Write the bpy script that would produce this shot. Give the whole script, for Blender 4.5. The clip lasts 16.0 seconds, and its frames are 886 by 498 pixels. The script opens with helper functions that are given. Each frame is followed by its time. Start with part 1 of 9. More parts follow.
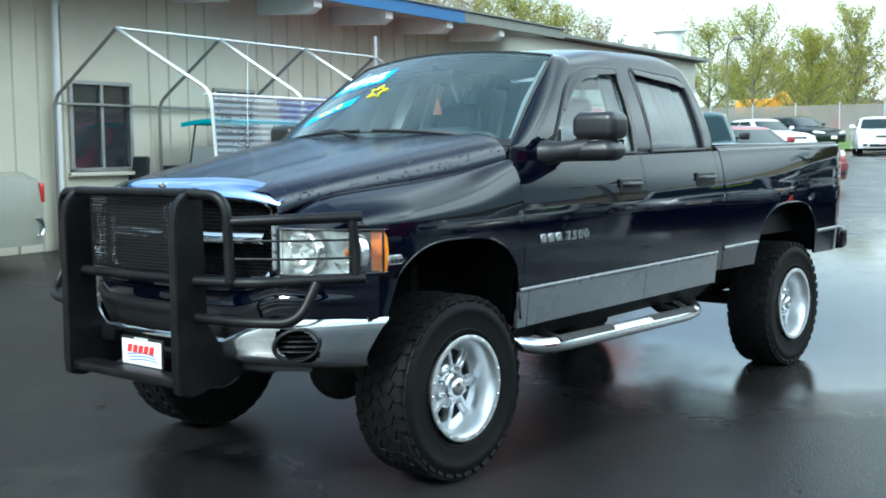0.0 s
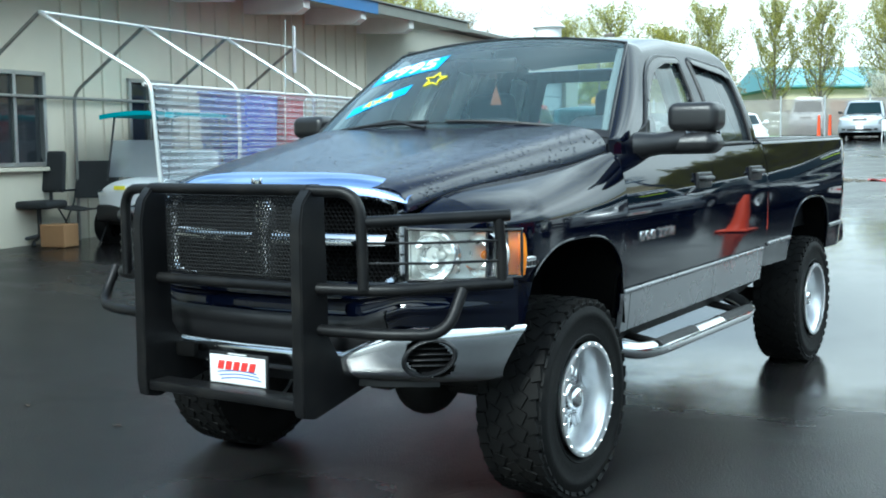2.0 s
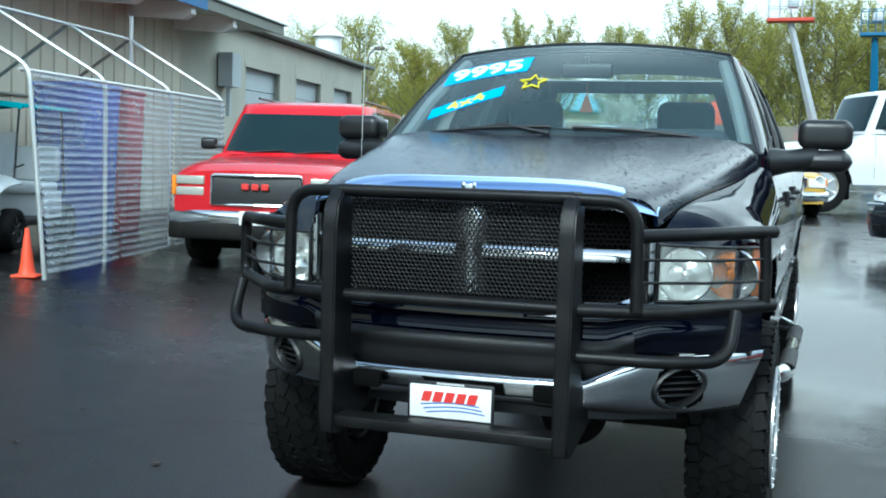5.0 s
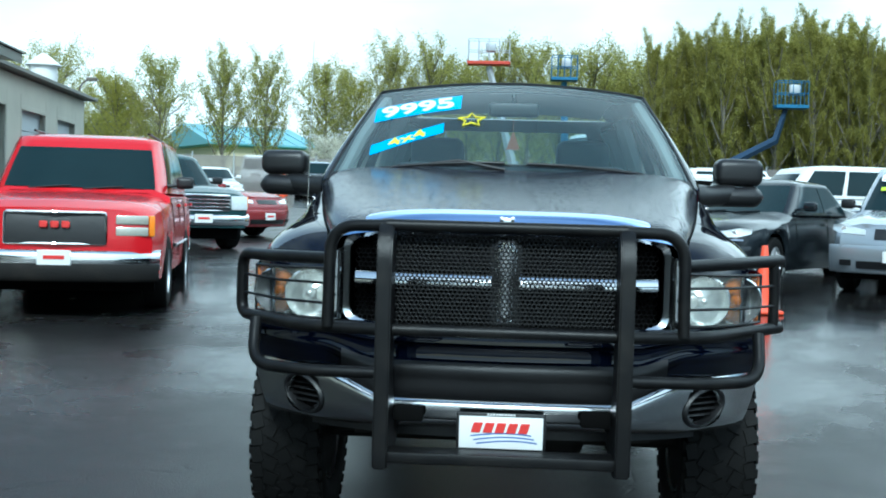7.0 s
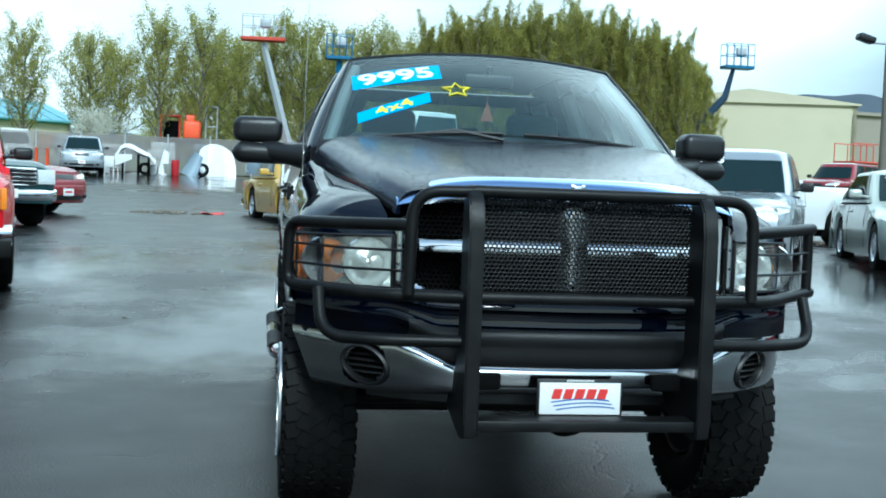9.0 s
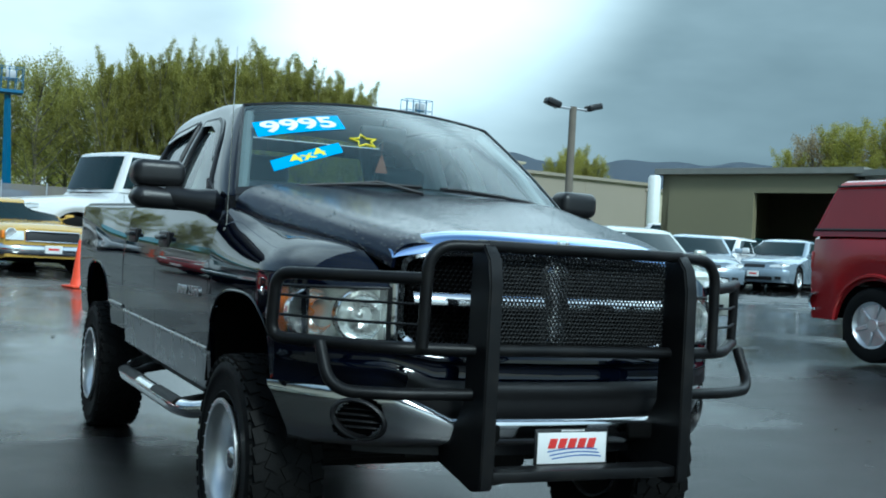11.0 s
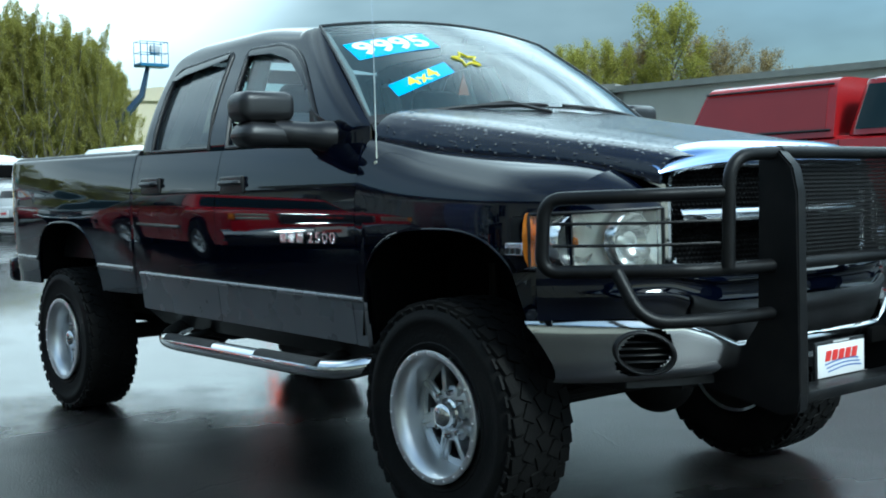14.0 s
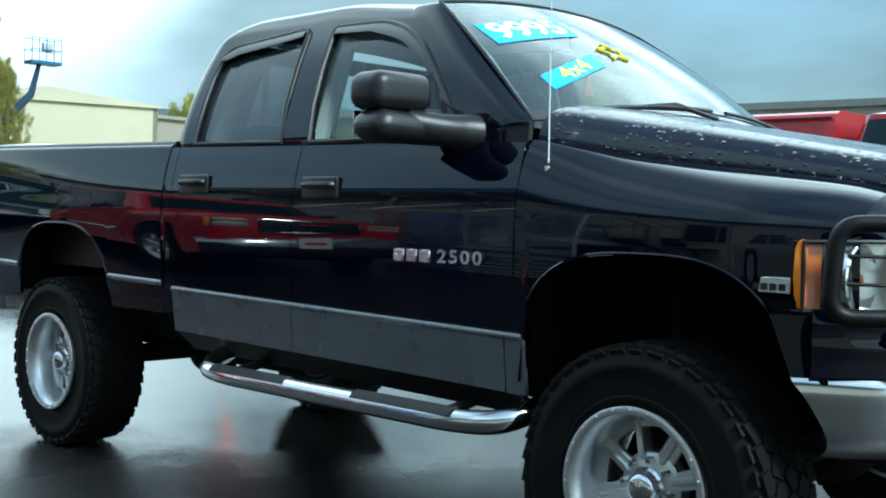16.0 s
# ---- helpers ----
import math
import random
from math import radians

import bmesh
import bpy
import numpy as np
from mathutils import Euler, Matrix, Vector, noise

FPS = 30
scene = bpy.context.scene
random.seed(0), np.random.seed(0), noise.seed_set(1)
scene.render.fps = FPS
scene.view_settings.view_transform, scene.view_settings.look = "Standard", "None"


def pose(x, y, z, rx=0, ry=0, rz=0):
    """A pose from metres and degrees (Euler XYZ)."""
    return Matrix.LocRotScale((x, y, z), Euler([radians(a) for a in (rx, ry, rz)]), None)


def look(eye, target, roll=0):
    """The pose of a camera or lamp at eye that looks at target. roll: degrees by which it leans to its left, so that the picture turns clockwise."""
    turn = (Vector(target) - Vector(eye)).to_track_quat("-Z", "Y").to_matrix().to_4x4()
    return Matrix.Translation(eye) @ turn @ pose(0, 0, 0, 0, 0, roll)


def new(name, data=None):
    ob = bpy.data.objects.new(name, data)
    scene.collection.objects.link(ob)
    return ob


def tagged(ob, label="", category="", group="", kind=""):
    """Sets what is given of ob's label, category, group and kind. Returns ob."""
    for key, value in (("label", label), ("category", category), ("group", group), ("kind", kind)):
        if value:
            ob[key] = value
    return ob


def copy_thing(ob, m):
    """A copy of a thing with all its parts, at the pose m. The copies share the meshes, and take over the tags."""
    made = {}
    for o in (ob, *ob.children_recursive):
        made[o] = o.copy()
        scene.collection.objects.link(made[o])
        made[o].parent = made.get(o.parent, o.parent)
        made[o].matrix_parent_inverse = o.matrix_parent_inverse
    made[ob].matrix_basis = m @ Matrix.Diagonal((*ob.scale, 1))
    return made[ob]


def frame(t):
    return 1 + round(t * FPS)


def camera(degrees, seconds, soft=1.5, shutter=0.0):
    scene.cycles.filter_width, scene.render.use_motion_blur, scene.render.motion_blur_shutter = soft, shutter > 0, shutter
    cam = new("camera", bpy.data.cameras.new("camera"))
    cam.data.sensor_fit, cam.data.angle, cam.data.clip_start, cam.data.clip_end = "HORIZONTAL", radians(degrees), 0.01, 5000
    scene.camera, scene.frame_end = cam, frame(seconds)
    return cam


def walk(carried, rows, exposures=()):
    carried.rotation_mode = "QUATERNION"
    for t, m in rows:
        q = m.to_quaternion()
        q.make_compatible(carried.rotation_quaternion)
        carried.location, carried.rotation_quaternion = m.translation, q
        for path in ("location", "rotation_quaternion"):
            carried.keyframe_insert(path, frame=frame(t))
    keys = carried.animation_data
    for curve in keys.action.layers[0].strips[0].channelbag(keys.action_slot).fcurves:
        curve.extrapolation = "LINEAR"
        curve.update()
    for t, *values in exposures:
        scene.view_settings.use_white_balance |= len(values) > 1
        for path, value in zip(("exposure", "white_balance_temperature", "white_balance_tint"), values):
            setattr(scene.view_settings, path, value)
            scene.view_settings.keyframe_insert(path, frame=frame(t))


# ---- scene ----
cam = camera(42.2, 16.0, 1.9)
PATH = [
    (0, (4.361, -3.888, 1.485), (3.041, -2.394, 1.318), -0.7),
    (0.5, (4.081, -3.937, 1.482), (2.785, -2.423, 1.312), 0.1),
    (1, (3.819, -4.104, 1.481), (2.612, -2.523, 1.279), -1.5),
    (1.5, (3.513, -4.222, 1.475), (2.315, -2.634, 1.266), -0.1),
    (2, (3.173, -4.261, 1.485), (2.069, -2.603, 1.307), -0.7),
    (2.5, (2.902, -4.382, 1.475), (1.872, -2.681, 1.259), 0.6),
    (3, (2.607, -4.525, 1.494), (1.652, -2.782, 1.27), -0.8),
    (3.5, (2.285, -4.578, 1.478), (1.408, -2.792, 1.269), -1.2),
    (3.7, (2.148, -4.596, 1.48), (1.28, -2.803, 1.295), -1.7),
    (5.8, (0.793, -4.794, 1.424), (0.354, -2.849, 1.276), 1.0),
    (6, (0.685, -4.845, 1.432), (0.331, -2.882, 1.279), -0.9),
    (6.5, (0.407, -4.928, 1.41), (0.146, -2.951, 1.254), 0.8),
    (7, (0.08, -4.98, 1.406), (-0.054, -2.986, 1.329), 1.6),
    (7.5, (-0.19, -4.994, 1.375), (-0.194, -2.997, 1.259), 0.2),
    (8, (-0.462, -4.975, 1.371), (-0.318, -2.986, 1.231), 0.4),
    (8.5, (-0.764, -4.878, 1.355), (-0.546, -2.892, 1.263), -0.2),
    (9, (-1.046, -4.892, 1.323), (-0.754, -2.916, 1.225), 2.1),
    (9.5, (-1.336, -4.893, 1.325), (-0.842, -2.958, 1.208), 2.1),
    (9.7, (-1.438, -4.87, 1.312), (-0.882, -2.951, 1.22), 2.4),
    (11.8, (-2.654, -4.322, 1.273), (-1.67, -2.582, 1.295), 2.0),
    (12, (-2.757, -4.253, 1.258), (-1.736, -2.533, 1.27), 1.5),
    (12.5, (-3.044, -4.086, 1.237), (-1.917, -2.435, 1.174), -0.4),
    (13, (-3.226, -3.806, 1.209), (-2.067, -2.177, 1.149), -0.1),
    (13.5, (-3.369, -3.529, 1.218), (-2.187, -1.917, 1.151), -0.4),
    (14, (-3.536, -3.242, 1.217), (-2.282, -1.687, 1.126), -1.5),
    (14.5, (-3.587, -2.905, 1.185), (-2.344, -1.339, 1.123), -0.1),
    (15, (-3.617, -2.582, 1.191), (-2.348, -1.038, 1.13), 1.0),
    (15.5, (-3.694, -2.261, 1.197), (-2.333, -0.797, 1.134), 0.3),
    (16, (-3.692, -1.928, 1.193), (-2.281, -0.512, 1.138), 1.3),
]
# exposure drifts as the film camera turns from the bright to the stormy side of the sky
EXPOSURES = [(0.0, 1.22, 5450, -6), (3.5, 0.98, 5450, -7), (6.0, 0.72, 5150, -8), (8.0, 0.58, 5100, -10), (9.5, 0.50, 5100, -10), (12.0, 0.04, 5150, -9), (13.0, 0.28, 5200, -8), (14.0, 0.60, 5200, -9), (16.0, 0.90, 5250, -10)]
walk(cam, [(t, look(eye, target, roll)) for t, eye, target, roll in PATH], EXPOSURES)

# ---- sky and sun ----
SUN_AZ, SUN_EL = 180.0, 42.0     # degrees from +y towards +x, and above the horizon
world = bpy.data.worlds.new("world")
scene.world = world
world.use_nodes = True


def build_sky():
    nt = world.node_tree
    nt.nodes.clear()
    N, L = nt.nodes.new, nt.links.new
    out, bg = N("ShaderNodeOutputWorld"), N("ShaderNodeBackground")
    sky = N("ShaderNodeTexSky")
    sky.sky_type, sky.sun_disc = "NISHITA", False
    sky.sun_elevation, sky.sun_rotation = radians(SUN_EL), radians(SUN_AZ)
    sky.air_density, sky.dust_density, sky.ozone_density = 1.2, 1.5, 1.5
    tc = N("ShaderNodeTexCoord")
    mp = N("ShaderNodeMapping")
    mp.inputs["Scale"].default_value = (1.0, 1.0, 2.6)
    L(tc.outputs["Generated"], mp.inputs[0])
    n1 = N("ShaderNodeTexNoise")
    n1.inputs["Scale"].default_value, n1.inputs["Detail"].default_value, n1.inputs["Roughness"].default_value = 1.7, 5.0, 0.5
    L(mp.outputs[0], n1.inputs["Vector"])
    # cover: how much cloud hides the blue
    cover = N("ShaderNodeMapRange")
    cover.inputs[1].default_value, cover.inputs[2].default_value = 0.22, 0.50
    L(n1.outputs["Fac"], cover.inputs[0])
    # lit side and storm side of the clouds
    sun = Vector((math.sin(radians(-8)) * 0.8, math.cos(radians(-8)) * 0.8, 0.6))
    dot = N("ShaderNodeVectorMath")
    dot.operation = "DOT_PRODUCT"
    dot.inputs[1].default_value = sun
    L(tc.outputs["Generated"], dot.inputs[0])
    storm = N("ShaderNodeVectorMath")
    storm.operation = "DOT_PRODUCT"
    storm.inputs[1].default_value = (math.sin(radians(66)), math.cos(radians(66)), -0.45)
    L(tc.outputs["Generated"], storm.inputs[0])
    sm = N("ShaderNodeMapRange")
    sm.inputs[1].default_value, sm.inputs[2].default_value, sm.inputs[3].default_value, sm.inputs[4].default_value = 0.60, 0.97, 1.0, 0.20
    L(storm.outputs["Value"], sm.inputs[0])
    lit = N("ShaderNodeMapRange")
    lit.inputs[1].default_value, lit.inputs[2].default_value, lit.inputs[3].default_value, lit.inputs[4].default_value = -0.2, 1.0, 1.10, 1.12
    L(dot.outputs["Value"], lit.inputs[0])
    n2 = N("ShaderNodeTexNoise")
    n2.inputs["Scale"].default_value, n2.inputs["Detail"].default_value = 2.6, 5.0
    L(mp.outputs[0], n2.inputs["Vector"])
    relief = N("ShaderNodeMapRange")
    relief.inputs[1].default_value, relief.inputs[2].default_value, relief.inputs[3].default_value, relief.inputs[4].default_value = 0.3, 0.7, 0.66, 1.20
    L(n2.outputs["Fac"], relief.inputs[0])
    m1, m2 = N("ShaderNodeMath"), N("ShaderNodeMath")
    m1.operation = m2.operation = "MULTIPLY"
    west = N("ShaderNodeVectorMath")       # heavier cloud to the west
    west.operation = "DOT_PRODUCT"
    west.inputs[1].default_value = (-0.90, -0.42, 0.10)
    L(tc.outputs["Generated"], west.inputs[0])
    wr = N("ShaderNodeMapRange")
    wr.inputs[1].default_value, wr.inputs[2].default_value, wr.inputs[3].default_value, wr.inputs[4].default_value = 0.25, 0.85, 1.0, 0.35
    L(west.outputs["Value"], wr.inputs[0])
    roll = N("ShaderNodeVectorMath")       # a dark roll of cloud above the lit gap
    roll.operation = "DOT_PRODUCT"
    roll.inputs[1].default_value = (math.sin(radians(31)) * math.cos(radians(31)), math.cos(radians(31)) * math.cos(radians(31)), math.sin(radians(31)))
    L(tc.outputs["Generated"], roll.inputs[0])
    rl = N("ShaderNodeMapRange")
    rl.inputs[1].default_value, rl.inputs[2].default_value, rl.inputs[3].default_value, rl.inputs[4].default_value = 0.85, 0.96, 1.0, 0.78
    L(roll.outputs["Value"], rl.inputs[0])
    mr_ = N("ShaderNodeMath")
    mr_.operation = "MULTIPLY"
    L(sm.outputs[0], mr_.inputs[0]), L(rl.outputs[0], mr_.inputs[1])
    m0 = N("ShaderNodeMath")
    m0.operation = "MULTIPLY"
    L(mr_.outputs[0], m0.inputs[0]), L(wr.outputs[0], m0.inputs[1])
    L(lit.outputs[0], m1.inputs[0]), L(m0.outputs[0], m1.inputs[1])
    sepz = N("ShaderNodeSeparateXYZ")
    L(tc.outputs["Generated"], sepz.inputs[0])
    rise = N("ShaderNodeMapRange")         # thinner, brighter cloud above the low haze
    rise.interpolation_type = "SMOOTHERSTEP"
    rise.inputs[1].default_value, rise.inputs[2].default_value, rise.inputs[3].default_value, rise.inputs[4].default_value = 0.27, 0.48, 1.0, 1.7
    L(sepz.outputs["Z"], rise.inputs[0])
    m3 = N("ShaderNodeMath")
    m3.operation = "MULTIPLY"
    L(m1.outputs[0], m3.inputs[0]), L(rise.outputs[0], m3.inputs[1])
    L(m3.outputs[0], m2.inputs[0]), L(relief.outputs[0], m2.inputs[1])
    tint = N("ShaderNodeMixRGB")
    tint.inputs[1].default_value, tint.inputs[2].default_value = (0.55, 0.76, 0.86, 1), (0.97, 1.0, 0.99, 1)
    L(m2.outputs[0], tint.inputs[0])
    cl = N("ShaderNodeVectorMath")
    cl.operation = "SCALE"
    L(tint.outputs[0], cl.inputs[0]), L(m2.outputs[0], cl.inputs["Scale"])
    cl2 = N("ShaderNodeVectorMath")
    cl2.operation = "SCALE"
    cl2.inputs["Scale"].default_value = 8.5
    L(cl.outputs[0], cl2.inputs[0])
    # a thin, bright place in the cloud low in the south-east, and blue overhead
    glow = N("ShaderNodeVectorMath")
    glow.operation = "DOT_PRODUCT"
    glow.inputs[1].default_value = (math.sin(radians(24)) * math.cos(radians(17)), math.cos(radians(24)) * math.cos(radians(17)), math.sin(radians(17)))
    L(tc.outputs["Generated"], glow.inputs[0])
    gr = N("ShaderNodeMapRange")
    gr.interpolation_type = "SMOOTHERSTEP"
    gr.inputs[1].default_value, gr.inputs[2].default_value, gr.inputs[3].default_value, gr.inputs[4].default_value = 0.974, 0.999, 0.0, 7.8
    L(glow.outputs["Value"], gr.inputs[0])
    gm = N("ShaderNodeVectorMath")
    gm.operation = "SCALE"
    gm.inputs[0].default_value = (1.0, 1.0, 0.98)
    L(gr.outputs[0], gm.inputs["Scale"])
    high = N("ShaderNodeVectorMath")      # a bright bank of cloud high in the east
    high.operation = "DOT_PRODUCT"
    high.inputs[1].default_value = (math.sin(radians(62)) * 0.83, math.cos(radians(62)) * 0.83, 0.555)
    L(tc.outputs["Generated"], high.inputs[0])
    hr = N("ShaderNodeMapRange")
    hr.interpolation_type = "SMOOTHERSTEP"
    hr.inputs[1].default_value, hr.inputs[2].default_value, hr.inputs[3].default_value, hr.inputs[4].default_value = 0.82, 0.98, 0.0, 13.0
    L(high.outputs["Value"], hr.inputs[0])
    hm = N("ShaderNodeMath")
    hm.operation = "MULTIPLY"
    lift = N("ShaderNodeMapRange")        # its lower edge stands over the storm
    lift.interpolation_type = "SMOOTHERSTEP"
    lift.inputs[1].default_value, lift.inputs[2].default_value = 0.22, 0.42
    sep = N("ShaderNodeSeparateXYZ")
    L(tc.outputs["Generated"], sep.inputs[0])
    L(sep.outputs["Z"], lift.inputs[0])
    hx = N("ShaderNodeMath")
    hx.operation = "MULTIPLY"
    L(hr.outputs[0], hx.inputs[0]), L(lift.outputs[0], hx.inputs[1])
    L(hx.outputs[0], hm.inputs[0]), L(relief.outputs[0], hm.inputs[1])
    hs = N("ShaderNodeVectorMath")
    hs.operation = "SCALE"
    hs.inputs[0].default_value = (0.95, 1.0, 1.0)
    L(hm.outputs[0], hs.inputs["Scale"])
    both = N("ShaderNodeVectorMath")
    both.operation = "ADD"
    L(gm.outputs[0], both.inputs[0]), L(hs.outputs[0], both.inputs[1])
    add = N("ShaderNodeVectorMath")
    add.operation = "ADD"
    L(cl2.outputs[0], add.inputs[0]), L(both.outputs[0], add.inputs[1])
    zen = N("ShaderNodeMapRange")
    zen.inputs[1].default_value, zen.inputs[2].default_value, zen.inputs[3].default_value, zen.inputs[4].default_value = 0.68, 0.88, 1.0, 0.18
    L(sep.outputs["Z"], zen.inputs[0])
    cz = N("ShaderNodeMath")
    cz.operation = "MULTIPLY"
    L(cover.outputs[0], cz.inputs[0]), L(zen.outputs[0], cz.inputs[1])
    south = N("ShaderNodeVectorMath")      # the rain has passed: clear sky to the south
    south.operation = "DOT_PRODUCT"
    south.inputs[1].default_value = (-0.1, -0.98, 0.1)
    L(tc.outputs["Generated"], south.inputs[0])
    sr = N("ShaderNodeMapRange")
    sr.inputs[1].default_value, sr.inputs[2].default_value, sr.inputs[3].default_value, sr.inputs[4].default_value = 0.0, 0.5, 1.0, 0.50
    L(south.outputs["Value"], sr.inputs[0])
    cs = N("ShaderNodeMath")
    cs.operation = "MULTIPLY"
    gap = N("ShaderNodeVectorMath")        # a blue gap high in the north-west
    gap.operation = "DOT_PRODUCT"
    gap.inputs[1].default_value = (-0.60, 0.62, 0.50)
    L(tc.outputs["Generated"], gap.inputs[0])
    gp = N("ShaderNodeMapRange")
    gp.interpolation_type = "SMOOTHERSTEP"
    gp.inputs[1].default_value, gp.inputs[2].default_value, gp.inputs[3].default_value, gp.inputs[4].default_value = 0.84, 0.98, 1.0, 0.25
    L(gap.outputs["Value"], gp.inputs[0])
    cg = N("ShaderNodeMath")
    cg.operation = "MULTIPLY"
    L(cz.outputs[0], cg.inputs[0]), L(gp.outputs[0], cg.inputs[1])
    L(cg.outputs[0], cs.inputs[0]), L(sr.outputs[0], cs.inputs[1])
    mix = N("ShaderNodeMixRGB")
    L(cs.outputs[0], mix.inputs[0]), L(sky.outputs[0], mix.inputs[1]), L(add.outputs[0], mix.inputs[2])
    L(mix.outputs[0], bg.inputs[0])
    bg.inputs[1].default_value = 0.1
    L(bg.outputs[0], out.inputs[0])


build_sky()
sun_data = bpy.data.lights.new("sun", "SUN")
sun_data.energy, sun_data.angle, sun_data.color = 2.2, radians(10.0), (1.0, 0.95, 0.88)
sun = new("sun", sun_data)
sd = Vector((math.sin(radians(SUN_AZ)) * math.cos(radians(SUN_EL)), math.cos(radians(SUN_AZ)) * math.cos(radians(SUN_EL)), math.sin(radians(SUN_EL))))
sun.matrix_world = look(sd * 60, (0, 0, 0))


# ---- materials ----
def mat(name, base, rough=0.5, metal=0.0, vary=0.12, scale=6.0, bump=0.0, bscale=60.0, coat=0.0, spec=0.5, rvary=0.08, rand=0.0, island=0.0, dirt=None, dscale=1.2, damount=0.5, sheen=0.0):
    """A surface with stains at one scale and grain at a finer one."""
    m = bpy.data.materials.new(name)
    m.use_nodes = True
    nt = m.node_tree
    N, L = nt.nodes.new, nt.links.new
    p = nt.nodes["Principled BSDF"]
    tc = N("ShaderNodeTexCoord")
    big, fine = N("ShaderNodeTexNoise"), N("ShaderNodeTexNoise")
    big.inputs["Scale"].default_value, big.inputs["Detail"].default_value = scale, 5
    fine.inputs["Scale"].default_value, fine.inputs["Detail"].default_value = bscale, 3
    L(tc.outputs["Object"], big.inputs["Vector"]), L(tc.outputs["Object"], fine.inputs["Vector"])
    lo = tuple(c * (1 - vary) for c in base[:3]) + (1,)
    hi = tuple(min(1, c * (1 + vary)) for c in base[:3]) + (1,)
    mix = N("ShaderNodeMixRGB")
    mix.inputs[1].default_value, mix.inputs[2].default_value = lo, hi
    L(big.outputs["Fac"], mix.inputs[0])
    col = mix.outputs[0]
    if rand or island:
        src = N("ShaderNodeObjectInfo").outputs["Random"] if rand else N("ShaderNodeNewGeometry").outputs["Random Per Island"]
        mr = N("ShaderNodeMapRange")
        k = rand or island
        mr.inputs[3].default_value, mr.inputs[4].default_value = 1 - k, 1 + k
        L(src, mr.inputs[0])
        sc = N("ShaderNodeVectorMath")
        sc.operation = "SCALE"
        L(col, sc.inputs[0]), L(mr.outputs[0], sc.inputs["Scale"])
        col = sc.outputs[0]
    if dirt:
        dn = N("ShaderNodeTexNoise")
        dn.inputs["Scale"].default_value, dn.inputs["Detail"].default_value = dscale, 8
        L(tc.outputs["Object"], dn.inputs["Vector"])
        dr = N("ShaderNodeMapRange")
        dr.inputs[1].default_value, dr.inputs[2].default_value, dr.inputs[4].default_value = 0.48, 0.75, damount
        L(dn.outputs["Fac"], dr.inputs[0])
        dm = N("ShaderNodeMixRGB")
        dm.inputs[2].default_value = (*dirt, 1)
        L(dr.outputs[0], dm.inputs[0]), L(col, dm.inputs[1])
        col = dm.outputs[0]
    L(col, p.inputs["Base Color"])
    rr = N("ShaderNodeMapRange")
    rr.inputs[3].default_value, rr.inputs[4].default_value = max(0.02, rough - rvary), min(1, rough + rvary)
    L(fine.outputs["Fac"] if bscale < 40 else big.outputs["Fac"], rr.inputs[0])
    L(rr.outputs[0], p.inputs["Roughness"])
    p.inputs["Metallic"].default_value = metal
    p.inputs["Specular IOR Level"].default_value = spec
    p.inputs["Coat Weight"].default_value = coat
    p.inputs["Coat Roughness"].default_value = 0.04
    if sheen:
        p.inputs["Sheen Weight"].default_value = sheen
    if bump:
        b = N("ShaderNodeBump")
        b.inputs["Strength"].default_value, b.inputs["Distance"].default_value = min(1, bump), 0.01
        L(fine.outputs["Fac"], b.inputs["Height"])
        L(b.outputs[0], p.inputs["Normal"])
    return m


def drops(m, scale=70.0, strength=0.6, dist=0.003, cover=0.5):
    """Beads of rain standing on a painted surface."""
    nt = m.node_tree
    N, L = nt.nodes.new, nt.links.new
    p = nt.nodes["Principled BSDF"]
    tc = N("ShaderNodeTexCoord")
    v = N("ShaderNodeTexVoronoi")
    v.inputs["Scale"].default_value = scale
    L(tc.outputs["Object"], v.inputs["Vector"])
    big = N("ShaderNodeTexNoise")
    big.inputs["Scale"].default_value, big.inputs["Detail"].default_value = 5.0, 4
    L(tc.outputs["Object"], big.inputs["Vector"])
    where = N("ShaderNodeMapRange")
    where.inputs[1].default_value, where.inputs[2].default_value = 1 - cover, 1 - cover + 0.12
    L(big.outputs["Fac"], where.inputs[0])
    r = N("ShaderNodeMapRange")
    r.inputs[1].default_value, r.inputs[2].default_value, r.inputs[3].default_value, r.inputs[4].default_value = 0.12, 0.30, 1, 0
    L(v.outputs["Distance"], r.inputs[0])
    mu = N("ShaderNodeMath")
    mu.operation = "MULTIPLY"
    L(r.outputs[0], mu.inputs[0]), L(where.outputs[0], mu.inputs[1])
    b = N("ShaderNodeBump")
    b.inputs["Strength"].default_value, b.inputs["Distance"].default_value = strength, dist
    L(mu.outputs[0], b.inputs["Height"])
    L(b.outputs[0], p.inputs["Coat Normal"]), L(b.outputs[0], p.inputs["Normal"])
    old = p.inputs["Roughness"].links[0].from_socket      # the beads themselves are smooth
    mr = N("ShaderNodeMixRGB")
    L(mu.outputs[0], mr.inputs[0]), L(old, mr.inputs[1])
    mr.inputs[2].default_value = (0.03, 0.03, 0.03, 1)
    L(mr.outputs[0], p.inputs["Roughness"])
    return m


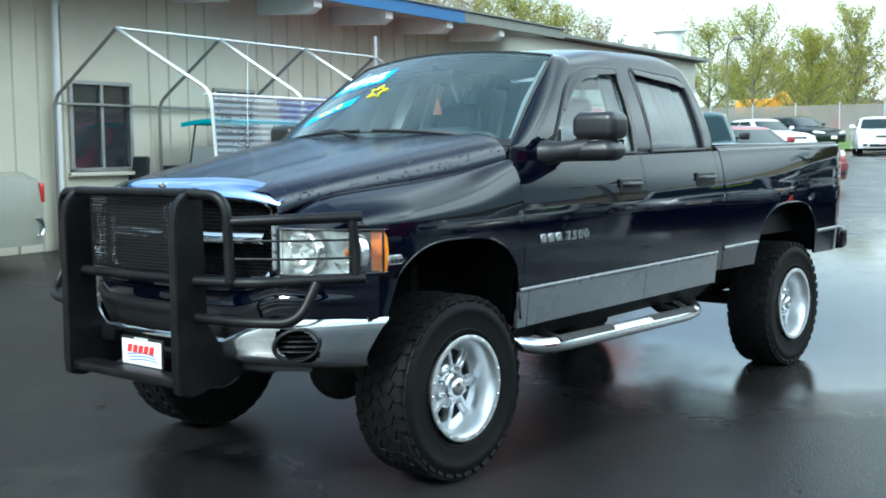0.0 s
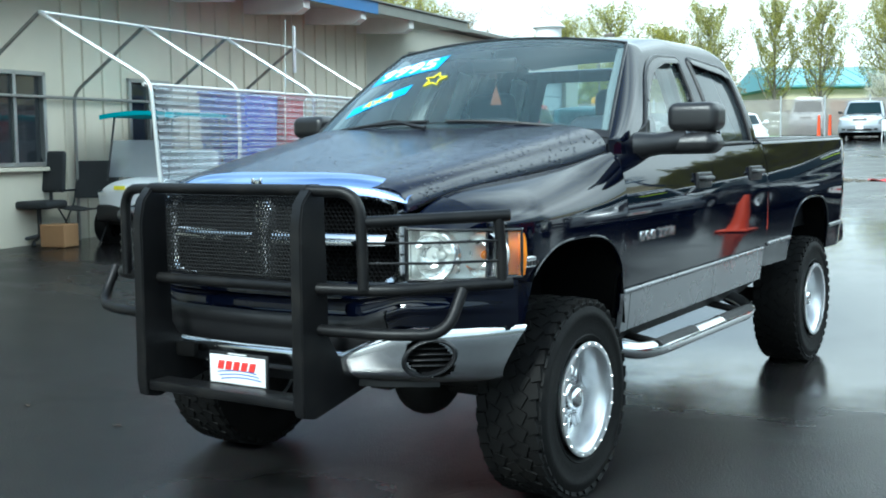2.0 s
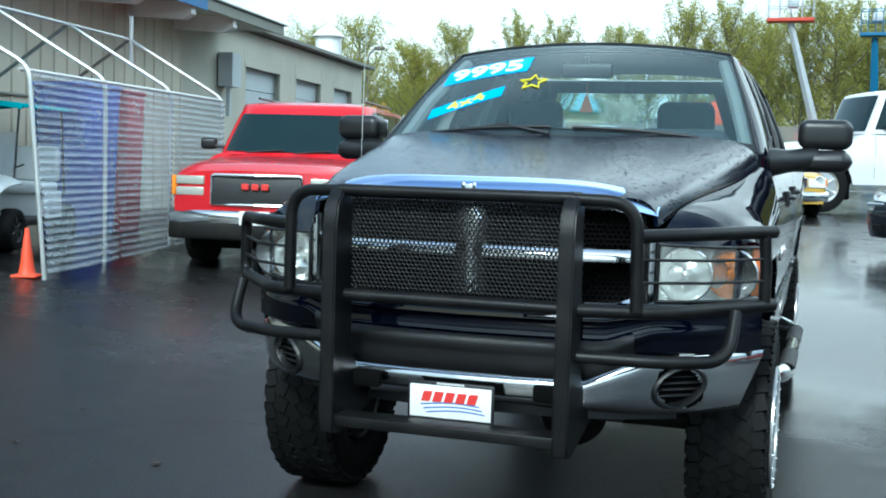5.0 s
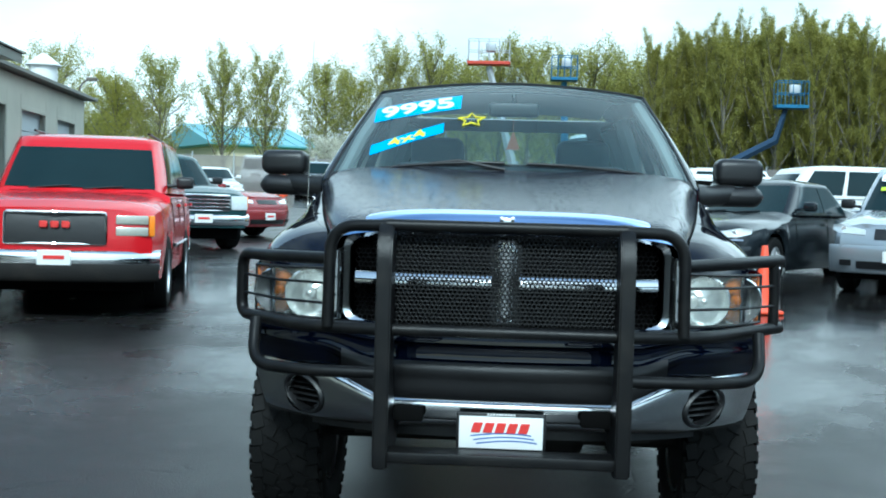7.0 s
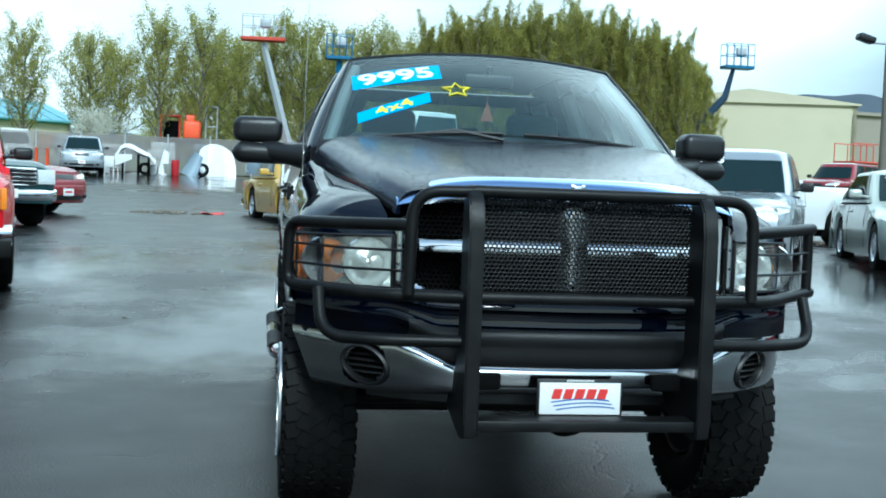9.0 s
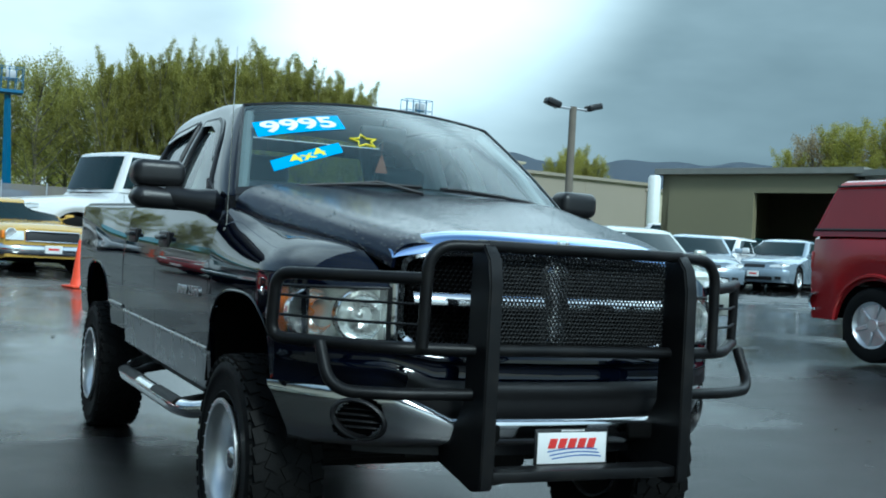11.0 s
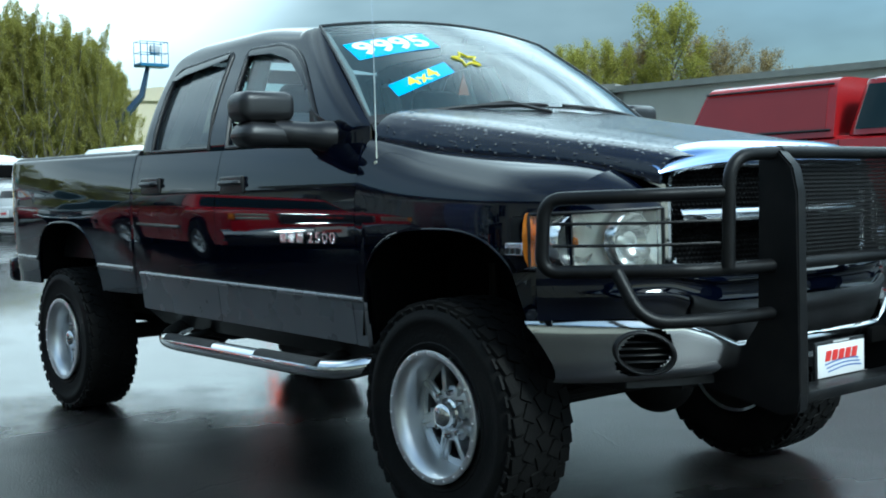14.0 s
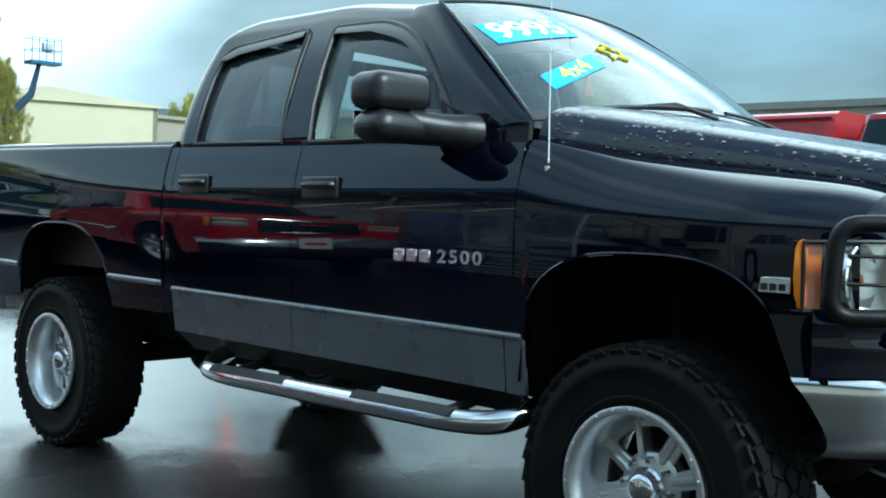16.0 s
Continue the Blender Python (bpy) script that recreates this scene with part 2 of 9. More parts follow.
def glass(name, tint, gloss=1.0, rough=0.02, ior=1.5):
    """A thin pane: lets light through with a tint, mirrors by Fresnel."""
    m = bpy.data.materials.new(name)
    m.use_nodes = True
    nt = m.node_tree
    nt.nodes.clear()
    N, L = nt.nodes.new, nt.links.new
    out, mix, tr, gl, fr = N("ShaderNodeOutputMaterial"), N("ShaderNodeMixShader"), N("ShaderNodeBsdfTransparent"), N("ShaderNodeBsdfGlossy"), N("ShaderNodeFresnel")
    tr.inputs[0].default_value = (*tint, 1)
    gl.inputs[0].default_value, gl.inputs["Roughness"].default_value = (gloss, gloss, gloss, 1), rough
    fr.inputs[0].default_value = ior
    L(fr.outputs[0], mix.inputs[0]), L(tr.outputs[0], mix.inputs[1]), L(gl.outputs[0], mix.inputs[2]), L(mix.outputs[0], out.inputs[0])
    return m


def pale_sheen(m, share, colour):
    """Mixes a pale diffuse share into a pane: sheen and lamp brightness painted in."""
    nt = m.node_tree
    out = [n for n in nt.nodes if n.type == "OUTPUT_MATERIAL"][0]
    old = out.inputs[0].links[0].from_socket
    mix, d = nt.nodes.new("ShaderNodeMixShader"), nt.nodes.new("ShaderNodeBsdfDiffuse")
    d.inputs[0].default_value = (*colour, 1)
    mix.inputs[0].default_value = share
    nt.links.new(old, mix.inputs[1]), nt.links.new(d.outputs[0], mix.inputs[2]), nt.links.new(mix.outputs[0], out.inputs[0])
    return m


def wet_asphalt():
    m = bpy.data.materials.new("wet_asphalt")
    m.use_nodes = True
    nt = m.node_tree
    N, L = nt.nodes.new, nt.links.new
    p = nt.nodes["Principled BSDF"]
    tc = N("ShaderNodeTexCoord")

    def noise_at(scale, detail, rough=0.5):
        n = N("ShaderNodeTexNoise")
        n.inputs["Scale"].default_value, n.inputs["Detail"].default_value, n.inputs["Roughness"].default_value = scale, detail, rough
        L(tc.outputs["Object"], n.inputs["Vector"])
        return n.outputs["Fac"]

    def ranged(src, a, b, c, d):
        r = N("ShaderNodeMapRange")
        r.inputs[1].default_value, r.inputs[2].default_value, r.inputs[3].default_value, r.inputs[4].default_value = a, b, c, d
        L(src, r.inputs[0])
        return r.outputs[0]
    # water stands behind and under the truck; the ground in front has drained
    sx = N("ShaderNodeSeparateXYZ")
    L(tc.outputs["Object"], sx.inputs[0])
    wa = N("ShaderNodeMath")
    wa.operation = "ADD"
    wb = N("ShaderNodeMath")
    wb.operation = "ADD"
    L(ranged(sx.outputs["Y"], 0.8, 4.2, -0.13, 0.13), wb.inputs[0]), L(ranged(sx.outputs["Y"], 8.0, 14.0, 0.0, -0.17), wb.inputs[1])
    wc = N("ShaderNodeMath")
    wc.operation = "ADD"
    L(wb.outputs[0], wc.inputs[0]), L(ranged(sx.outputs["X"], -2.2, -0.3, -0.12, 0.03), wc.inputs[1])
    we, wd = N("ShaderNodeMath"), N("ShaderNodeMath")
    we.operation, wd.operation = "MULTIPLY", "ADD"
    L(ranged(sx.outputs["X"], 1.4, 2.8, 0.0, -0.15), we.inputs[0]), L(ranged(sx.outputs["Y"], 4.0, 8.0, 1.0, 0.0), we.inputs[1])
    L(wc.outputs[0], wd.inputs[0]), L(we.outputs[0], wd.inputs[1])
    wf = N("ShaderNodeMath")
    wf.operation = "ADD"
    L(wd.outputs[0], wf.inputs[0]), L(ranged(sx.outputs["Y"], 32.0, 40.0, 0.0, 0.30), wf.inputs[1])
    L(noise_at(0.30, 6, 0.6), wa.inputs[0]), L(wf.outputs[0], wa.inputs[1])
    wet = ranged(wa.outputs[0], 0.42, 0.58, 0.0, 1.0)
    grain = noise_at(160.0, 2)
    patch = noise_at(1.3, 6)
    stone = N("ShaderNodeTexVoronoi")
    stone.inputs["Scale"].default_value = 95.0
    L(tc.outputs["Object"], stone.inputs["Vector"])
    c1 = N("ShaderNodeMixRGB")
    c1.inputs[1].default_value, c1.inputs[2].default_value = (0.010, 0.0097, 0.0097, 1), (0.027, 0.0258, 0.0255, 1)
    L(patch, c1.inputs[0])
    c2 = N("ShaderNodeMixRGB")
    c2.blend_type = "MULTIPLY"
    c2.inputs[0].default_value = 0.5
    L(c1.outputs[0], c2.inputs[1]), L(stone.outputs["Color"], c2.inputs[2])
    warp = N("ShaderNodeVectorMath")
    warp.operation = "MULTIPLY_ADD"
    wn = N("ShaderNodeTexNoise")
    wn.inputs["Scale"].default_value, wn.inputs["Detail"].default_value = 1.6, 4
    L(tc.outputs["Object"], wn.inputs["Vector"])
    warp.inputs[1].default_value = (0.7, 0.7, 0.7)
    L(wn.outputs["Color"], warp.inputs[0]), L(tc.outputs["Object"], warp.inputs[2])
    crack = N("ShaderNodeTexVoronoi")
    crack.feature = "DISTANCE_TO_EDGE"
    crack.inputs["Scale"].default_value = 0.26
    L(warp.outputs[0], crack.inputs["Vector"])
    ck = ranged(crack.outputs["Distance"], 0.0, 0.0035, 0.25, 1.0)
    c3 = N("ShaderNodeVectorMath")
    c3.operation = "SCALE"
    L(c2.outputs[0], c3.inputs[0]), L(ck, c3.inputs["Scale"])
    L(c3.outputs[0], p.inputs["Base Color"])
    mixr = N("ShaderNodeMixRGB")
    L(wet, mixr.inputs[0])
    L(ranged(patch, 0.3, 0.7, 0.27, 0.38), mixr.inputs[1])
    L(ranged(noise_at(3.0, 4), 0.3, 0.7, 0.08, 0.18), mixr.inputs[2])
    L(mixr.outputs[0], p.inputs["Roughness"])
    film = N("ShaderNodeMath")
    film.operation = "MAXIMUM"
    L(ranged(wet, 0.0, 1.0, 0.18, 0.5), film.inputs[0]), L(ranged(sx.outputs["Y"], 6.0, 13.0, 0.18, 0.55), film.inputs[1])
    L(film.outputs[0], p.inputs["Specular IOR Level"])
    b = N("ShaderNodeBump")
    dry = ranged(wet, 0.0, 1.0, 0.30, 0.04)
    L(dry, b.inputs["Strength"])
    b.inputs["Distance"].default_value = 0.006
    mm = N("ShaderNodeMath")
    mm.operation = "ADD"
    L(grain, mm.inputs[0]), L(stone.outputs["Distance"], mm.inputs[1])
    m4 = N("ShaderNodeMath")
    m4.operation = "ADD"
    L(mm.outputs[0], m4.inputs[0]), L(ranged(ck, 0.25, 1.0, -1.2, 0.0), m4.inputs[1])
    L(m4.outputs[0], b.inputs["Height"])
    L(b.outputs[0], p.inputs["Normal"])
    return m


M_ASPHALT = wet_asphalt()
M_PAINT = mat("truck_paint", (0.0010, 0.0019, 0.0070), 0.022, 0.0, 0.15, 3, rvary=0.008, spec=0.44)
# truck paint again for the bonnet, sky light put in as a bluer base
M_HOOD = drops(mat("sky_lit_hood_paint", (0.0012, 0.0026, 0.0115), 0.20, 0.0, 0.15, 3, rvary=0.05, spec=0.7), 42, 1.0, 0.008, 0.68)
M_CLAD = mat("grey_cladding", (0.15, 0.154, 0.163), 0.28, 0.35, 0.15, 5, coat=0.5)
M_CHROME = mat("chrome", (0.78, 0.79, 0.80), 0.10, 1.0, 0.05, 8, rvary=0.04)
M_DULLCHROME = mat("worn_chrome", (0.70, 0.71, 0.72), 0.12, 1.0, 0.08, 5, rvary=0.06, dirt=(0.25, 0.25, 0.25), dscale=3, damount=0.25)
M_ALU = mat("cast_aluminium", (0.74, 0.75, 0.76), 0.32, 0.85, 0.06, 14, rvary=0.08, bump=0.05, bscale=120)
M_BLACK = mat("black_plastic", (0.010, 0.010, 0.011), 0.40, 0.0, 0.2, 12, bump=0.15, bscale=400)
M_GUARD = mat("black_powder_coat", (0.006, 0.006, 0.0065), 0.38, 0.0, 0.25, 9, bump=0.12, bscale=260, dirt=(0.03, 0.027, 0.022), dscale=9, damount=0.25, spec=0.22)
M_MESH = mat("black_perforated_steel", (0.007, 0.007, 0.007), 0.5, 0.0, 0.25, 9, spec=0.25)
M_MIRROR_BLK = mat("textured_black_housing", (0.012, 0.012, 0.013), 0.34, 0.0, 0.15, 8, bump=0.1, bscale=500)
M_RUBBER = mat("tyre_rubber", (0.0055, 0.0055, 0.0055), 0.66, 0.0, 0.25, 7, bump=0.2, bscale=90, dirt=(0.02, 0.018, 0.015), dscale=5, damount=0.25, spec=0.16)
# near-black for hollows and gaps: their shade is put into the colour
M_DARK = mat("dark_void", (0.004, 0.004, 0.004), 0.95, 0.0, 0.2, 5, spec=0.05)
M_CHASSIS = mat("chassis_black", (0.010, 0.0095, 0.009), 0.7, 0.1, 0.3, 6, bump=0.3, bscale=60, dirt=(0.03, 0.025, 0.02), dscale=4, spec=0.2)
M_SEAT = mat("grey_cloth", (0.045, 0.055, 0.075), 0.9, 0.0, 0.15, 18, bump=0.3, bscale=300, sheen=0.3)
M_DASH = mat("dash_grey", (0.20, 0.225, 0.23), 0.7, 0.0, 0.12, 10, bump=0.2, bscale=300)
M_LIGHTTRIM = mat("pale_interior_trim", (0.58, 0.62, 0.60), 0.75, 0.0, 0.08, 6)
# pale shares in these panes paint in the sky's sheen
M_GLASS = pale_sheen(glass("windscreen_glass", (0.80, 0.92, 0.93), 1.0, 0.012, 1.52), 0.040, (0.45, 0.72, 0.78))
M_SIDEGLASS = pale_sheen(glass("side_glass", (0.70, 0.80, 0.79), 1.0, 0.01, 1.45), 0.03, (0.6, 0.75, 0.75))
M_TINT = pale_sheen(glass("tinted_glass", (0.12, 0.135, 0.14), 1.0, 0.01, 1.60), 0.045, (0.55, 0.66, 0.72))
# pale share brightens the lens in place of light thrown back inside
M_LENS = pale_sheen(glass("lens_clear", (0.95, 0.97, 0.96), 1.0, 0.015, 1.45), 0.075, (0.92, 0.95, 0.91))
# chrome with the overhead sky's blue reflection put into its colour
M_DEFLECT = mat("sky_tinted_chrome", (0.46, 0.60, 0.92), 0.06, 1.0, 0.10, 8)
M_AMBER = mat("amber_lens", (0.88, 0.26, 0.02), 0.10, 0.0, 0.12, 30, bump=0.1, bscale=150)
M_REDLENS = mat("red_lens", (0.45, 0.015, 0.012), 0.12, 0.0, 0.1, 20, coat=1.0)
M_BOWL = mat("lamp_bowl", (0.96, 0.97, 0.96), 0.14, 0.9, 0.02, 20, bump=0.12, bscale=60)
M_REFLECT = mat("lamp_reflector", (0.93, 0.94, 0.92), 0.30, 0.8, 0.05, 20, bump=0.15, bscale=45)
M_WHITE = mat("white_plate", (0.80, 0.80, 0.79), 0.4, 0.0, 0.05, 8)
M_RED = mat("red_ink", (0.62, 0.035, 0.03), 0.45, 0.0, 0.08, 8)
M_BLUEINK = mat("blue_ink", (0.05, 0.14, 0.42), 0.45, 0.0, 0.08, 8)
M_DECALBLUE = mat("blue_sticker", (0.02, 0.36, 0.78), 0.4, 0.0, 0.06, 8)
M_DECALYEL = mat("yellow_sticker", (0.90, 0.78, 0.03), 0.4, 0.0, 0.06, 8)
M_DECALWHT = mat("white_sticker", (0.92, 0.92, 0.92), 0.4, 0.0, 0.03, 8)
M_BADGE = mat("badge_silver", (0.70, 0.71, 0.72), 0.22, 1.0, 0.06, 20)
M_VISOR = mat("smoked_acrylic", (0.006, 0.006, 0.007), 0.12, 0.0, 0.2, 8)
M_STEP = mat("step_pad_rubber", (0.02, 0.02, 0.02), 0.7, 0.0, 0.2, 20, bump=0.4, bscale=150)


# ---- mesh helpers ----
def part(name, bm, material, parent=None, label="", smooth=True, m=None, angle=40):
    """Links a bmesh as one mesh object under a thing or a part."""
    me = bpy.data.meshes.new(name)
    bmesh.ops.recalc_face_normals(bm, faces=bm.faces[:])
    if smooth:
        for f in bm.faces:
            f.smooth = True
        lim = radians(angle)
        for e in bm.edges:
            if len(e.link_faces) == 1 or (len(e.link_faces) == 2 and e.calc_face_angle(0) > lim):
                e.smooth = False
    bm.to_mesh(me)
    bm.free()
    for one in material if isinstance(material, (list, tuple)) else [material]:
        me.materials.append(one)
    ob = new(name, me)
    if m is not None:
        ob.matrix_basis = m
    if parent is not None:
        ob.parent = parent
    if label:
        ob["label"] = label
    return ob


def empty(name, m, label, category, group="", kind=""):
    ob = new(name)
    ob.empty_display_size = 0.1
    ob.matrix_basis = m
    return tagged(ob, label, category, group, kind)


def box(bm, c, s, bevel=0.0, seg=2, m=None):
    """A box with centre c and size s, its edges rounded."""
    r = bmesh.ops.create_cube(bm, size=1.0, matrix=Matrix.Translation(c) @ Matrix.Diagonal((*s, 1)))
    vs = r["verts"]
    if bevel:
        es = list({e for v in vs for e in v.link_edges})
        rb = bmesh.ops.bevel(bm, geom=es, offset=min(bevel, 0.49 * min(s)), segments=seg, affect="EDGES", profile=0.5, clamp_overlap=True)
        vs = list({v for f in rb["faces"] for v in f.verts} | {v for v in vs if v.is_valid})
    if m is not None:
        bmesh.ops.transform(bm, matrix=m, verts=[v for v in vs if v.is_valid])
    return vs


def quickbox(bm, c, s):
    x, y, z = c
    a, b, d = s[0] / 2, s[1] / 2, s[2] / 2
    v = [bm.verts.new((x + i * a, y + j * b, z + k * d)) for i in (-1, 1) for j in (-1, 1) for k in (-1, 1)]
    for f in ((0, 1, 3, 2), (4, 6, 7, 5), (0, 4, 5, 1), (2, 3, 7, 6), (0, 2, 6, 4), (1, 5, 7, 3)):
        bm.faces.new([v[i] for i in f])
    return v


def tube(bm, pts, r, seg=10, closed=False, caps=True):
    """A round bar along the points."""
    pts = [Vector(p) for p in pts]
    n = len(pts)
    rings, up = [], Vector((0, 0, 1))
    prev = None
    for i, p in enumerate(pts):
        a, b = pts[(i - 1) % n] if (i or closed) else p, pts[(i + 1) % n] if (i < n - 1 or closed) else p
        d = (b - a).normalized()
        if prev is None:
            side = d.cross(up if abs(d.z) < 0.95 else Vector((1, 0, 0))).normalized()
        else:
            side = (prev - d * prev.dot(d)).normalized()
        prev = side
        other = d.cross(side)
        rr = r[i] if isinstance(r, (list, tuple)) else r
        rings.append([bm.verts.new(p + (side * math.cos(t) + other * math.sin(t)) * rr) for t in (math.tau * k / seg for k in range(seg))])
    for i in range(n if closed else n - 1):
        a, b = rings[i], rings[(i + 1) % n]
        for k in range(seg):
            bm.faces.new((a[k], a[(k + 1) % seg], b[(k + 1) % seg], b[k]))
    if caps and not closed:
        bm.faces.new(rings[0]), bm.faces.new(rings[-1])
    return rings


def rounded(pts, r=0.06, n=6):
    """The polyline with its inner corners turned into bends."""
    pts = [Vector(p) for p in pts]
    out = [pts[0]]
    for a, b, c in zip(pts, pts[1:], pts[2:]):
        u, w = (a - b), (c - b)
        k = min(r, u.length * 0.48, w.length * 0.48)
        p, q = b + u.normalized() * k, b + w.normalized() * k
        for i in range(n + 1):
            t = i / n
            out.append(p * (1 - t) ** 2 + b * 2 * t * (1 - t) + q * t * t)
    return out + [pts[-1]]


def sheet(bm, fn, us, vs, close_u=False):
    """A grid of faces over fn(u, v)."""
    g = [[bm.verts.new(fn(u, v)) for v in vs] for u in us]
    for i in range(len(us) - (0 if close_u else 1)):
        for j in range(len(vs) - 1):
            a, b = g[i], g[(i + 1) % len(us)]
            bm.faces.new((a[j], b[j], b[j + 1], a[j + 1]))
    return g


def revolve(bm, prof, seg=40, axis="x", c=(0, 0, 0)):
    """Turns a profile of (radius, along) round an axis."""
    g = []
    for k in range(seg):
        t = math.tau * k / seg
        row = []
        for r, a in prof:
            p, q = r * math.cos(t), r * math.sin(t)
            o = {"x": (a, p, q), "y": (p, a, q), "z": (p, q, a)}[axis]
            row.append(bm.verts.new((o[0] + c[0], o[1] + c[1], o[2] + c[2])))
        g.append(row)
    for k in range(seg):
        a, b = g[k], g[(k + 1) % seg]
        for j in range(len(prof) - 1):
            bm.faces.new((a[j], b[j], b[j + 1], a[j + 1]))
    bmesh.ops.remove_doubles(bm, verts=[v for row in g for v in row], dist=1e-5)


def prism(bm, outline, lo, hi, axis="x"):
    """A flat outline given thickness along an axis."""
    def at(p, d):
        return {"x": (d, p[0], p[1]), "y": (p[0], d, p[1]), "z": (p[0], p[1], d)}[axis]
    a, b = [bm.verts.new(at(p, lo)) for p in outline], [bm.verts.new(at(p, hi)) for p in outline]
    bm.faces.new(a), bm.faces.new(b)
    n = len(outline)
    for i in range(n):
        bm.faces.new((a[i], a[(i + 1) % n], b[(i + 1) % n], b[i]))


def ease(x, xs, ys):
    """A smooth curve through a few points."""
    if x <= xs[0]:
        return ys[0]
    if x >= xs[-1]:
        return ys[-1]
    i = max(k for k in range(len(xs) - 1) if xs[k] <= x)
    sl = [(ys[k + 1] - ys[k]) / (xs[k + 1] - xs[k]) for k in range(len(xs) - 1)]

    def tangent(k):
        if k == 0 or k == len(xs) - 1:
            return sl[0] if k == 0 else sl[-1]
        return 0.0 if sl[k - 1] * sl[k] <= 0 else 2 * sl[k - 1] * sl[k] / (sl[k - 1] + sl[k])
    h = xs[i + 1] - xs[i]
    t = (x - xs[i]) / h
    return (2 * t**3 - 3 * t**2 + 1) * ys[i] + (t**3 - 2 * t**2 + t) * h * tangent(i) + (3 * t**2 - 2 * t**3) * ys[i + 1] + (t**3 - t**2) * h * tangent(i + 1)


def steps(a, b, n):
    return [a + (b - a) * i / n for i in range(n + 1)]


def thicken(ob, t, offset=-1.0):
    md = ob.modifiers.new("thickness", "SOLIDIFY")
    md.thickness, md.offset = t, offset
    return ob


def ground_z(x, y):
    """The lot is a shallow dish round the truck and climbs slowly away from it."""
    s = max(0.0, math.hypot(x * 0.95, max(0.0, y - 1.2)) - 2.4)
    dip = 0.10 * math.exp(-((x + 4.3) / 2.2) ** 2 - ((y - 5.6) / 2.4) ** 2)
    return -dip + 0.31 * (1 - math.exp(-((s / 2.5) ** 1.5))) + 0.018 * s + 0.0002 * s * s if s < 75 else 0.31 + 0.018 * 75 + 0.0002 * 75 * 75


def on_ground(x, y, rz=0.0, dz=0.0):
    return pose(x, y, ground_z(x, y) + dz, 0, 0, rz)


def text_mesh(body, size, extrude=0.002, bold=0.0, shear=0.0):
    c = bpy.data.curves.new("lettering", "FONT")
    c.body, c.size, c.extrude, c.offset, c.shear = body, size, extrude, bold, shear
    c.align_x, c.align_y = "CENTER", "CENTER"
    c.resolution_u = 4
    o = bpy.data.objects.new("lettering", c)
    scene.collection.objects.link(o)
    dg = bpy.context.evaluated_depsgraph_get()
    me = bpy.data.meshes.new_from_object(o.evaluated_get(dg))
    bm = bmesh.new()
    bm.from_mesh(me)
    bpy.data.objects.remove(o)
    bpy.data.curves.remove(c)
    bpy.data.meshes.remove(me)
    return bm


# ---- ground ----
def build_ground():
    bm = bmesh.new()
    xs = sorted({round(v, 2) for v in steps(-12, 12, 48)} | {-2500, -900, -400, -200, -130, -100, -80, -65, -50, -40, -32, -26, -21, -17, -14, 14, 17, 21, 26, 32, 40, 50, 65, 80, 100, 130, 200, 400, 900, 2500})
    ys = sorted({round(v, 2) for v in steps(-8, 24, 64)} | {-2500, -900, -400, -200, -100, -50, -30, -20, -14, -11, 27, 30, 34, 38, 43, 48, 54, 60, 66, 72, 80, 90, 100, 130, 200, 400, 900, 2500})
    sheet(bm, lambda x, y: (x, y, ground_z(x, y)), xs, ys)
    tagged(part("ground", bm, M_ASPHALT), "dark wet asphalt lot with damp patches and puddles", "ground", kind="structure")


build_ground()


# ---- the pickup truck ----
# local axes: x to the truck's left, y to its rear, z up; the origin lies under the front axle
RAKE = 0.018
CUT_Y = (-0.76, -0.50, -0.29, -0.07, 0.17, 0.36, 0.50)


def hood_cut(y):
    """The line between bonnet and wing: half-width and height."""
    return ease(y, CUT_Y, (0.645, 0.715, 0.757, 0.797, 0.838, 0.872, 0.893)), ease(y, CUT_Y, (1.245, 1.315, 1.342, 1.364, 1.393, 1.428, 1.455))


def side_x(y, z):
    """Half-width of the body side."""
    zz = z - RAKE * max(y, 0)
    x = ease(zz, (0.55, 0.80, 1.02, 1.12), (0.945, 0.972, 0.988, 0.990)) - 0.55 * max(0.0, zz - 1.12) ** 2
    if y < -0.25:
        x -= 0.17 * ((-0.25 - y) / 0.5) ** 2
    if y > 2.55:
        x += 0.012 * math.exp(-((y - 3.5) / 0.60) ** 2) * max(0.0, 1 - abs(zz - 1.08) / 0.35)
        if zz > 1.2:
            x += (zz - 1.2) * 0.16 * ease(y, (2.55, 3.0, 3.7, 4.2), (0.0, 0.25, 0.8, 1.0))
    if y > 4.25:
        x -= 0.16 * ((y - 4.25) / 0.42) ** 2
    return x


def arch(y, yc, r, top, base):
    """Lower edge of the body at y, lifted over a wheel."""
    d = abs(y - yc) / r
    if d >= 1:
        return base
    return max(base, base + (top - base) * (1 - d**3.0) ** (1 / 2.3))


def wing_low(y):
    if y < -0.425:
        return ease(y, (-0.60, -0.50, -0.425), (0.975, 0.955, 0.94))
    return arch(y, 0.02, 0.475, 1.10, 0.70) if y < 0.45 else 0.66


def bed_low(y):
    return arch(y, 3.50, 0.47, 1.125, 0.74) + 0.0 * y


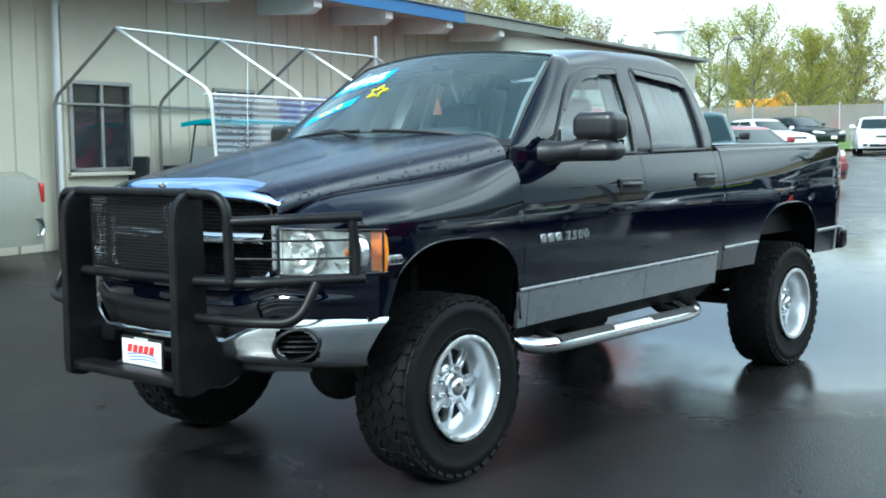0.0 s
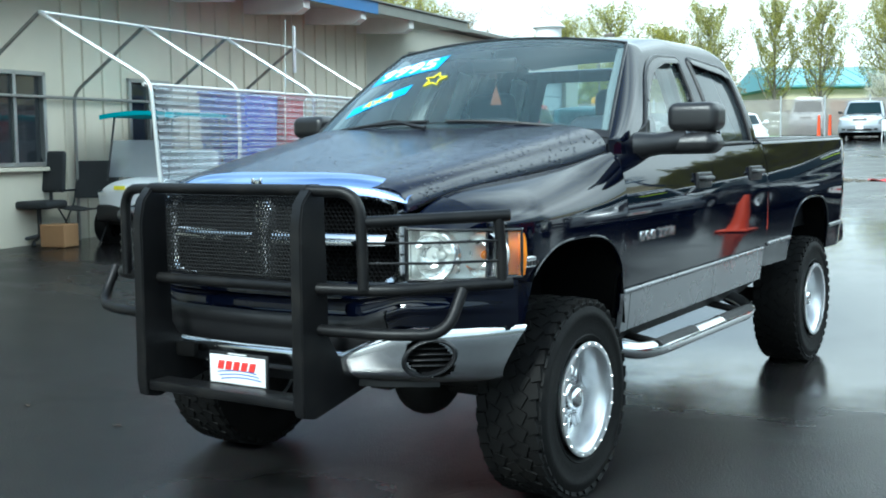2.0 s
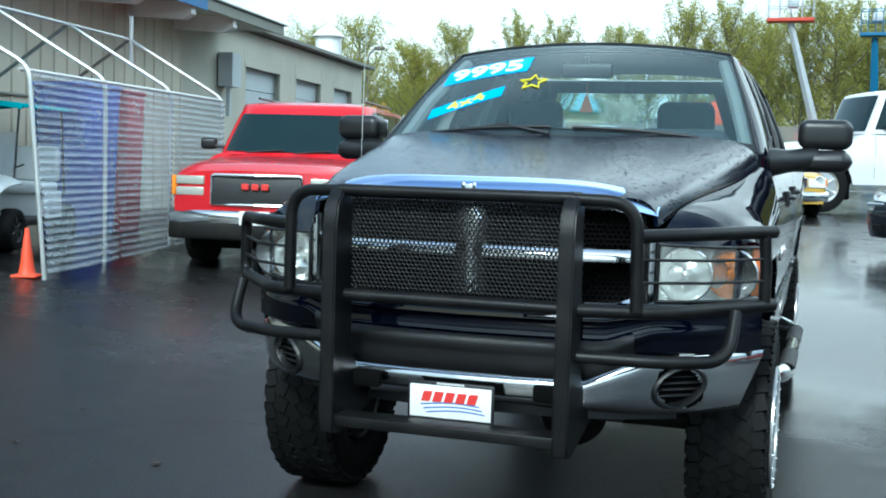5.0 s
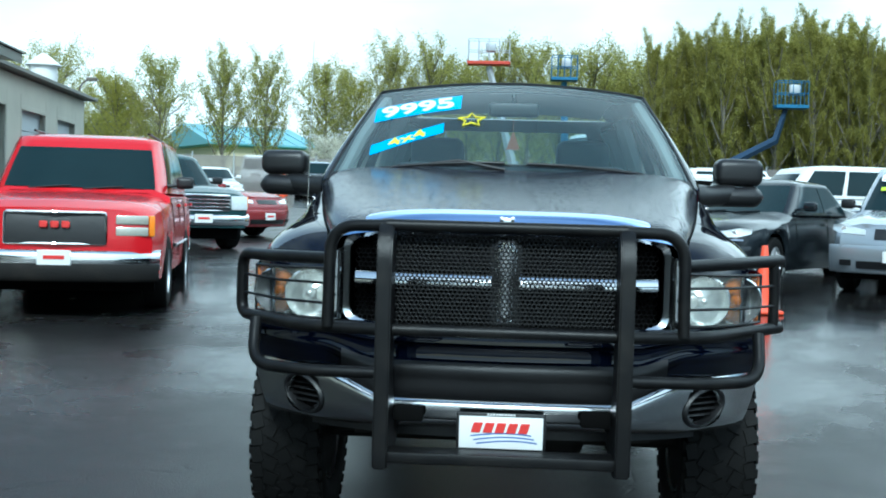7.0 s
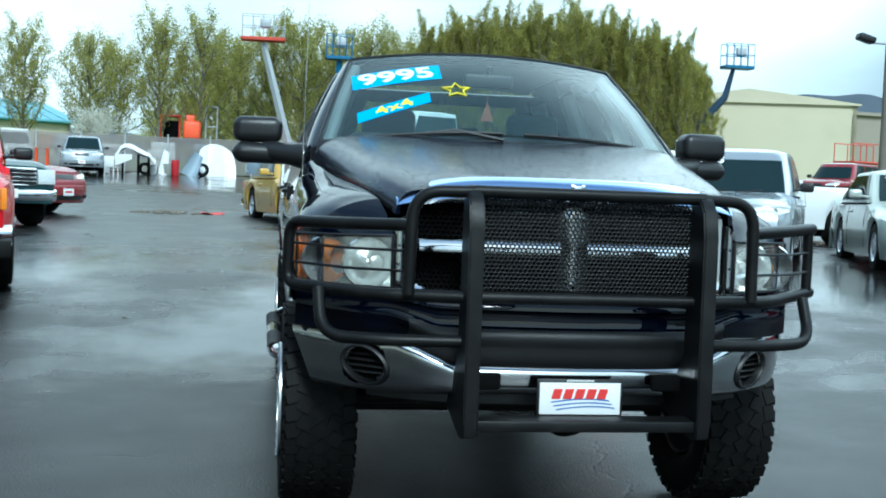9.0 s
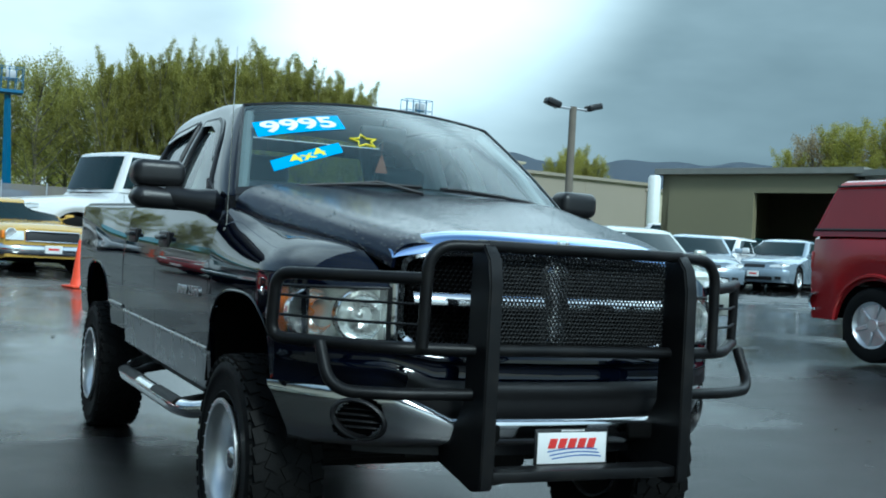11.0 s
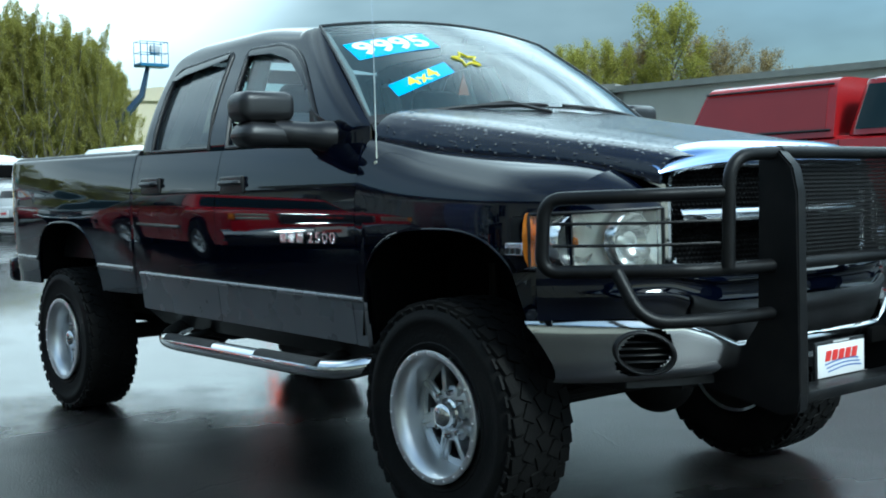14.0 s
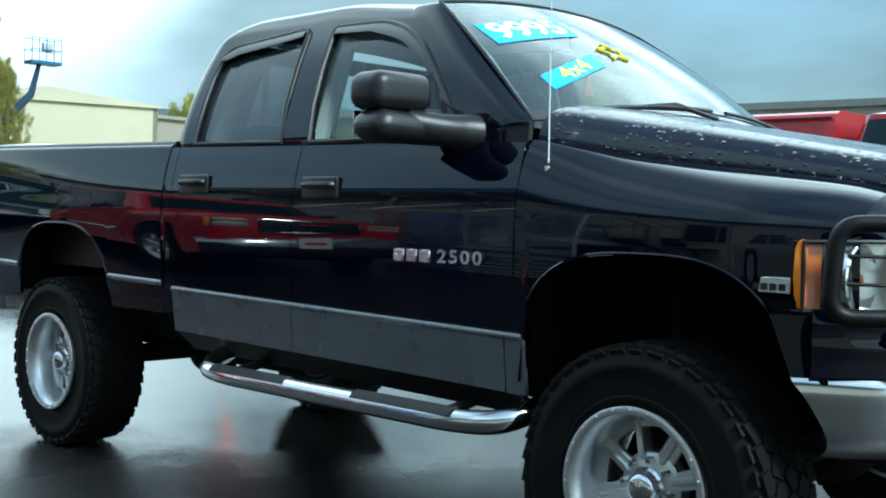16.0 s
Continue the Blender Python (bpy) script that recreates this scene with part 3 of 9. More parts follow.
def build_wheel(name="wheel"):
    """Off-road tyre on a polished alloy rim; the outer face looks along +x."""
    w = new(name)
    bm = bmesh.new()
    hw = 0.147
    prof = [(0.232, -hw * 0.80), (0.245, -hw * 0.90), (0.30, -hw * 1.0), (0.36, -hw * 1.0), (0.390, -hw * 0.96), (0.407, -hw * 0.86), (0.416, -hw * 0.5), (0.417, 0.0),
            (0.416, hw * 0.5), (0.409, hw * 0.86), (0.390, hw * 0.96), (0.371, hw * 1.0), (0.366, hw * 1.02), (0.346, hw * 1.02), (0.342, hw * 1.0), (0.30, hw * 1.0), (0.272, hw * 0.97), (0.268, hw * 0.99), (0.245, hw * 0.92), (0.232, hw * 0.80)]
    revolve(bm, prof, 64, "x")
    tyre = part("tyre", bm, M_RUBBER, w, "chunky black off-road tyre")
    # tread lugs in staggered rows, and shoulder lugs
    bm = bmesh.new()
    rng = random.Random(4)
    for row, (xc, wd, n, sk) in enumerate(((-0.114, 0.044, 38, 0.22), (-0.060, 0.050, 38, -0.45), (0.0, 0.046, 38, 0.5), (0.060, 0.050, 38, -0.45), (0.114, 0.044, 38, 0.22))):
        for k in range(n):
            t = math.tau * (k + 0.5 * (row % 2)) / n
            ln = 0.060 if row in (0, 4) else 0.056
            h = 0.014
            m = Matrix.Rotation(t, 4, "X") @ Matrix.Translation((xc, 0, 0.410 + h / 2 - 0.002 - (0.004 if row in (0, 4) else 0.0))) @ Matrix.Rotation(sk + rng.uniform(-0.05, 0.05), 4, "Z")
            vs = quickbox(bm, (0, 0, 0), (wd, ln, h + 0.003))
            bmesh.ops.transform(bm, matrix=m, verts=vs)
    for sgn in (-1, 1):
        for k in range(38):
            t = math.tau * (k + (0.25 if sgn > 0 else 0.75)) / 38
            m = Matrix.Rotation(t, 4, "X") @ Matrix.Translation((sgn * 0.1375, 0, 0.391)) @ Matrix.Rotation(sgn * 0.42, 4, "Y")
            vs = quickbox(bm, (0, 0, 0), (0.009, 0.050 if k % 2 else 0.038, 0.032))
            bmesh.ops.transform(bm, matrix=m, verts=vs)
    tagged(part("tread", bm, M_RUBBER, tyre, smooth=False), "blocky tread lugs", kind="stuff")
    bm = bmesh.new()
    prof = [(0.225, -0.13), (0.215, -0.10), (0.20, -0.02), (0.198, 0.03), (0.205, 0.10), (0.216, 0.125), (0.231, 0.142), (0.242, 0.150), (0.242, 0.158), (0.234, 0.161), (0.220, 0.158)]
    revolve(bm, prof, 56, "x")
    # dished centre with eight split spokes
    prof = [(0.205, 0.030), (0.172, 0.032), (0.170, 0.016), (0.205, 0.008)]
    revolve(bm, prof, 56, "x")
    prof = [(0.001, 0.058), (0.092, 0.058), (0.102, 0.050), (0.102, 0.005), (0.001, 0.0)]
    revolve(bm, prof, 32, "x")
    for k in range(8):
        t = math.tau * k / 8
        for wd, dp, lift, bev in ((0.058, 0.022, 0.0, 0.006), (0.020, 0.020, 0.014, 0.006)):
            a, b = Vector((0.044 + lift, math.cos(t) * 0.085, math.sin(t) * 0.085)), Vector((0.024 + lift, math.cos(t) * 0.196, math.sin(t) * 0.196))
            tq = (b - a).normalized().to_track_quat("Z", "X").to_matrix().to_4x4()
            box(bm, (0, 0, 0), (wd, dp, (b - a).length + 0.012), bev, 1, Matrix.Translation((a + b) / 2) @ tq)
    part("rim", bm, M_ALU, w, "cast alloy rim with eight split spokes")
    for k in range(8):
        bm = bmesh.new()
        t = math.tau * (k + 0.5) / 8
        revolve(bm, [(0.0, 0.088), (0.009, 0.086), (0.011, 0.055)], 8, "x", (0, math.cos(t) * 0.080, math.sin(t) * 0.080))
        part("lug_nut", bm, M_CHROME, w)
    bm = bmesh.new()
    for k in range(24):
        t = math.tau * k / 24
        revolve(bm, [(0.0, 0.166), (0.0035, 0.165), (0.005, 0.158)], 6, "x", (0, math.cos(t) * 0.233, math.sin(t) * 0.233))
    tagged(part("rim_rivets", bm, M_ALU, w), "small rivets round the rim", kind="stuff")
    bm = bmesh.new()
    revolve(bm, [(0.001, 0.124), (0.030, 0.122), (0.042, 0.115), (0.050, 0.103), (0.052, 0.085), (0.060, 0.078), (0.060, 0.05)], 32, "x")
    part("hub_cap", bm, M_CHROME, w, "chrome hub cap")
    bm = bmesh.new()
    revolve(bm, [(0.001, -0.03), (0.165, -0.03), (0.165, -0.10), (0.212, -0.115), (0.212, -0.122), (0.001, -0.125)], 32, "x")
    part("brake_disc", bm, M_CHASSIS, w)
    return w


def build_truck():
    tr = empty("pickup_truck", pose(0.022, 0, 0, 0, 0, 0.6), "lifted black crew-cab pickup truck, rain-beaded, on off-road tyres", "truck")

    # wings
    for s in (1, -1):
        def wing(y, v, s=s):
            low = wing_low(y)
            cx, cz = hood_cut(y)
            crease = 1.19 + 0.03 * (y + 0.3)
            if v <= 1:
                z = low + (crease - low) * v
                return (s * side_x(y, z), y, z)
            # roll over from the crease up to the bonnet line
            t = v - 1
            x0 = side_x(y, crease)
            px = x0 + (cx - x0) * t**1.6
            pz = crease + (cz - crease) * (1 - (1 - t) ** 1.55)
            return (s * px, y, pz)
        bm = bmesh.new()
        sheet(bm, wing, steps(-0.60, 0.493, 64), steps(0, 1, 14) + steps(1.05, 2, 16))
        thicken(part("wing", bm, M_PAINT, tr), 0.02)
        # rolled lip and liner of the wheel arch
        bm = bmesh.new()
        pts = [(s * (side_x(y, wing_low(y)) - 0.002), y, wing_low(y)) for y in steps(-0.42, 0.44, 40)]
        tube(bm, pts, 0.006, 8)
        part("arch_lip", bm, M_PAINT, tr)
        # liner coloured near-black, so the arch's shade is part of it
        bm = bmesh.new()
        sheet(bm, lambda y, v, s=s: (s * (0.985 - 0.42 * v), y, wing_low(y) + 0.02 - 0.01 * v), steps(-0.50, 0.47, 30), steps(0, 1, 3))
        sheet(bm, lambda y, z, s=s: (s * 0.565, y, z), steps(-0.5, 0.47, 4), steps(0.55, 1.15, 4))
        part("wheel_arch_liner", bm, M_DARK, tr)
        # lower wing behind the wheel
        bm = bmesh.new()
        sheet(bm, lambda y, z, s=s: (s * (side_x(y, z) + 0.012), y, z), steps(0.455, 0.53, 4), steps(0.635, 0.815, 6))
        thicken(part("rocker_cladding", bm, M_CLAD, tr), 0.02)

    # bonnet
    def bonnet(y, v):
        t = abs(v)
        cx, cz = hood_cut(max(y, -0.76))
        yf = -0.835 + 0.085 * min(1, t) ** 2.2
        yr = 0.43 + 0.06 * t * t
        yy = yf + (yr - yf) * (y + 0.76) / 1.22
        cx, cz = hood_cut(yy)
        cx -= 0.006
        top = ease(yy, (-0.84, -0.75, -0.5, 0.0, 0.3, 0.46), (1.335, 1.362, 1.412, 1.505, 1.557, 1.585))
        nose = max(0.0, (-0.70 - yy) / 0.135)
        top -= 0.035 * nose**2
        # a broad raised middle that falls in a soft S to the wing
        p = ease(yy, (-0.84, -0.60, -0.20), (16.0, 15.0, 14.0))
        f = max(0.0, 1 - t**p) ** (1 / 2.0)
        x = cx * t
        z = cz - 0.010 + (top - cz + 0.010) * f * (1 - 0.10 * t * t) + 0.006 * math.exp(-((t - 0.50) / 0.15) ** 2) * (1 - nose)
        return (x if v >= 0 else -x, yy, z)
    vs = [math.copysign(1 - (1 - abs(q)) ** 3.0, q) for q in steps(-1, 1, 110)]
    bm = bmesh.new()
    sheet(bm, bonnet, steps(-0.76, 0.46, 44), vs)
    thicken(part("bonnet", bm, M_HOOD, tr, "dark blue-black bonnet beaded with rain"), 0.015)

    for s in (1, -1):      # dark shut line between bonnet and wing
        bm = bmesh.new()
        tube(bm, [(s * (hood_cut(y)[0] - 0.003), y, hood_cut(y)[1] - 0.004) for y in steps(-0.70, 0.47, 40)], 0.0055, 6)
        part("bonnet_gap", bm, M_DARK, tr)

    # chrome deflector across the bonnet's nose
    def deflector(u, v):
        t = abs(u)
        x = 0.640 * u
        yf = -0.865 + 0.115 * t**2.2
        z0 = 1.315 - 0.042 * t**4
        h = 0.075 * (1 - 0.45 * t**6)
        return (x, yf + 0.085 * v * v + 0.01 * v, z0 + h * math.sin(v * 1.35) / math.sin(1.35))
    bm = bmesh.new()
    sheet(bm, deflector, steps(-1, 1, 60), steps(0, 1, 10))
    thicken(part("bonnet_deflector", bm, M_DEFLECT, tr, "chrome bonnet deflector"), 0.006)
    bm = bmesh.new()
    box(bm, (0, -0.868, 1.347), (0.05, 0.008, 0.034), 0.006)
    box(bm, (-0.02, -0.872, 1.358), (0.014, 0.008, 0.022), 0.004)
    box(bm, (0.02, -0.872, 1.358), (0.014, 0.008, 0.022), 0.004)
    part("nose_badge", bm, M_BADGE, tr)

    # grille: chrome surround, cross bars, black honeycomb
    def ring(rx, rz, n=96, p=9.0, zc=1.128):
        out = []
        for k in range(n):
            t = math.tau * k / n
            c, s_ = math.cos(t), math.sin(t)
            out.append((math.copysign(abs(c) ** (2 / p), c) * rx, zc + math.copysign(abs(s_) ** (2 / p), s_) * rz))
        return out
    bm = bmesh.new()
    A, B, C = ring(0.616, 0.184), ring(0.603, 0.174), ring(0.580, 0.162)
    bow = lambda x: 0.10 * (x / 0.62) ** 2.2  # noqa: E731
    rows = [[bm.verts.new((x, -0.745 + bow(abs(x)), z)) for x, z in A], [bm.verts.new((x, -0.845 + bow(abs(x)), z)) for x, z in B], [bm.verts.new((x, -0.83 + bow(abs(x)), z)) for x, z in C], [bm.verts.new((x, -0.77 + bow(abs(x)), z)) for x, z in C]]
    n = len(A)
    for r0, r1 in zip(rows, rows[1:]):
        for k in range(n):
            bm.faces.new((r0[k], r0[(k + 1) % n], r1[(k + 1) % n], r1[k]))
    part("grille_surround", bm, M_CHROME, tr, "chrome grille surround")
    bm = bmesh.new()
    pitch = 0.019
    for j in range(-9, 10):
        for i in range(-31, 32):
            x, z = (i + 0.5 * (j % 2)) * pitch, 1.128 + j * pitch * 0.866
            if abs(x) > 0.558 or abs(z - 1.128) > 0.158:
                continue
            o = [bm.verts.new((x + math.cos(a) * pitch * 0.577, -0.80 + bow(abs(x)), z + math.sin(a) * pitch * 0.577)) for a in (math.tau * (k + 0.5) / 6 for k in range(6))]
            q = [bm.verts.new((x + math.cos(a) * pitch * 0.44, -0.79 + bow(abs(x)), z + math.sin(a) * pitch * 0.44)) for a in (math.tau * (k + 0.5) / 6 for k in range(6))]
            for k in range(6):
                bm.faces.new((o[k], o[(k + 1) % 6], q[(k + 1) % 6], q[k]))
    part("grille_mesh", bm, M_BLACK, tr, "black honeycomb grille mesh", smooth=False)
    # near-black sheet, the shade behind the mesh put into its colour
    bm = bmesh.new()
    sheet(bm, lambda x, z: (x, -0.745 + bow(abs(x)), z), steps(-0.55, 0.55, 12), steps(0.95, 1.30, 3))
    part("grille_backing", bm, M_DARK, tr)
    bm = bmesh.new()
    for s in (1, -1):
        sheet(bm, lambda x, a, s=s: (s * x, -0.838 + bow(x) - 0.016 * math.cos(a) + 0.013 * math.sin(a), 1.135 + 0.027 * math.sin(a)), steps(0.05, 0.555, 14), steps(-math.pi / 2 - 0.6, math.pi / 2 + 0.6, 8))
    thicken(part("grille_bar", bm, M_CHROME, tr, "chrome grille cross bar"), 0.004)
    bm = bmesh.new()
    sheet(bm, lambda z, a: (0.060 * (1 - 0.6 * max(0.0, (z - 1.25) / 0.035) ** 2) * math.sin(a), -0.826 - 0.012 * math.cos(a), z), steps(0.975, 1.285, 16), steps(-math.pi / 2, math.pi / 2, 8))
    thicken(part("grille_post_frame", bm, M_BLACK, tr, "black surround of the centre post"), 0.004)
    bm = bmesh.new()
    sheet(bm, lambda z, a: (ease(z, (0.985, 1.00, 1.09, 1.135, 1.17, 1.24, 1.275), (0.020, 0.031, 0.029, 0.025, 0.038, 0.044, 0.026)) * math.sin(a), -0.837 - 0.016 * math.cos(a), z), steps(0.985, 1.275, 24), steps(-math.pi / 2, math.pi / 2, 8))
    thicken(part("grille_bar", bm, M_CHROME, tr, "chrome grille centre post"), 0.004)

    # head lamps
    for s in (1, -1):
        def lamp(u, v, d=0.0, s=s):
            x = 0.650 + 0.334 * u
            y = -0.765 + 0.10 * u + 0.182 * u**2.4
            dz = 0.006 if s > 0 else -0.010
            zt, zb = 1.172 - 0.010 * u + dz, 0.978 + 0.004 * u + dz
            return (s * (x - d * 0.35 * u), y + d, zb + (zt - zb) * v)
        bm = bmesh.new()
        sheet(bm, lamp, steps(0, 1, 16), steps(0, 1, 10))
        ob = part("headlight_lens", bm, M_LENS, tr, "clear headlight lens")
        ob.visible_shadow = False
        bm = bmesh.new()
        sheet(bm, lambda u, v: lamp(u, v, 0.085), steps(0, 1, 12), steps(0, 1, 6))
        sheet(bm, lambda u, v: lamp(u, 1.0, 0.085 * v), steps(0, 1, 12), steps(0, 1, 4))
        sheet(bm, lambda u, v: lamp(u, 0.0, 0.085 * v), steps(0, 1, 12), steps(0, 1, 4))
        sheet(bm, lambda u, v: lamp(0.0, v, 0.085 * u), steps(0, 1, 4), steps(0, 1, 4))
        part("headlight_housing", bm, M_REFLECT, tr, "silvered headlight housing")
        for u, r in ((0.26, 0.091), (0.71, 0.087)):
            bm = bmesh.new()
            cx, cy, cz = lamp(u, 0.47, 0.03)
            revolve(bm, [(0.001, 0.052), (r * 0.3, 0.048), (r * 0.55, 0.038), (r * 0.75, 0.024), (r * 0.90, 0.008), (r * 0.97, -0.006), (r * 1.0, -0.012), (r * 1.05, -0.008), (r * 1.06, 0.03)], 32, "y", (cx, cy, cz))
            part("headlight_bowl", bm, M_BOWL, tr, "round silvered reflector bowl")
        for u in (0.26, 0.71):
            bm = bmesh.new()
            cx, cy, cz = lamp(u, 0.47, 0.03)
            w = 1.25 if u > 0.5 else 1.0
            revolve(bm, [(0.001, -0.012), (0.012 * w, -0.008), (0.016 * w, 0.01), (0.016 * w, 0.045)], 14, "y", (cx, cy, cz))
            part("headlight_bulb", bm, M_AMBER if u > 0.5 else M_REFLECT, tr, "amber bulb" if u > 0.5 else "")
        bm = bmesh.new()
        sheet(bm, lambda u, v: lamp(0.90 + 0.097 * u, 0.04 + 0.92 * v, 0.020), steps(0, 1, 4), steps(0, 1, 6))
        thicken(part("turn_signal", bm, M_AMBER, tr, "amber turn signal inside the lens"), 0.008)
        # amber corner lamp
        bm = bmesh.new()
        def amber(u, v, s=s):
            x, y = 0.972 + 0.018 * math.sin(u * 1.5), -0.492 + 0.028 * u
            h = 0.086 * (1 - 0.30 * u**4)
            return (s * (x + 0.006 * math.sin(v * math.pi)), y, 1.072 + h * (2 * v - 1))
        sheet(bm, amber, steps(0, 1, 8), steps(0, 1, 8))
        thicken(part("corner_lamp", bm, M_AMBER, tr, "amber corner lamp"), 0.012)
        # dark gasket round the lamp
        bm = bmesh.new()
        loop = [lamp(u, 0, -0.002) for u in steps(0, 1, 12)] + [lamp(1, v, -0.002) for v in steps(0, 1, 6)[1:]] + [lamp(u, 1, -0.002) for u in reversed(steps(0, 1, 12)[:-1])] + [lamp(0, v, -0.002) for v in reversed(steps(0, 1, 6)[1:-1])]
        tube(bm, loop, 0.006, 6, closed=True)
        part("headlight_gasket", bm, M_BLACK, tr)
        # wing nose over the lamp
        bm = bmesh.new()
        def cap(u, v, s=s):
            a = Vector(lamp(u, 1.0)) + Vector((0, 0, 0.004))
            yb, crease = -0.60, 1.181
            cx, cz = hood_cut(yb)
            t = 1 - u
            x0 = side_x(yb, crease)
            b = Vector((s * (x0 + (cx - x0) * t**1.6), yb, crease + (cz - crease) * (1 - (1 - t) ** 1.55)))
            p = a.lerp(b, v)
            p.z += 0.012 * math.sin(v * math.pi)
            return p
        sheet(bm, cap, steps(0, 1, 16), steps(0, 1, 8))
        thicken(part("wing_nose", bm, M_PAINT, tr), 0.012)
        # chrome pillar between grille and lamp
        bm = bmesh.new()
        sheet(bm, lambda u, v, s=s: (s * (0.600 + 0.052 * u), -0.752 - 0.034 * math.sin(u * math.pi) ** 0.7 + 0.01 * u, 0.965 + (0.275 - 0.03 * u) * v), steps(0, 1, 8), steps(0, 1, 6))
        thicken(part("lamp_pillar", bm, M_CHROME, tr, "chrome pillar beside the headlight"), 0.01)

    # painted apron under grille and lamps
    def apron(u, v):
        t = abs(u)
        x = 1.0 * u
        y = -0.875 + 0.34 * t**3.4 + 0.02 * t
        zt, zb = 0.972 + 0.008 * t, 0.705 + 0.10 * ease(t, (0.5, 0.66), (0, 1))
        z = zb + (zt - zb) * v
        bulge = 0.014 * math.sin(v * math.pi) + 0.022 * math.exp(-((v - 0.80) / 0.07) ** 4) + 0.014 * math.exp(-((v - 0.42) / 0.10) ** 4)
        return (x * (0.985 if t > 0.9 else 0.985), y - bulge * (1 - t**4), z)
    bm = bmesh.new()
    sheet(bm, apron, steps(-1, 1, 56), steps(0, 1, 22))
    thicken(part("front_apron", bm, M_PAINT, tr), 0.015)
    bm = bmesh.new()
    sheet(bm, lambda u, v: (lambda p: (p[0], p[1] - 0.008 - 0.010 * math.sin(v * math.pi) ** 0.5, p[2]))(apron(u * 0.60, v * 0.52)), steps(-1, 1, 30), steps(0, 1, 10))
    thicken(part("bumper_step_pad", bm, M_BLACK, tr, "black plastic step pad over the bumper"), 0.012)
    for s in (1, -1):      # side return of the apron to the wheel arch
        bm = bmesh.new()
        sheet(bm, lambda u, v, s=s: (s * (0.950 + 0.025 * u + 0.004 * v), -0.545 + (0.085 + 0.07 * v) * u, 0.785 + 0.175 * v), steps(0, 1, 6), steps(0, 1, 6))
        thicken(part("apron_return", bm, M_PAINT, tr), 0.012)

    # chrome bumper
    def bumper(u, v):
        u = u * (0.925 + 0.075 * min(1.0, v * 1.1))
        t = abs(u)
        x = 0.992 * u
        y = -0.955 + 0.435 * t**3.6 + 0.035 * t
        zt = 0.712 + 0.088 * ease(t, (0.44, 0.64), (0, 1))
        zb = 0.606 - 0.018 * t + 0.02 * max(0.0, (t - 0.86) / 0.14) ** 2.2
        z = zb + (zt - zb) * v
        return (x, y + 0.035 * (2 * abs(v - 0.55)) ** 4.0 + 0.03 * (1 - v), z)
    FOG_U, FOG_V, FRX, FRZ = 0.775, 0.48, 0.094, 0.072

    def fog_frame(s):
        c = Vector(bumper(s * FOG_U, FOG_V))
        across = (Vector(bumper(s * (FOG_U + 0.06), FOG_V)) - Vector(bumper(s * (FOG_U - 0.06), FOG_V))).normalized() * s
        up = (Vector(bumper(s * FOG_U, FOG_V + 0.2)) - Vector(bumper(s * FOG_U, FOG_V - 0.2))).normalized()
        out = across.cross(up).normalized()
        return c, across, up, out

    bm = bmesh.new()
    us, vs = steps(-1, 1, 200), steps(0, 1, 36)
    grid = {}
    frames = [fog_frame(1), fog_frame(-1)]
    for i in range(len(us) - 1):
        for j in range(len(vs) - 1):
            mid = Vector(bumper((us[i] + us[i + 1]) / 2, (vs[j] + vs[j + 1]) / 2))
            if any((((mid - c).dot(ac)) / FRX) ** 2 + ((mid - c).dot(upv) / FRZ) ** 2 < 1.0 for c, ac, upv, ou in frames):
                continue
            f = []
            for k in ((i, j), (i + 1, j), (i + 1, j + 1), (i, j + 1)):
                if k not in grid:
                    grid[k] = bm.verts.new(bumper(us[k[0]], vs[k[1]]))
                f.append(grid[k])
            bm.faces.new(f)
    bump_ob = thicken(part("front_bumper", bm, M_DULLCHROME, tr, "chrome front bumper"), 0.008)
    bm = bmesh.new()
    sheet(bm, lambda u, v: (0.72 * u, -0.84 + 0.18 * abs(u) ** 3, 0.565 + 0.045 * v), steps(-1, 1, 24), steps(0, 1, 3))
    thicken(part("front_valance", bm, M_BLACK, tr, "black plastic valance"), 0.02)
    # near-black blocks painted as shaded holes in the bumper
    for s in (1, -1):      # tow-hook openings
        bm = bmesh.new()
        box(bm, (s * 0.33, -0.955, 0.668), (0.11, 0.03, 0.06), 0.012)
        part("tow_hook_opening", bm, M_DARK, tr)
    for s in (1, -1):
        c, ac, upv, ou = frames[0 if s > 0 else 1]
        if ou.y > 0:
            ou = -ou
        turn = Matrix(((ac.x, -ou.x, upv.x, c.x), (ac.y, -ou.y, upv.y, c.y), (ac.z, -ou.z, upv.z, c.z), (0, 0, 0, 1)))
        flat = turn @ Matrix.Diagonal((FRX / 0.08, 1, FRZ / 0.08, 1))
        # ring in black: the dark reflection of its chrome put into the colour
        bm = bmesh.new()
        revolve(bm, [(0.074, 0.035), (0.073, 0.0), (0.076, -0.005), (0.081, -0.006), (0.086, -0.002), (0.089, 0.006)], 40, "y")
        bmesh.ops.transform(bm, matrix=flat, verts=bm.verts)
        part("fog_lamp_ring", bm, M_BLACK, tr, "chrome ring coloured black for its dark reflection")
        # back of the recess coloured near-black in place of shade
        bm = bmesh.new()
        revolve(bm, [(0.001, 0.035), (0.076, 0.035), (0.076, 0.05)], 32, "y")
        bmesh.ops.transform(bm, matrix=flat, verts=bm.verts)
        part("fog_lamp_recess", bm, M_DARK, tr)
        for k in range(4):
            bm = bmesh.new()
            z = 0.026 * (k - 1.5)
            w = 2 * math.sqrt(max(0.0, 0.072**2 - z**2)) * FRX / 0.08
            box(bm, (0, 0.024, z * FRZ / 0.08), (w, 0.018, 0.006), 0.003, 1, turn)
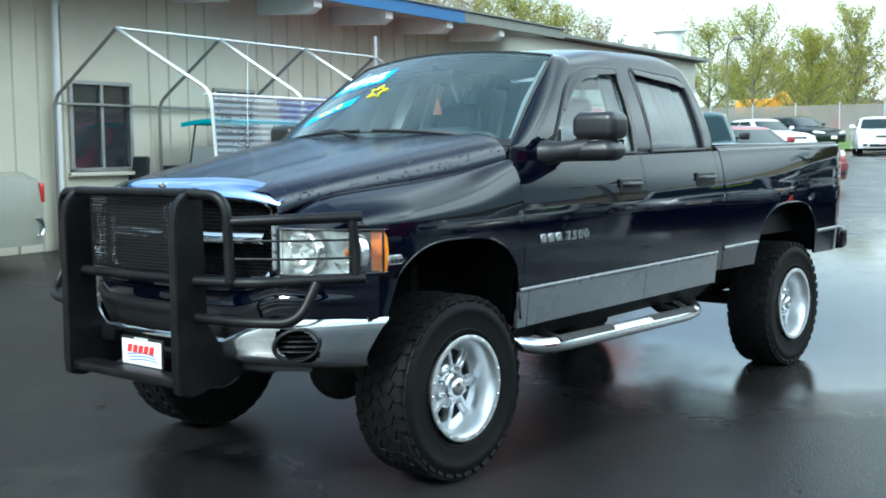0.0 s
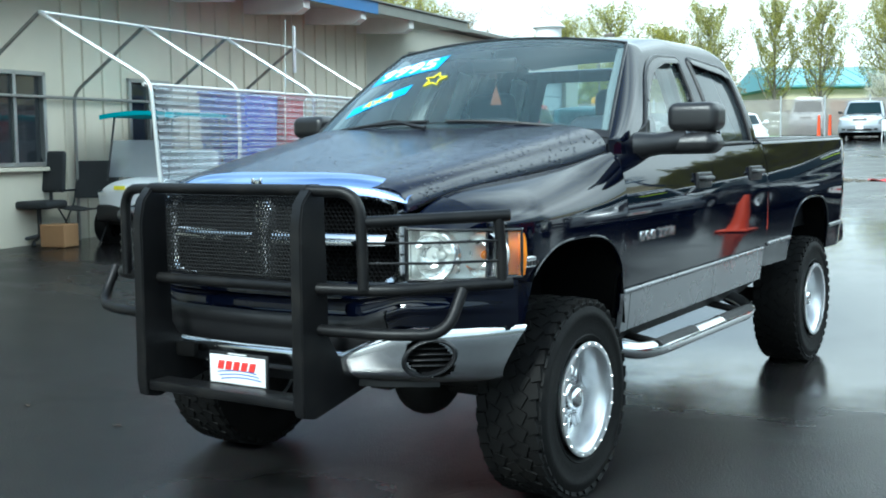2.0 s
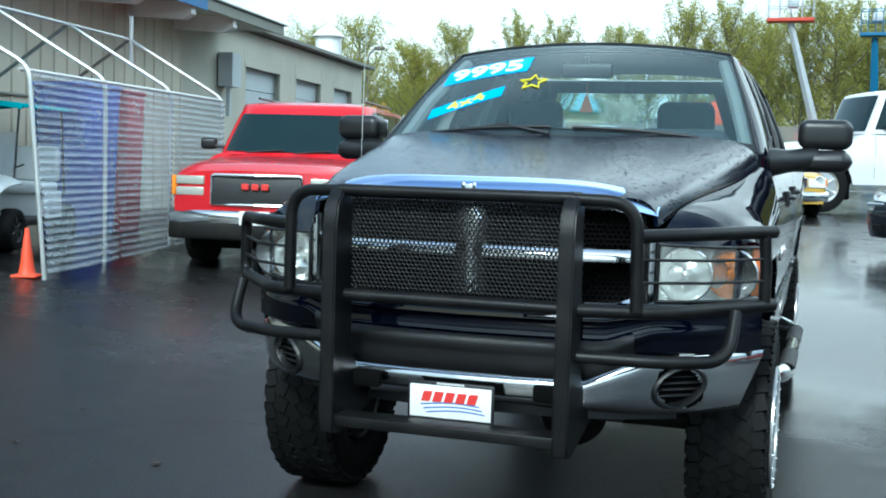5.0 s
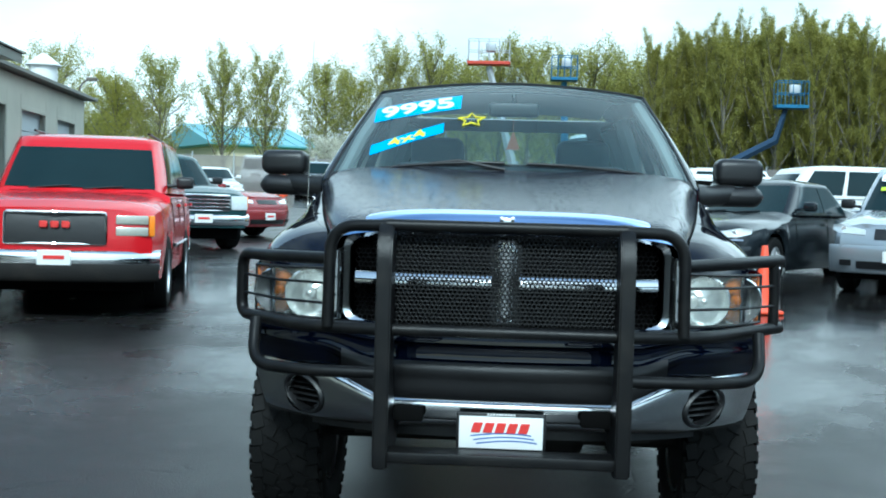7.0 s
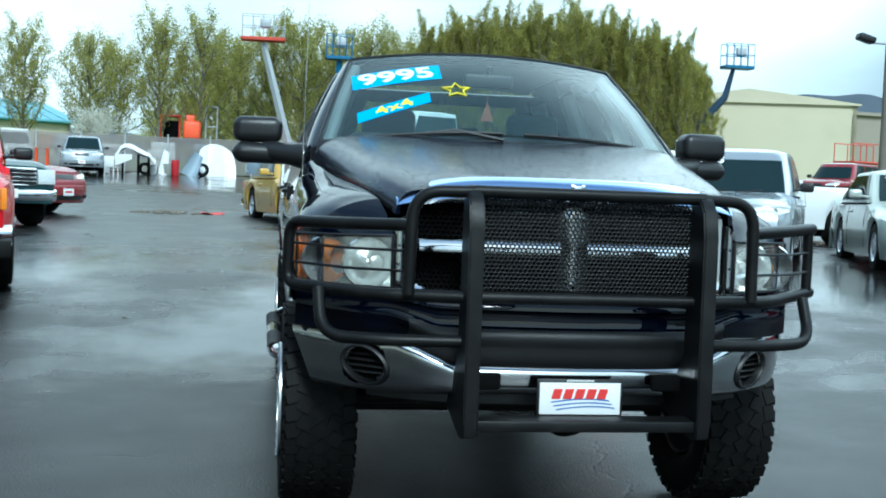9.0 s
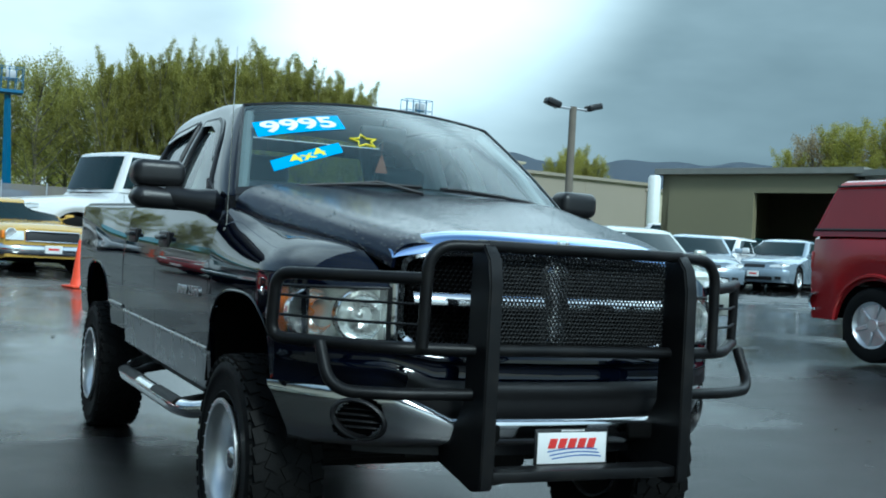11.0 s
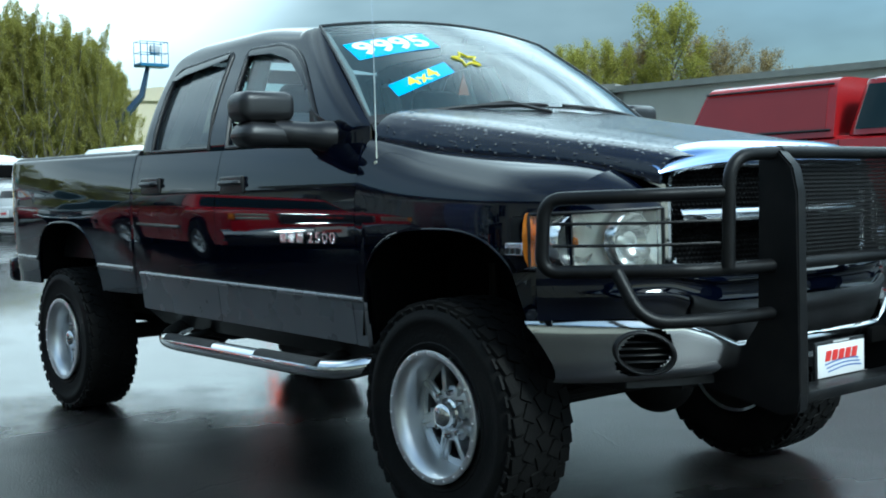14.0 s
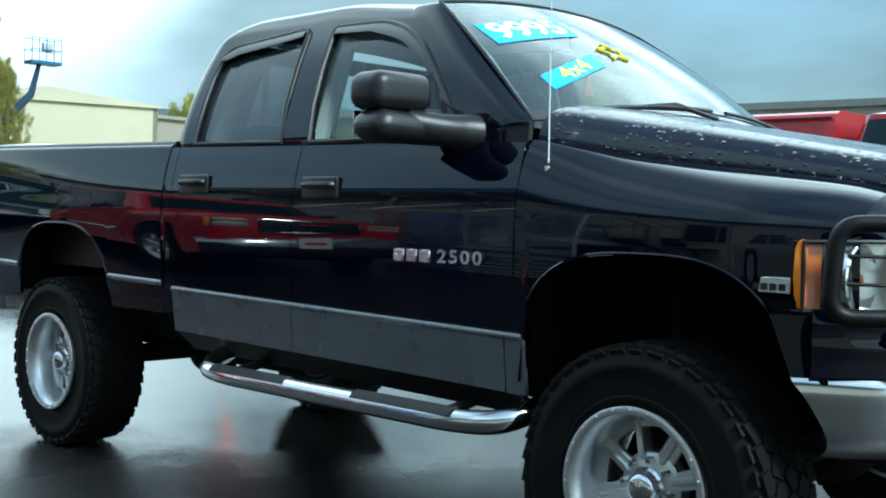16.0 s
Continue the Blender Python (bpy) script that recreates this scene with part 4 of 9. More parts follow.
            part("fog_lamp_slat", bm, M_BLACK, tr)

    # number plate with a dealer card
    bm = bmesh.new()
    box(bm, (0.0, -1.003, 0.622), (0.312, 0.012, 0.132), 0.008)
    plate = part("number_plate", bm, M_BLACK, tr, "white dealer plate with red and blue print in a black frame")
    bm = bmesh.new()
    box(bm, (0.0, -1.010, 0.619), (0.292, 0.004, 0.112), 0.002)
    part("plate_card", bm, M_WHITE, plate)
    bm = bmesh.new()
    lean = Matrix(((1, 0, 0.30, 0), (0, 1, 0, 0), (0, 0, 1, 0), (0, 0, 0, 1)))
    for k in range(5):
        box(bm, (0, 0, 0), (0.032, 0.003, 0.036), 0.003, 1, Matrix.Translation((-0.084 + 0.041 * k, -1.0135, 0.636)) @ lean)
    part("plate_print", bm, M_RED, plate)
    bm = bmesh.new()
    for k in range(3):
        sheet(bm, lambda u, v, k=k: (-0.105 + 0.21 * u + 0.01 * k, -1.0135, 0.604 - 0.013 * k + 0.012 * math.sin(u * 2.6) + 0.0045 * v), steps(0, 1, 14), (0, 1))
    part("plate_print", bm, M_BLUEINK, plate)
    bm = bmesh.new()
    for k in range(10):
        quickbox(bm, (-0.045 + 0.01 * k, -1.0105, 0.682), (0.007, 0.003, 0.006))
    part("plate_print", bm, M_WHITE, plate)

    # black steel grille guard
    guard = tr
    up_outline = [(-1.125, 0.50), (-1.13, 0.56), (-1.13, 1.20), (-1.112, 1.285), (-1.06, 1.34), (-1.005, 1.355), (-0.985, 1.335), (-0.985, 0.78), (-0.93, 0.70), (-0.70, 0.625), (-0.70, 0.56), (-1.06, 0.485)]
    for s in (1, -1):
        bm = bmesh.new()
        prism(bm, up_outline, s * 0.410 - 0.026, s * 0.410 + 0.026, "x")
        bmesh.ops.bevel(bm, geom=bm.edges[:], offset=0.006, segments=2, affect="EDGES", clamp_overlap=True)
        part("guard_upright", bm, M_GUARD, guard, "black steel guard upright with scuffed edges")
        bm = bmesh.new()
        tube(bm, rounded([(s * 0.40, -1.045, 1.330), (s * 0.612, -1.005, 1.325), (s * 0.618, -1.0, 0.972)], 0.10, 10), 0.0215, 14)
        part("guard_hoop", bm, M_GUARD, guard)
        bm = bmesh.new()
        if s > 0:      # the left wing's bars end in open stubs
            tube(bm, rounded([(0.612, -0.995, 1.215), (0.80, -0.865, 1.224), (1.020, -0.640, 1.232)], 0.06, 6), 0.0225, 14)
            part("guard_wing_bar", bm, M_GUARD, guard)
            bm = bmesh.new()
            tube(bm, rounded([(0.42, -1.035, 0.968), (0.70, -0.960, 0.968), (1.024, -0.630, 0.982)], 0.09, 8), 0.0225, 14)
            part("guard_wing_bar", bm, M_GUARD, guard)
            bm = bmesh.new()
            tube(bm, [(0.990, -0.671, 1.230), (0.998, -0.660, 1.10), (0.997, -0.658, 0.980)], 0.020, 12)
            part("guard_wing_post", bm, M_GUARD, guard)
        else:          # the right wing is bent as one loop
            tube(bm, rounded([(-0.612, -0.995, 1.208), (-0.82, -0.845, 1.204), (-1.015, -0.590, 1.200), (-1.022, -0.575, 0.966), (-0.72, -0.945, 0.966), (-0.42, -1.035, 0.968)], 0.062, 8), 0.0225, 14)
            part("guard_loop", bm, M_GUARD, guard)
        bm = bmesh.new()
        tube(bm, rounded([(s * 0.42, -1.03, 0.815), (s * 0.70, -0.99, 0.812), (s * 0.905, -0.895, 0.815), (s * 0.915, -0.80, 0.968)], 0.085, 8), 0.0215, 14)
        part("guard_lower_loop", bm, M_GUARD, guard)
        for z in (1.140, 1.066) if s > 0 else (1.120, 1.050):
            bm = bmesh.new()
            tube(bm, [(s * 0.615, -0.995, z), (s * 0.82, -0.852, z - 0.002), (s * 1.002, -0.665 if s > 0 else -0.61, z)], 0.0055, 6)
            part("guard_rod", bm, M_GUARD, guard)
    for z, y in ((1.332, -1.045), (0.970, -1.04)):
        bm = bmesh.new()
        tube(bm, [(-0.41, y, z), (0.41, y, z)], 0.0215, 14)
        part("guard_cross_tube", bm, M_GUARD, guard)
    bm = bmesh.new()
    box(bm, (0, -1.06, 0.540), (0.80, 0.11, 0.04), 0.008)
    part("guard_step", bm, M_GUARD, guard, "scuffed steel lower step")
    bm = bmesh.new()
    pitch = 0.0158
    for j in range(0, 26):
        for i in range(-25, 26):
            x, z = (i + 0.5 * (j % 2)) * pitch, 0.995 + j * pitch * 0.866
            if abs(x) > 0.380 or z > 1.312:
                continue
            for (ra, ya), (rb, yb) in (((0.577, -1.0), (0.40, -1.001)), ((0.40, -1.001), (0.40, -0.996))):
                o = [bm.verts.new((x + math.cos(a) * pitch * ra, ya, z + math.sin(a) * pitch * ra)) for a in (math.tau * (k + 0.5) / 6 for k in range(6))]
                q = [bm.verts.new((x + math.cos(a) * pitch * rb, yb, z + math.sin(a) * pitch * rb)) for a in (math.tau * (k + 0.5) / 6 for k in range(6))]
                for k in range(6):
                    bm.faces.new((o[k], o[(k + 1) % 6], q[(k + 1) % 6], q[k]))
    part("guard_mesh", bm, M_MESH, guard, "perforated black steel mesh", smooth=False)

    # doors, cab quarter and bed sides
    for s in (1, -1):
        def skin(y0, y1, low, high, name, material, off=0.0, ny=24, nz=26, label=""):
            bm = bmesh.new()
            sheet(bm, lambda y, v: (lambda z: (s * (side_x(y, z) + off), y, z))(low(y) + (high(y) - low(y)) * v), steps(y0, y1, ny), steps(0, 1, nz))
            return thicken(part(name, bm, material, tr, label), 0.022)
        rk = lambda z: (lambda y: z + RAKE * y)  # noqa: E731
        belt = rk(1.430)
        skin(0.498, 1.630, rk(0.795), belt, "door", M_PAINT)
        skin(1.635, 2.490, rk(0.795), belt, "door", M_PAINT)
        skin(2.494, 2.556, rk(0.70), belt, "cab_corner", M_PAINT, ny=4)
        skin(0.536, 1.630, rk(0.628), rk(0.806), "door_cladding", M_CLAD, 0.012, label="satin grey lower door cladding")
        skin(1.635, 2.47, rk(0.628), rk(0.806), "door_cladding", M_CLAD, 0.012, label="satin grey lower door cladding")
        bm = bmesh.new()
        sheet(bm, lambda y, v: (s * (side_x(y, 0.80 + RAKE * y) + 0.014 + 0.006 * math.sin(v * math.pi)), y, 0.800 + 0.022 * v + RAKE * y), steps(0.46, 2.47, 40), steps(0, 1, 5))
        thicken(part("side_moulding", bm, M_CLAD, tr), 0.01)
        # near-black sheet inside the body paints the shade behind panel gaps
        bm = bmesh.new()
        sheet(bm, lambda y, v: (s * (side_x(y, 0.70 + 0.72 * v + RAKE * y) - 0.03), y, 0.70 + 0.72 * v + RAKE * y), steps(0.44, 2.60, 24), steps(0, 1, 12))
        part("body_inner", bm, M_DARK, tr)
        # black sill under the cladding
        bm = bmesh.new()
        sheet(bm, lambda y, v: (s * (0.94 - 0.10 * v), y, 0.625 + RAKE * y - 0.09 * v), steps(0.5, 2.5, 10), steps(0, 1, 3))
        thicken(part("sill", bm, M_BLACK, tr), 0.02)
        # bed side with its wheel arch
        top = lambda y: 1.452 + RAKE * (y - 2.5) * 0.8 + 0.045 - 0.02 * max(0, (y - 4.3) / 0.35) ** 2  # noqa: E731
        bm = bmesh.new()
        ys = steps(2.566, 2.95, 8) + steps(3.0, 4.0, 50)[1:] + steps(4.0, 4.665, 16)[1:]

        def bedskin(y, v):
            lo, hi = bed_low(y), top(y)
            if v <= 1:
                z = lo + (hi - 0.03 - lo) * v
                return (s * side_x(y, z), y, z)
            a = (v - 1) * math.pi / 2
            z = hi - 0.03 + 0.03 * math.sin(a)
            return (s * (side_x(y, hi - 0.03) - 0.03 + 0.03 * math.cos(a) - 0.06 * (v - 1) ** 3), y, z)
        sheet(bm, bedskin, ys, steps(0, 1, 26) + steps(1.1, 1.5, 5))
        thicken(part("bed_side", bm, M_PAINT, tr), 0.02)
        # black strip added to keep sky glare off the bed's top edge
        bm = bmesh.new()
        tube(bm, [(s * (side_x(y, top(y) - 0.03) - 0.045), y, top(y) - 0.014) for y in steps(2.575, 4.60, 30)], 0.024, 10)
        part("rail_cap", bm, M_BLACK, tr, "added black strip hiding sky glare on the bed rail")
        bm = bmesh.new()
        tube(bm, [(s * (side_x(y, bed_low(y)) - 0.002), y, bed_low(y)) for y in steps(3.035, 3.965, 44)], 0.007, 8)
        part("arch_lip", bm, M_PAINT, tr)
        for y0, y1 in ((2.570, 3.03), (3.97, 4.62)):
            bm = bmesh.new()
            sheet(bm, lambda y, v: (s * (side_x(y, 0.83 + RAKE * y) + 0.004 + 0.008 * math.sin(v * math.pi)), y, 0.815 + 0.026 * v + RAKE * y), steps(y0, y1, 10), steps(0, 1, 4))
            thicken(part("side_moulding", bm, M_CLAD, tr), 0.01)
        # rear liner, shade put into its near-black colour too
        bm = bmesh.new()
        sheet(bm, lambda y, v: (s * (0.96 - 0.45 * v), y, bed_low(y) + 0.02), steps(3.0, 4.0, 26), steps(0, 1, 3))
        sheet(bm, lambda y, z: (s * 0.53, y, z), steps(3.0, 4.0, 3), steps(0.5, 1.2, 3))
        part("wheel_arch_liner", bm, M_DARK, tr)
        # door handles
        for y in (1.47, 2.315):
            bm = bmesh.new()
            z = 1.268 + RAKE * y
            x = side_x(y, z)
            box(bm, (s * (x + 0.004), y, z), (0.018, 0.21, 0.084), 0.036, 4)
            h = part("door_handle", bm, M_BLACK, tr, "black pull handle in a recess")
            bm = bmesh.new()
            tube(bm, rounded([(s * (x + 0.0), y - 0.085, z + 0.01), (s * (x + 0.030), y - 0.07, z + 0.010), (s * (x + 0.032), y + 0.07, z + 0.010), (s * x, y + 0.085, z + 0.01)], 0.02, 4), 0.013, 8)
            part("grip", bm, M_MIRROR_BLK, h)
        # badges
        bm = bmesh.new()
        zb, x0 = 1.060, 0.0
        def plate_at(yc, w, h, dz=0.0):
            for yy in steps(yc - w / 2, yc + w / 2, 1)[:1]:
                x = side_x(yc, zb + dz)
                box(bm, (s * (x + 0.004), yc, zb + dz), (0.008, w, h), 0.003, 1)
        a, dirn = (0.615, 1.0) if s > 0 else (1.05, -1.0)
        for k in range(3):
            yc = a + dirn * (0.030 + 0.064 * k)
            bm = bmesh.new()
            plate_at(yc, 0.052, 0.044)
            part("model_badge", bm, M_BADGE, tr, "silver badge on the door")
        rot = Matrix.Rotation(s * math.pi / 2, 4, "Z") @ Matrix.Rotation(math.pi / 2, 4, "X") @ Matrix.Diagonal((1.22, 0.86, 1, 1))
        for k, digit in enumerate("2500"):
            bm = text_mesh(digit, 0.072, 0.004, 0.0016)
            yc = a + dirn * (0.242 + 0.054 * k)
            bmesh.ops.transform(bm, matrix=Matrix.Translation((s * (side_x(yc, zb) + 0.004), yc, zb)) @ rot, verts=bm.verts)
            part("badge_numeral", bm, M_BADGE, tr, "silver numeral " + digit, smooth=False)
        bm = bmesh.new()
        box(bm, (s * (side_x(-0.40, 1.035) + 0.003), -0.385, 1.035), (0.008, 0.125, 0.044), 0.003, 1)
        eb = part("engine_badge", bm, M_BADGE, tr, "small chrome engine badge")
        bm = bmesh.new()
        for k in range(4):
            quickbox(bm, (s * (side_x(-0.40, 1.035) + 0.008), -0.425 + 0.026 * k, 1.030), (0.003, 0.018, 0.018))
        part("badge_print", bm, M_BLACK, eb)

    # ---- cab ----
    def glass_base(t):     # lower edge of the windscreen
        return Vector((0.875 * t, 0.37 + 0.155 * t * t, 1.565 - 0.05 * t * t))

    def glass_top(t):
        return Vector((0.690 * t, 1.090 + 0.055 * t * t, 2.048 - 0.052 * t * t))

    def screen(t, v, off=0.0):
        p = glass_base(t).lerp(glass_top(t), v)
        n = Vector((0.25 * t, -0.53, 0.82)).normalized()
        return p + n * (0.028 * math.sin(v * math.pi) * (1 - 0.5 * t * t) + off)
    bm = bmesh.new()
    sheet(bm, screen, steps(-1, 1, 32), steps(0, 1, 16))
    ws = part("windscreen", bm, M_GLASS, tr, "windscreen with sale stickers")
    ws.visible_shadow = False
    bm = bmesh.new()
    loop = [screen(t, 0.0) for t in steps(-1, 1, 24)] + [screen(1, v) for v in steps(0, 1, 14)[1:]] + [screen(t, 1) for t in reversed(steps(-1, 1, 24)[:-1])] + [screen(-1, v) for v in reversed(steps(0, 1, 14)[1:-1])]
    tube(bm, loop, 0.008, 6, closed=True)
    part("windscreen_seal", bm, M_BLACK, tr)
    # dark ceramic band and roof-lining edge
    def strip(v0, v1, t0, t1, off, nt=24, nv=3):
        b = bmesh.new()
        sheet(b, lambda t, v: screen(t, v, off), steps(t0, t1, nt), steps(v0, v1, nv))
        return b
    part("glass_band", strip(0.965, 1.0, -1, 1, -0.004), M_BLACK, ws)
    part("glass_band", strip(0.0, 0.05, -1, 1, -0.004), M_BLACK, ws)

    ZB, ZT = 1.430, 2.025

    def cab_x(z):
        zz = (z - 1.49) / (ZT - 1.49)
        return 0.925 - 0.215 * max(zz, 0) ** 1.35 - 0.02 * max(zz, 0)

    def front_y(z):
        v = min(1.0, max(0.0, (z - 1.515) / (1.996 - 1.515)))
        return 0.525 + (1.14 - 0.525) * v - 0.004

    def rear_y(z):
        zz = (z - 1.5) / 0.5
        return 2.575 - 0.10 * max(0.0, zz - 0.45) ** 2 - 0.5 * max(0.0, zz - 0.85) ** 2

    def cab_side(y, z):
        v = min(1.0, max(0.0, (z - 1.515) / (1.996 - 1.515)))
        gx = 0.875 + (0.690 - 0.875) * v
        x = cab_x(z)
        d = max(0.0, y - front_y(z))
        k = min(1.0, d / 0.14)
        x -= max(0, x - gx) * (1 - math.sqrt(1 - (1 - k) ** 2))
        e = min(1.0, max(0.0, rear_y(z) - y) / 0.09)
        x -= 0.06 * (1 - math.sqrt(1 - (1 - e) ** 2))
        return x

    bend = lambda pts, r: [(p.x, p.y) for p in rounded([(y, z, 0) for y, z in pts], r, 5)]  # noqa: E731
    front_win = bend([(1.608, 1.472), (1.685, 1.925), (1.665, 1.945), (1.38, 1.938), (1.24, 1.895), (1.11, 1.815), (0.98, 1.69), (0.88, 1.58), (0.80, 1.468)], 0.05)
    rear_win = bend([(2.395, 1.487), (2.415, 1.80), (2.40, 1.885), (2.35, 1.920), (1.875, 1.955), (1.85, 1.938), (1.783, 1.476)], 0.03)

    def inside(poly, y, z):
        c = False
        for (y0, z0), (y1, z1) in zip(poly, poly[1:] + poly[:1]):
            if (z0 > z) != (z1 > z) and y < (y1 - y0) * (z - z0) / (z1 - z0) + y0:
                c = not c
        return c
    def roof(u, v):
        t = abs(v)
        x = 0.60 * t
        zf = 2.048 - 0.040 * t * t
        yf = 1.090 + 0.042 * t * t
        y = yf + (2.47 - yf) * u
        arc = 2.062 + 0.030 * (1 - t**2.2)
        f = min(1.0, u / 0.48)
        k = f * f * (3 - 2 * f)
        z = zf + (arc - zf) * k
        b = max(0.0, (u - 0.80) / 0.20)
        z -= 0.050 * b**3.0
        x *= 1 - 0.03 * b**2
        return (x if v >= 0 else -x, y, z)

    for s in (1, -1):
        bm = bmesh.new()
        zs = steps(0, 1, 84)
        us = steps(0, 1, 250)
        g = [[None] * len(zs) for _ in us]
        for i, u in enumerate(us):
            xe, ye, ze = roof(u, 1)
            base = ZB + RAKE * 0.6 * (0.5 + 2 * u)
            for j, w in enumerate(zs):
                zs_ = ze - 0.080
                zz = base + (zs_ - base) * min(1.0, w / 0.76)
                y = front_y(zz) + (rear_y(zz) - front_y(zz)) * u
                p0 = Vector((cab_side(y, zz), y, zz))
                if w > 0.76:       # rolls over from the door frame on to the roof
                    q = (w - 0.76) / 0.24
                    z1 = ze - 0.013
                    y1 = front_y(z1) + (rear_y(z1) - front_y(z1)) * u
                    p1 = Vector((max(xe + 0.04, cab_side(y1, z1)), y1, z1))
                    k = 1 + 6 * max(0.0, 1 - u / 0.12)
                    p0 = (p0 * (1 - q) ** 2 + p1 * 2 * k * q * (1 - q) + Vector((xe, ye, ze)) * q * q) / ((1 - q) ** 2 + 2 * k * q * (1 - q) + q * q)
                g[i][j] = (s * p0.x, p0.y, p0.z)
        verts = {}
        for i in range(len(us) - 1):
            for j in range(len(zs) - 1):
                q = [(i, j), (i + 1, j), (i + 1, j + 1), (i, j + 1)]
                cy = sum(g[a][b][1] for a, b in q) / 4
                cz = sum(g[a][b][2] for a, b in q) / 4
                if inside(front_win, cy, cz) or inside(rear_win, cy, cz):
                    continue
                for k in q:
                    if k not in verts:
                        verts[k] = bm.verts.new(g[k[0]][k[1]])
                bm.faces.new([verts[k] for k in q])
        thicken(part("cab_side_frame", bm, M_PAINT, tr), 0.03)
        for poly, gm, nm in ((front_win, M_SIDEGLASS, "door_window"), (rear_win, M_TINT, "rear_door_window")):
            bm = bmesh.new()
            pts = [Vector((s * (cab_side(y, z) + 0.002), y, z)) for y, z in poly]
            dense = []
            for a, b in zip(poly, poly[1:] + poly[:1]):
                for k in range(3):
                    y, z = a[0] + (b[0] - a[0]) * k / 3, a[1] + (b[1] - a[1]) * k / 3
                    dense.append((s * (cab_side(y, z) + 0.001), y, z))
            tube(bm, dense, 0.012, 8, closed=True)
            part("window_seal", bm, M_BLACK, tr)
            bm = bmesh.new()
            ylo, yhi = min(p[0] for p in poly), max(p[0] for p in poly)
            zlo, zhi = min(p[1] for p in poly), max(p[1] for p in poly)
            ny, nz = 30, 20
            gg = {}
            for i in range(ny):
                for j in range(nz):
                    y0, y1 = ylo + (yhi - ylo) * i / ny, ylo + (yhi - ylo) * (i + 1) / ny
                    z0, z1 = zlo + (zhi - zlo) * j / nz, zlo + (zhi - zlo) * (j + 1) / nz
                    if any(inside(poly, a, b) for a in (y0, y1) for b in (z0, z1)):
                        f = []
                        for a, b, k in ((y0, z0, (i, j)), (y1, z0, (i + 1, j)), (y1, z1, (i + 1, j + 1)), (y0, z1, (i, j + 1))):
                            if k not in gg:
                                gg[k] = bm.verts.new((s * (cab_side(a, b) - 0.018), a, b))
                            f.append(gg[k])
                        bm.faces.new(f)
            ob = part(nm, bm, gm, tr, "dark tinted rear door glass" if gm is M_TINT else "")
            ob.visible_shadow = False
        # smoked rain visors over the windows
        for pts in ([(1.00, 1.728), (1.115, 1.838), (1.24, 1.915), (1.38, 1.952), (1.665, 1.958)], [(1.87, 1.966), (2.33, 1.936), (2.40, 1.905)]):
            bm = bmesh.new()
            n = 40
            pts = bend(pts, 0.06)
            def along(u, pts=pts):
                k = min(int(u * (len(pts) - 1)), len(pts) - 2)
                f = u * (len(pts) - 1) - k
                return pts[k][0] + (pts[k + 1][0] - pts[k][0]) * f, pts[k][1] + (pts[k + 1][1] - pts[k][1]) * f
            def visor(u, v):
                y, z = along(u)
                zz = z - 0.062 * v * (1 - 0.35 * abs(2 * u - 1) ** 4)
                return (s * (cab_side(y, zz) + 0.006 + 0.010 * math.sin(v * 1.7)), y, zz)
            sheet(bm, visor, steps(0, 1, n), steps(0, 1, 5))
            thicken(part("rain_visor", bm, M_VISOR, tr, "smoked plastic rain visor"), 0.004)
        # sail panel in front of the door window, and the towing mirror
        bm = bmesh.new()
        prism(bm, [(0.66, 1.478), (0.90, 1.478), (0.905, 1.60), (0.86, 1.575), (0.76, 1.535)], 0, 0.02, "x")
        bmesh.ops.transform(bm, matrix=Matrix.Translation((s * 0.908 - 0.01, 0, 0)), verts=bm.verts)
        part("mirror_sail", bm, M_BLACK, tr)
        bm = bmesh.new()
        tube(bm, rounded([(s * 0.89, 0.74, 1.475), (s * 0.99, 0.79, 1.482), (s * 1.11, 0.87, 1.50)], 0.08, 5), [0.066, 0.064, 0.060, 0.056, 0.054, 0.053, 0.053, 0.053], 14)
        mir = part("towing_mirror", bm, M_MIRROR_BLK, tr, "large black towing mirror with two stacked heads")
        for (c, sz, bv) in (((s * 1.152, 0.895, 1.610 if s > 0 else 1.604), (0.240, 0.16, 0.142 if s > 0 else 0.130), 0.042), ((s * 1.095, 0.88, 1.492), (0.360, 0.165, 0.122), 0.052)):
            bm = bmesh.new()
            box(bm, c, sz, bv, 6)
            for v in bm.verts:
                k = min(1.0, max(0.0, (1.11 - abs(v.co.x)) / 0.16)) if sz[0] > 0.3 else 0.0
                v.co.z = c[2] - 0.012 * k + (v.co.z - c[2]) * (1 - 0.16 * k)
                v.co.y = c[1] - 0.02 * k + (v.co.y - c[1]) * (1 - 0.22 * k)
                v.co.z -= 0.010 * ((v.co.x - c[0]) / 0.12) ** 2 * (1 if v.co.z > c[2] else -0.4)
                v.co.y += 0.10 * (abs(v.co.x) - 1.05)
            part("mirror_head", bm, M_MIRROR_BLK, mir)
        bm = bmesh.new()
        box(bm, (s * 1.14, 0.995, 1.60), (0.19, 0.006, 0.095), 0.02, 3)
        box(bm, (s * 1.15, 0.985, 1.50), (0.19, 0.006, 0.080), 0.02, 3)
        part("mirror_glass", bm, M_CHROME, mir)

    # roof
    bm = bmesh.new()
    sheet(bm, roof, steps(0, 1, 40), steps(-1, 1, 40))
    thicken(part("roof", bm, M_PAINT, tr), 0.03)
    bm = bmesh.new()
    sheet(bm, lambda u, v: (lambda p: (p[0] * 0.97, p[1], p[2] - 0.045))(roof(u * 0.97 + 0.02, v)), steps(0, 1, 10), steps(-1, 1, 10))
    part("headliner", bm, M_LIGHTTRIM, tr)

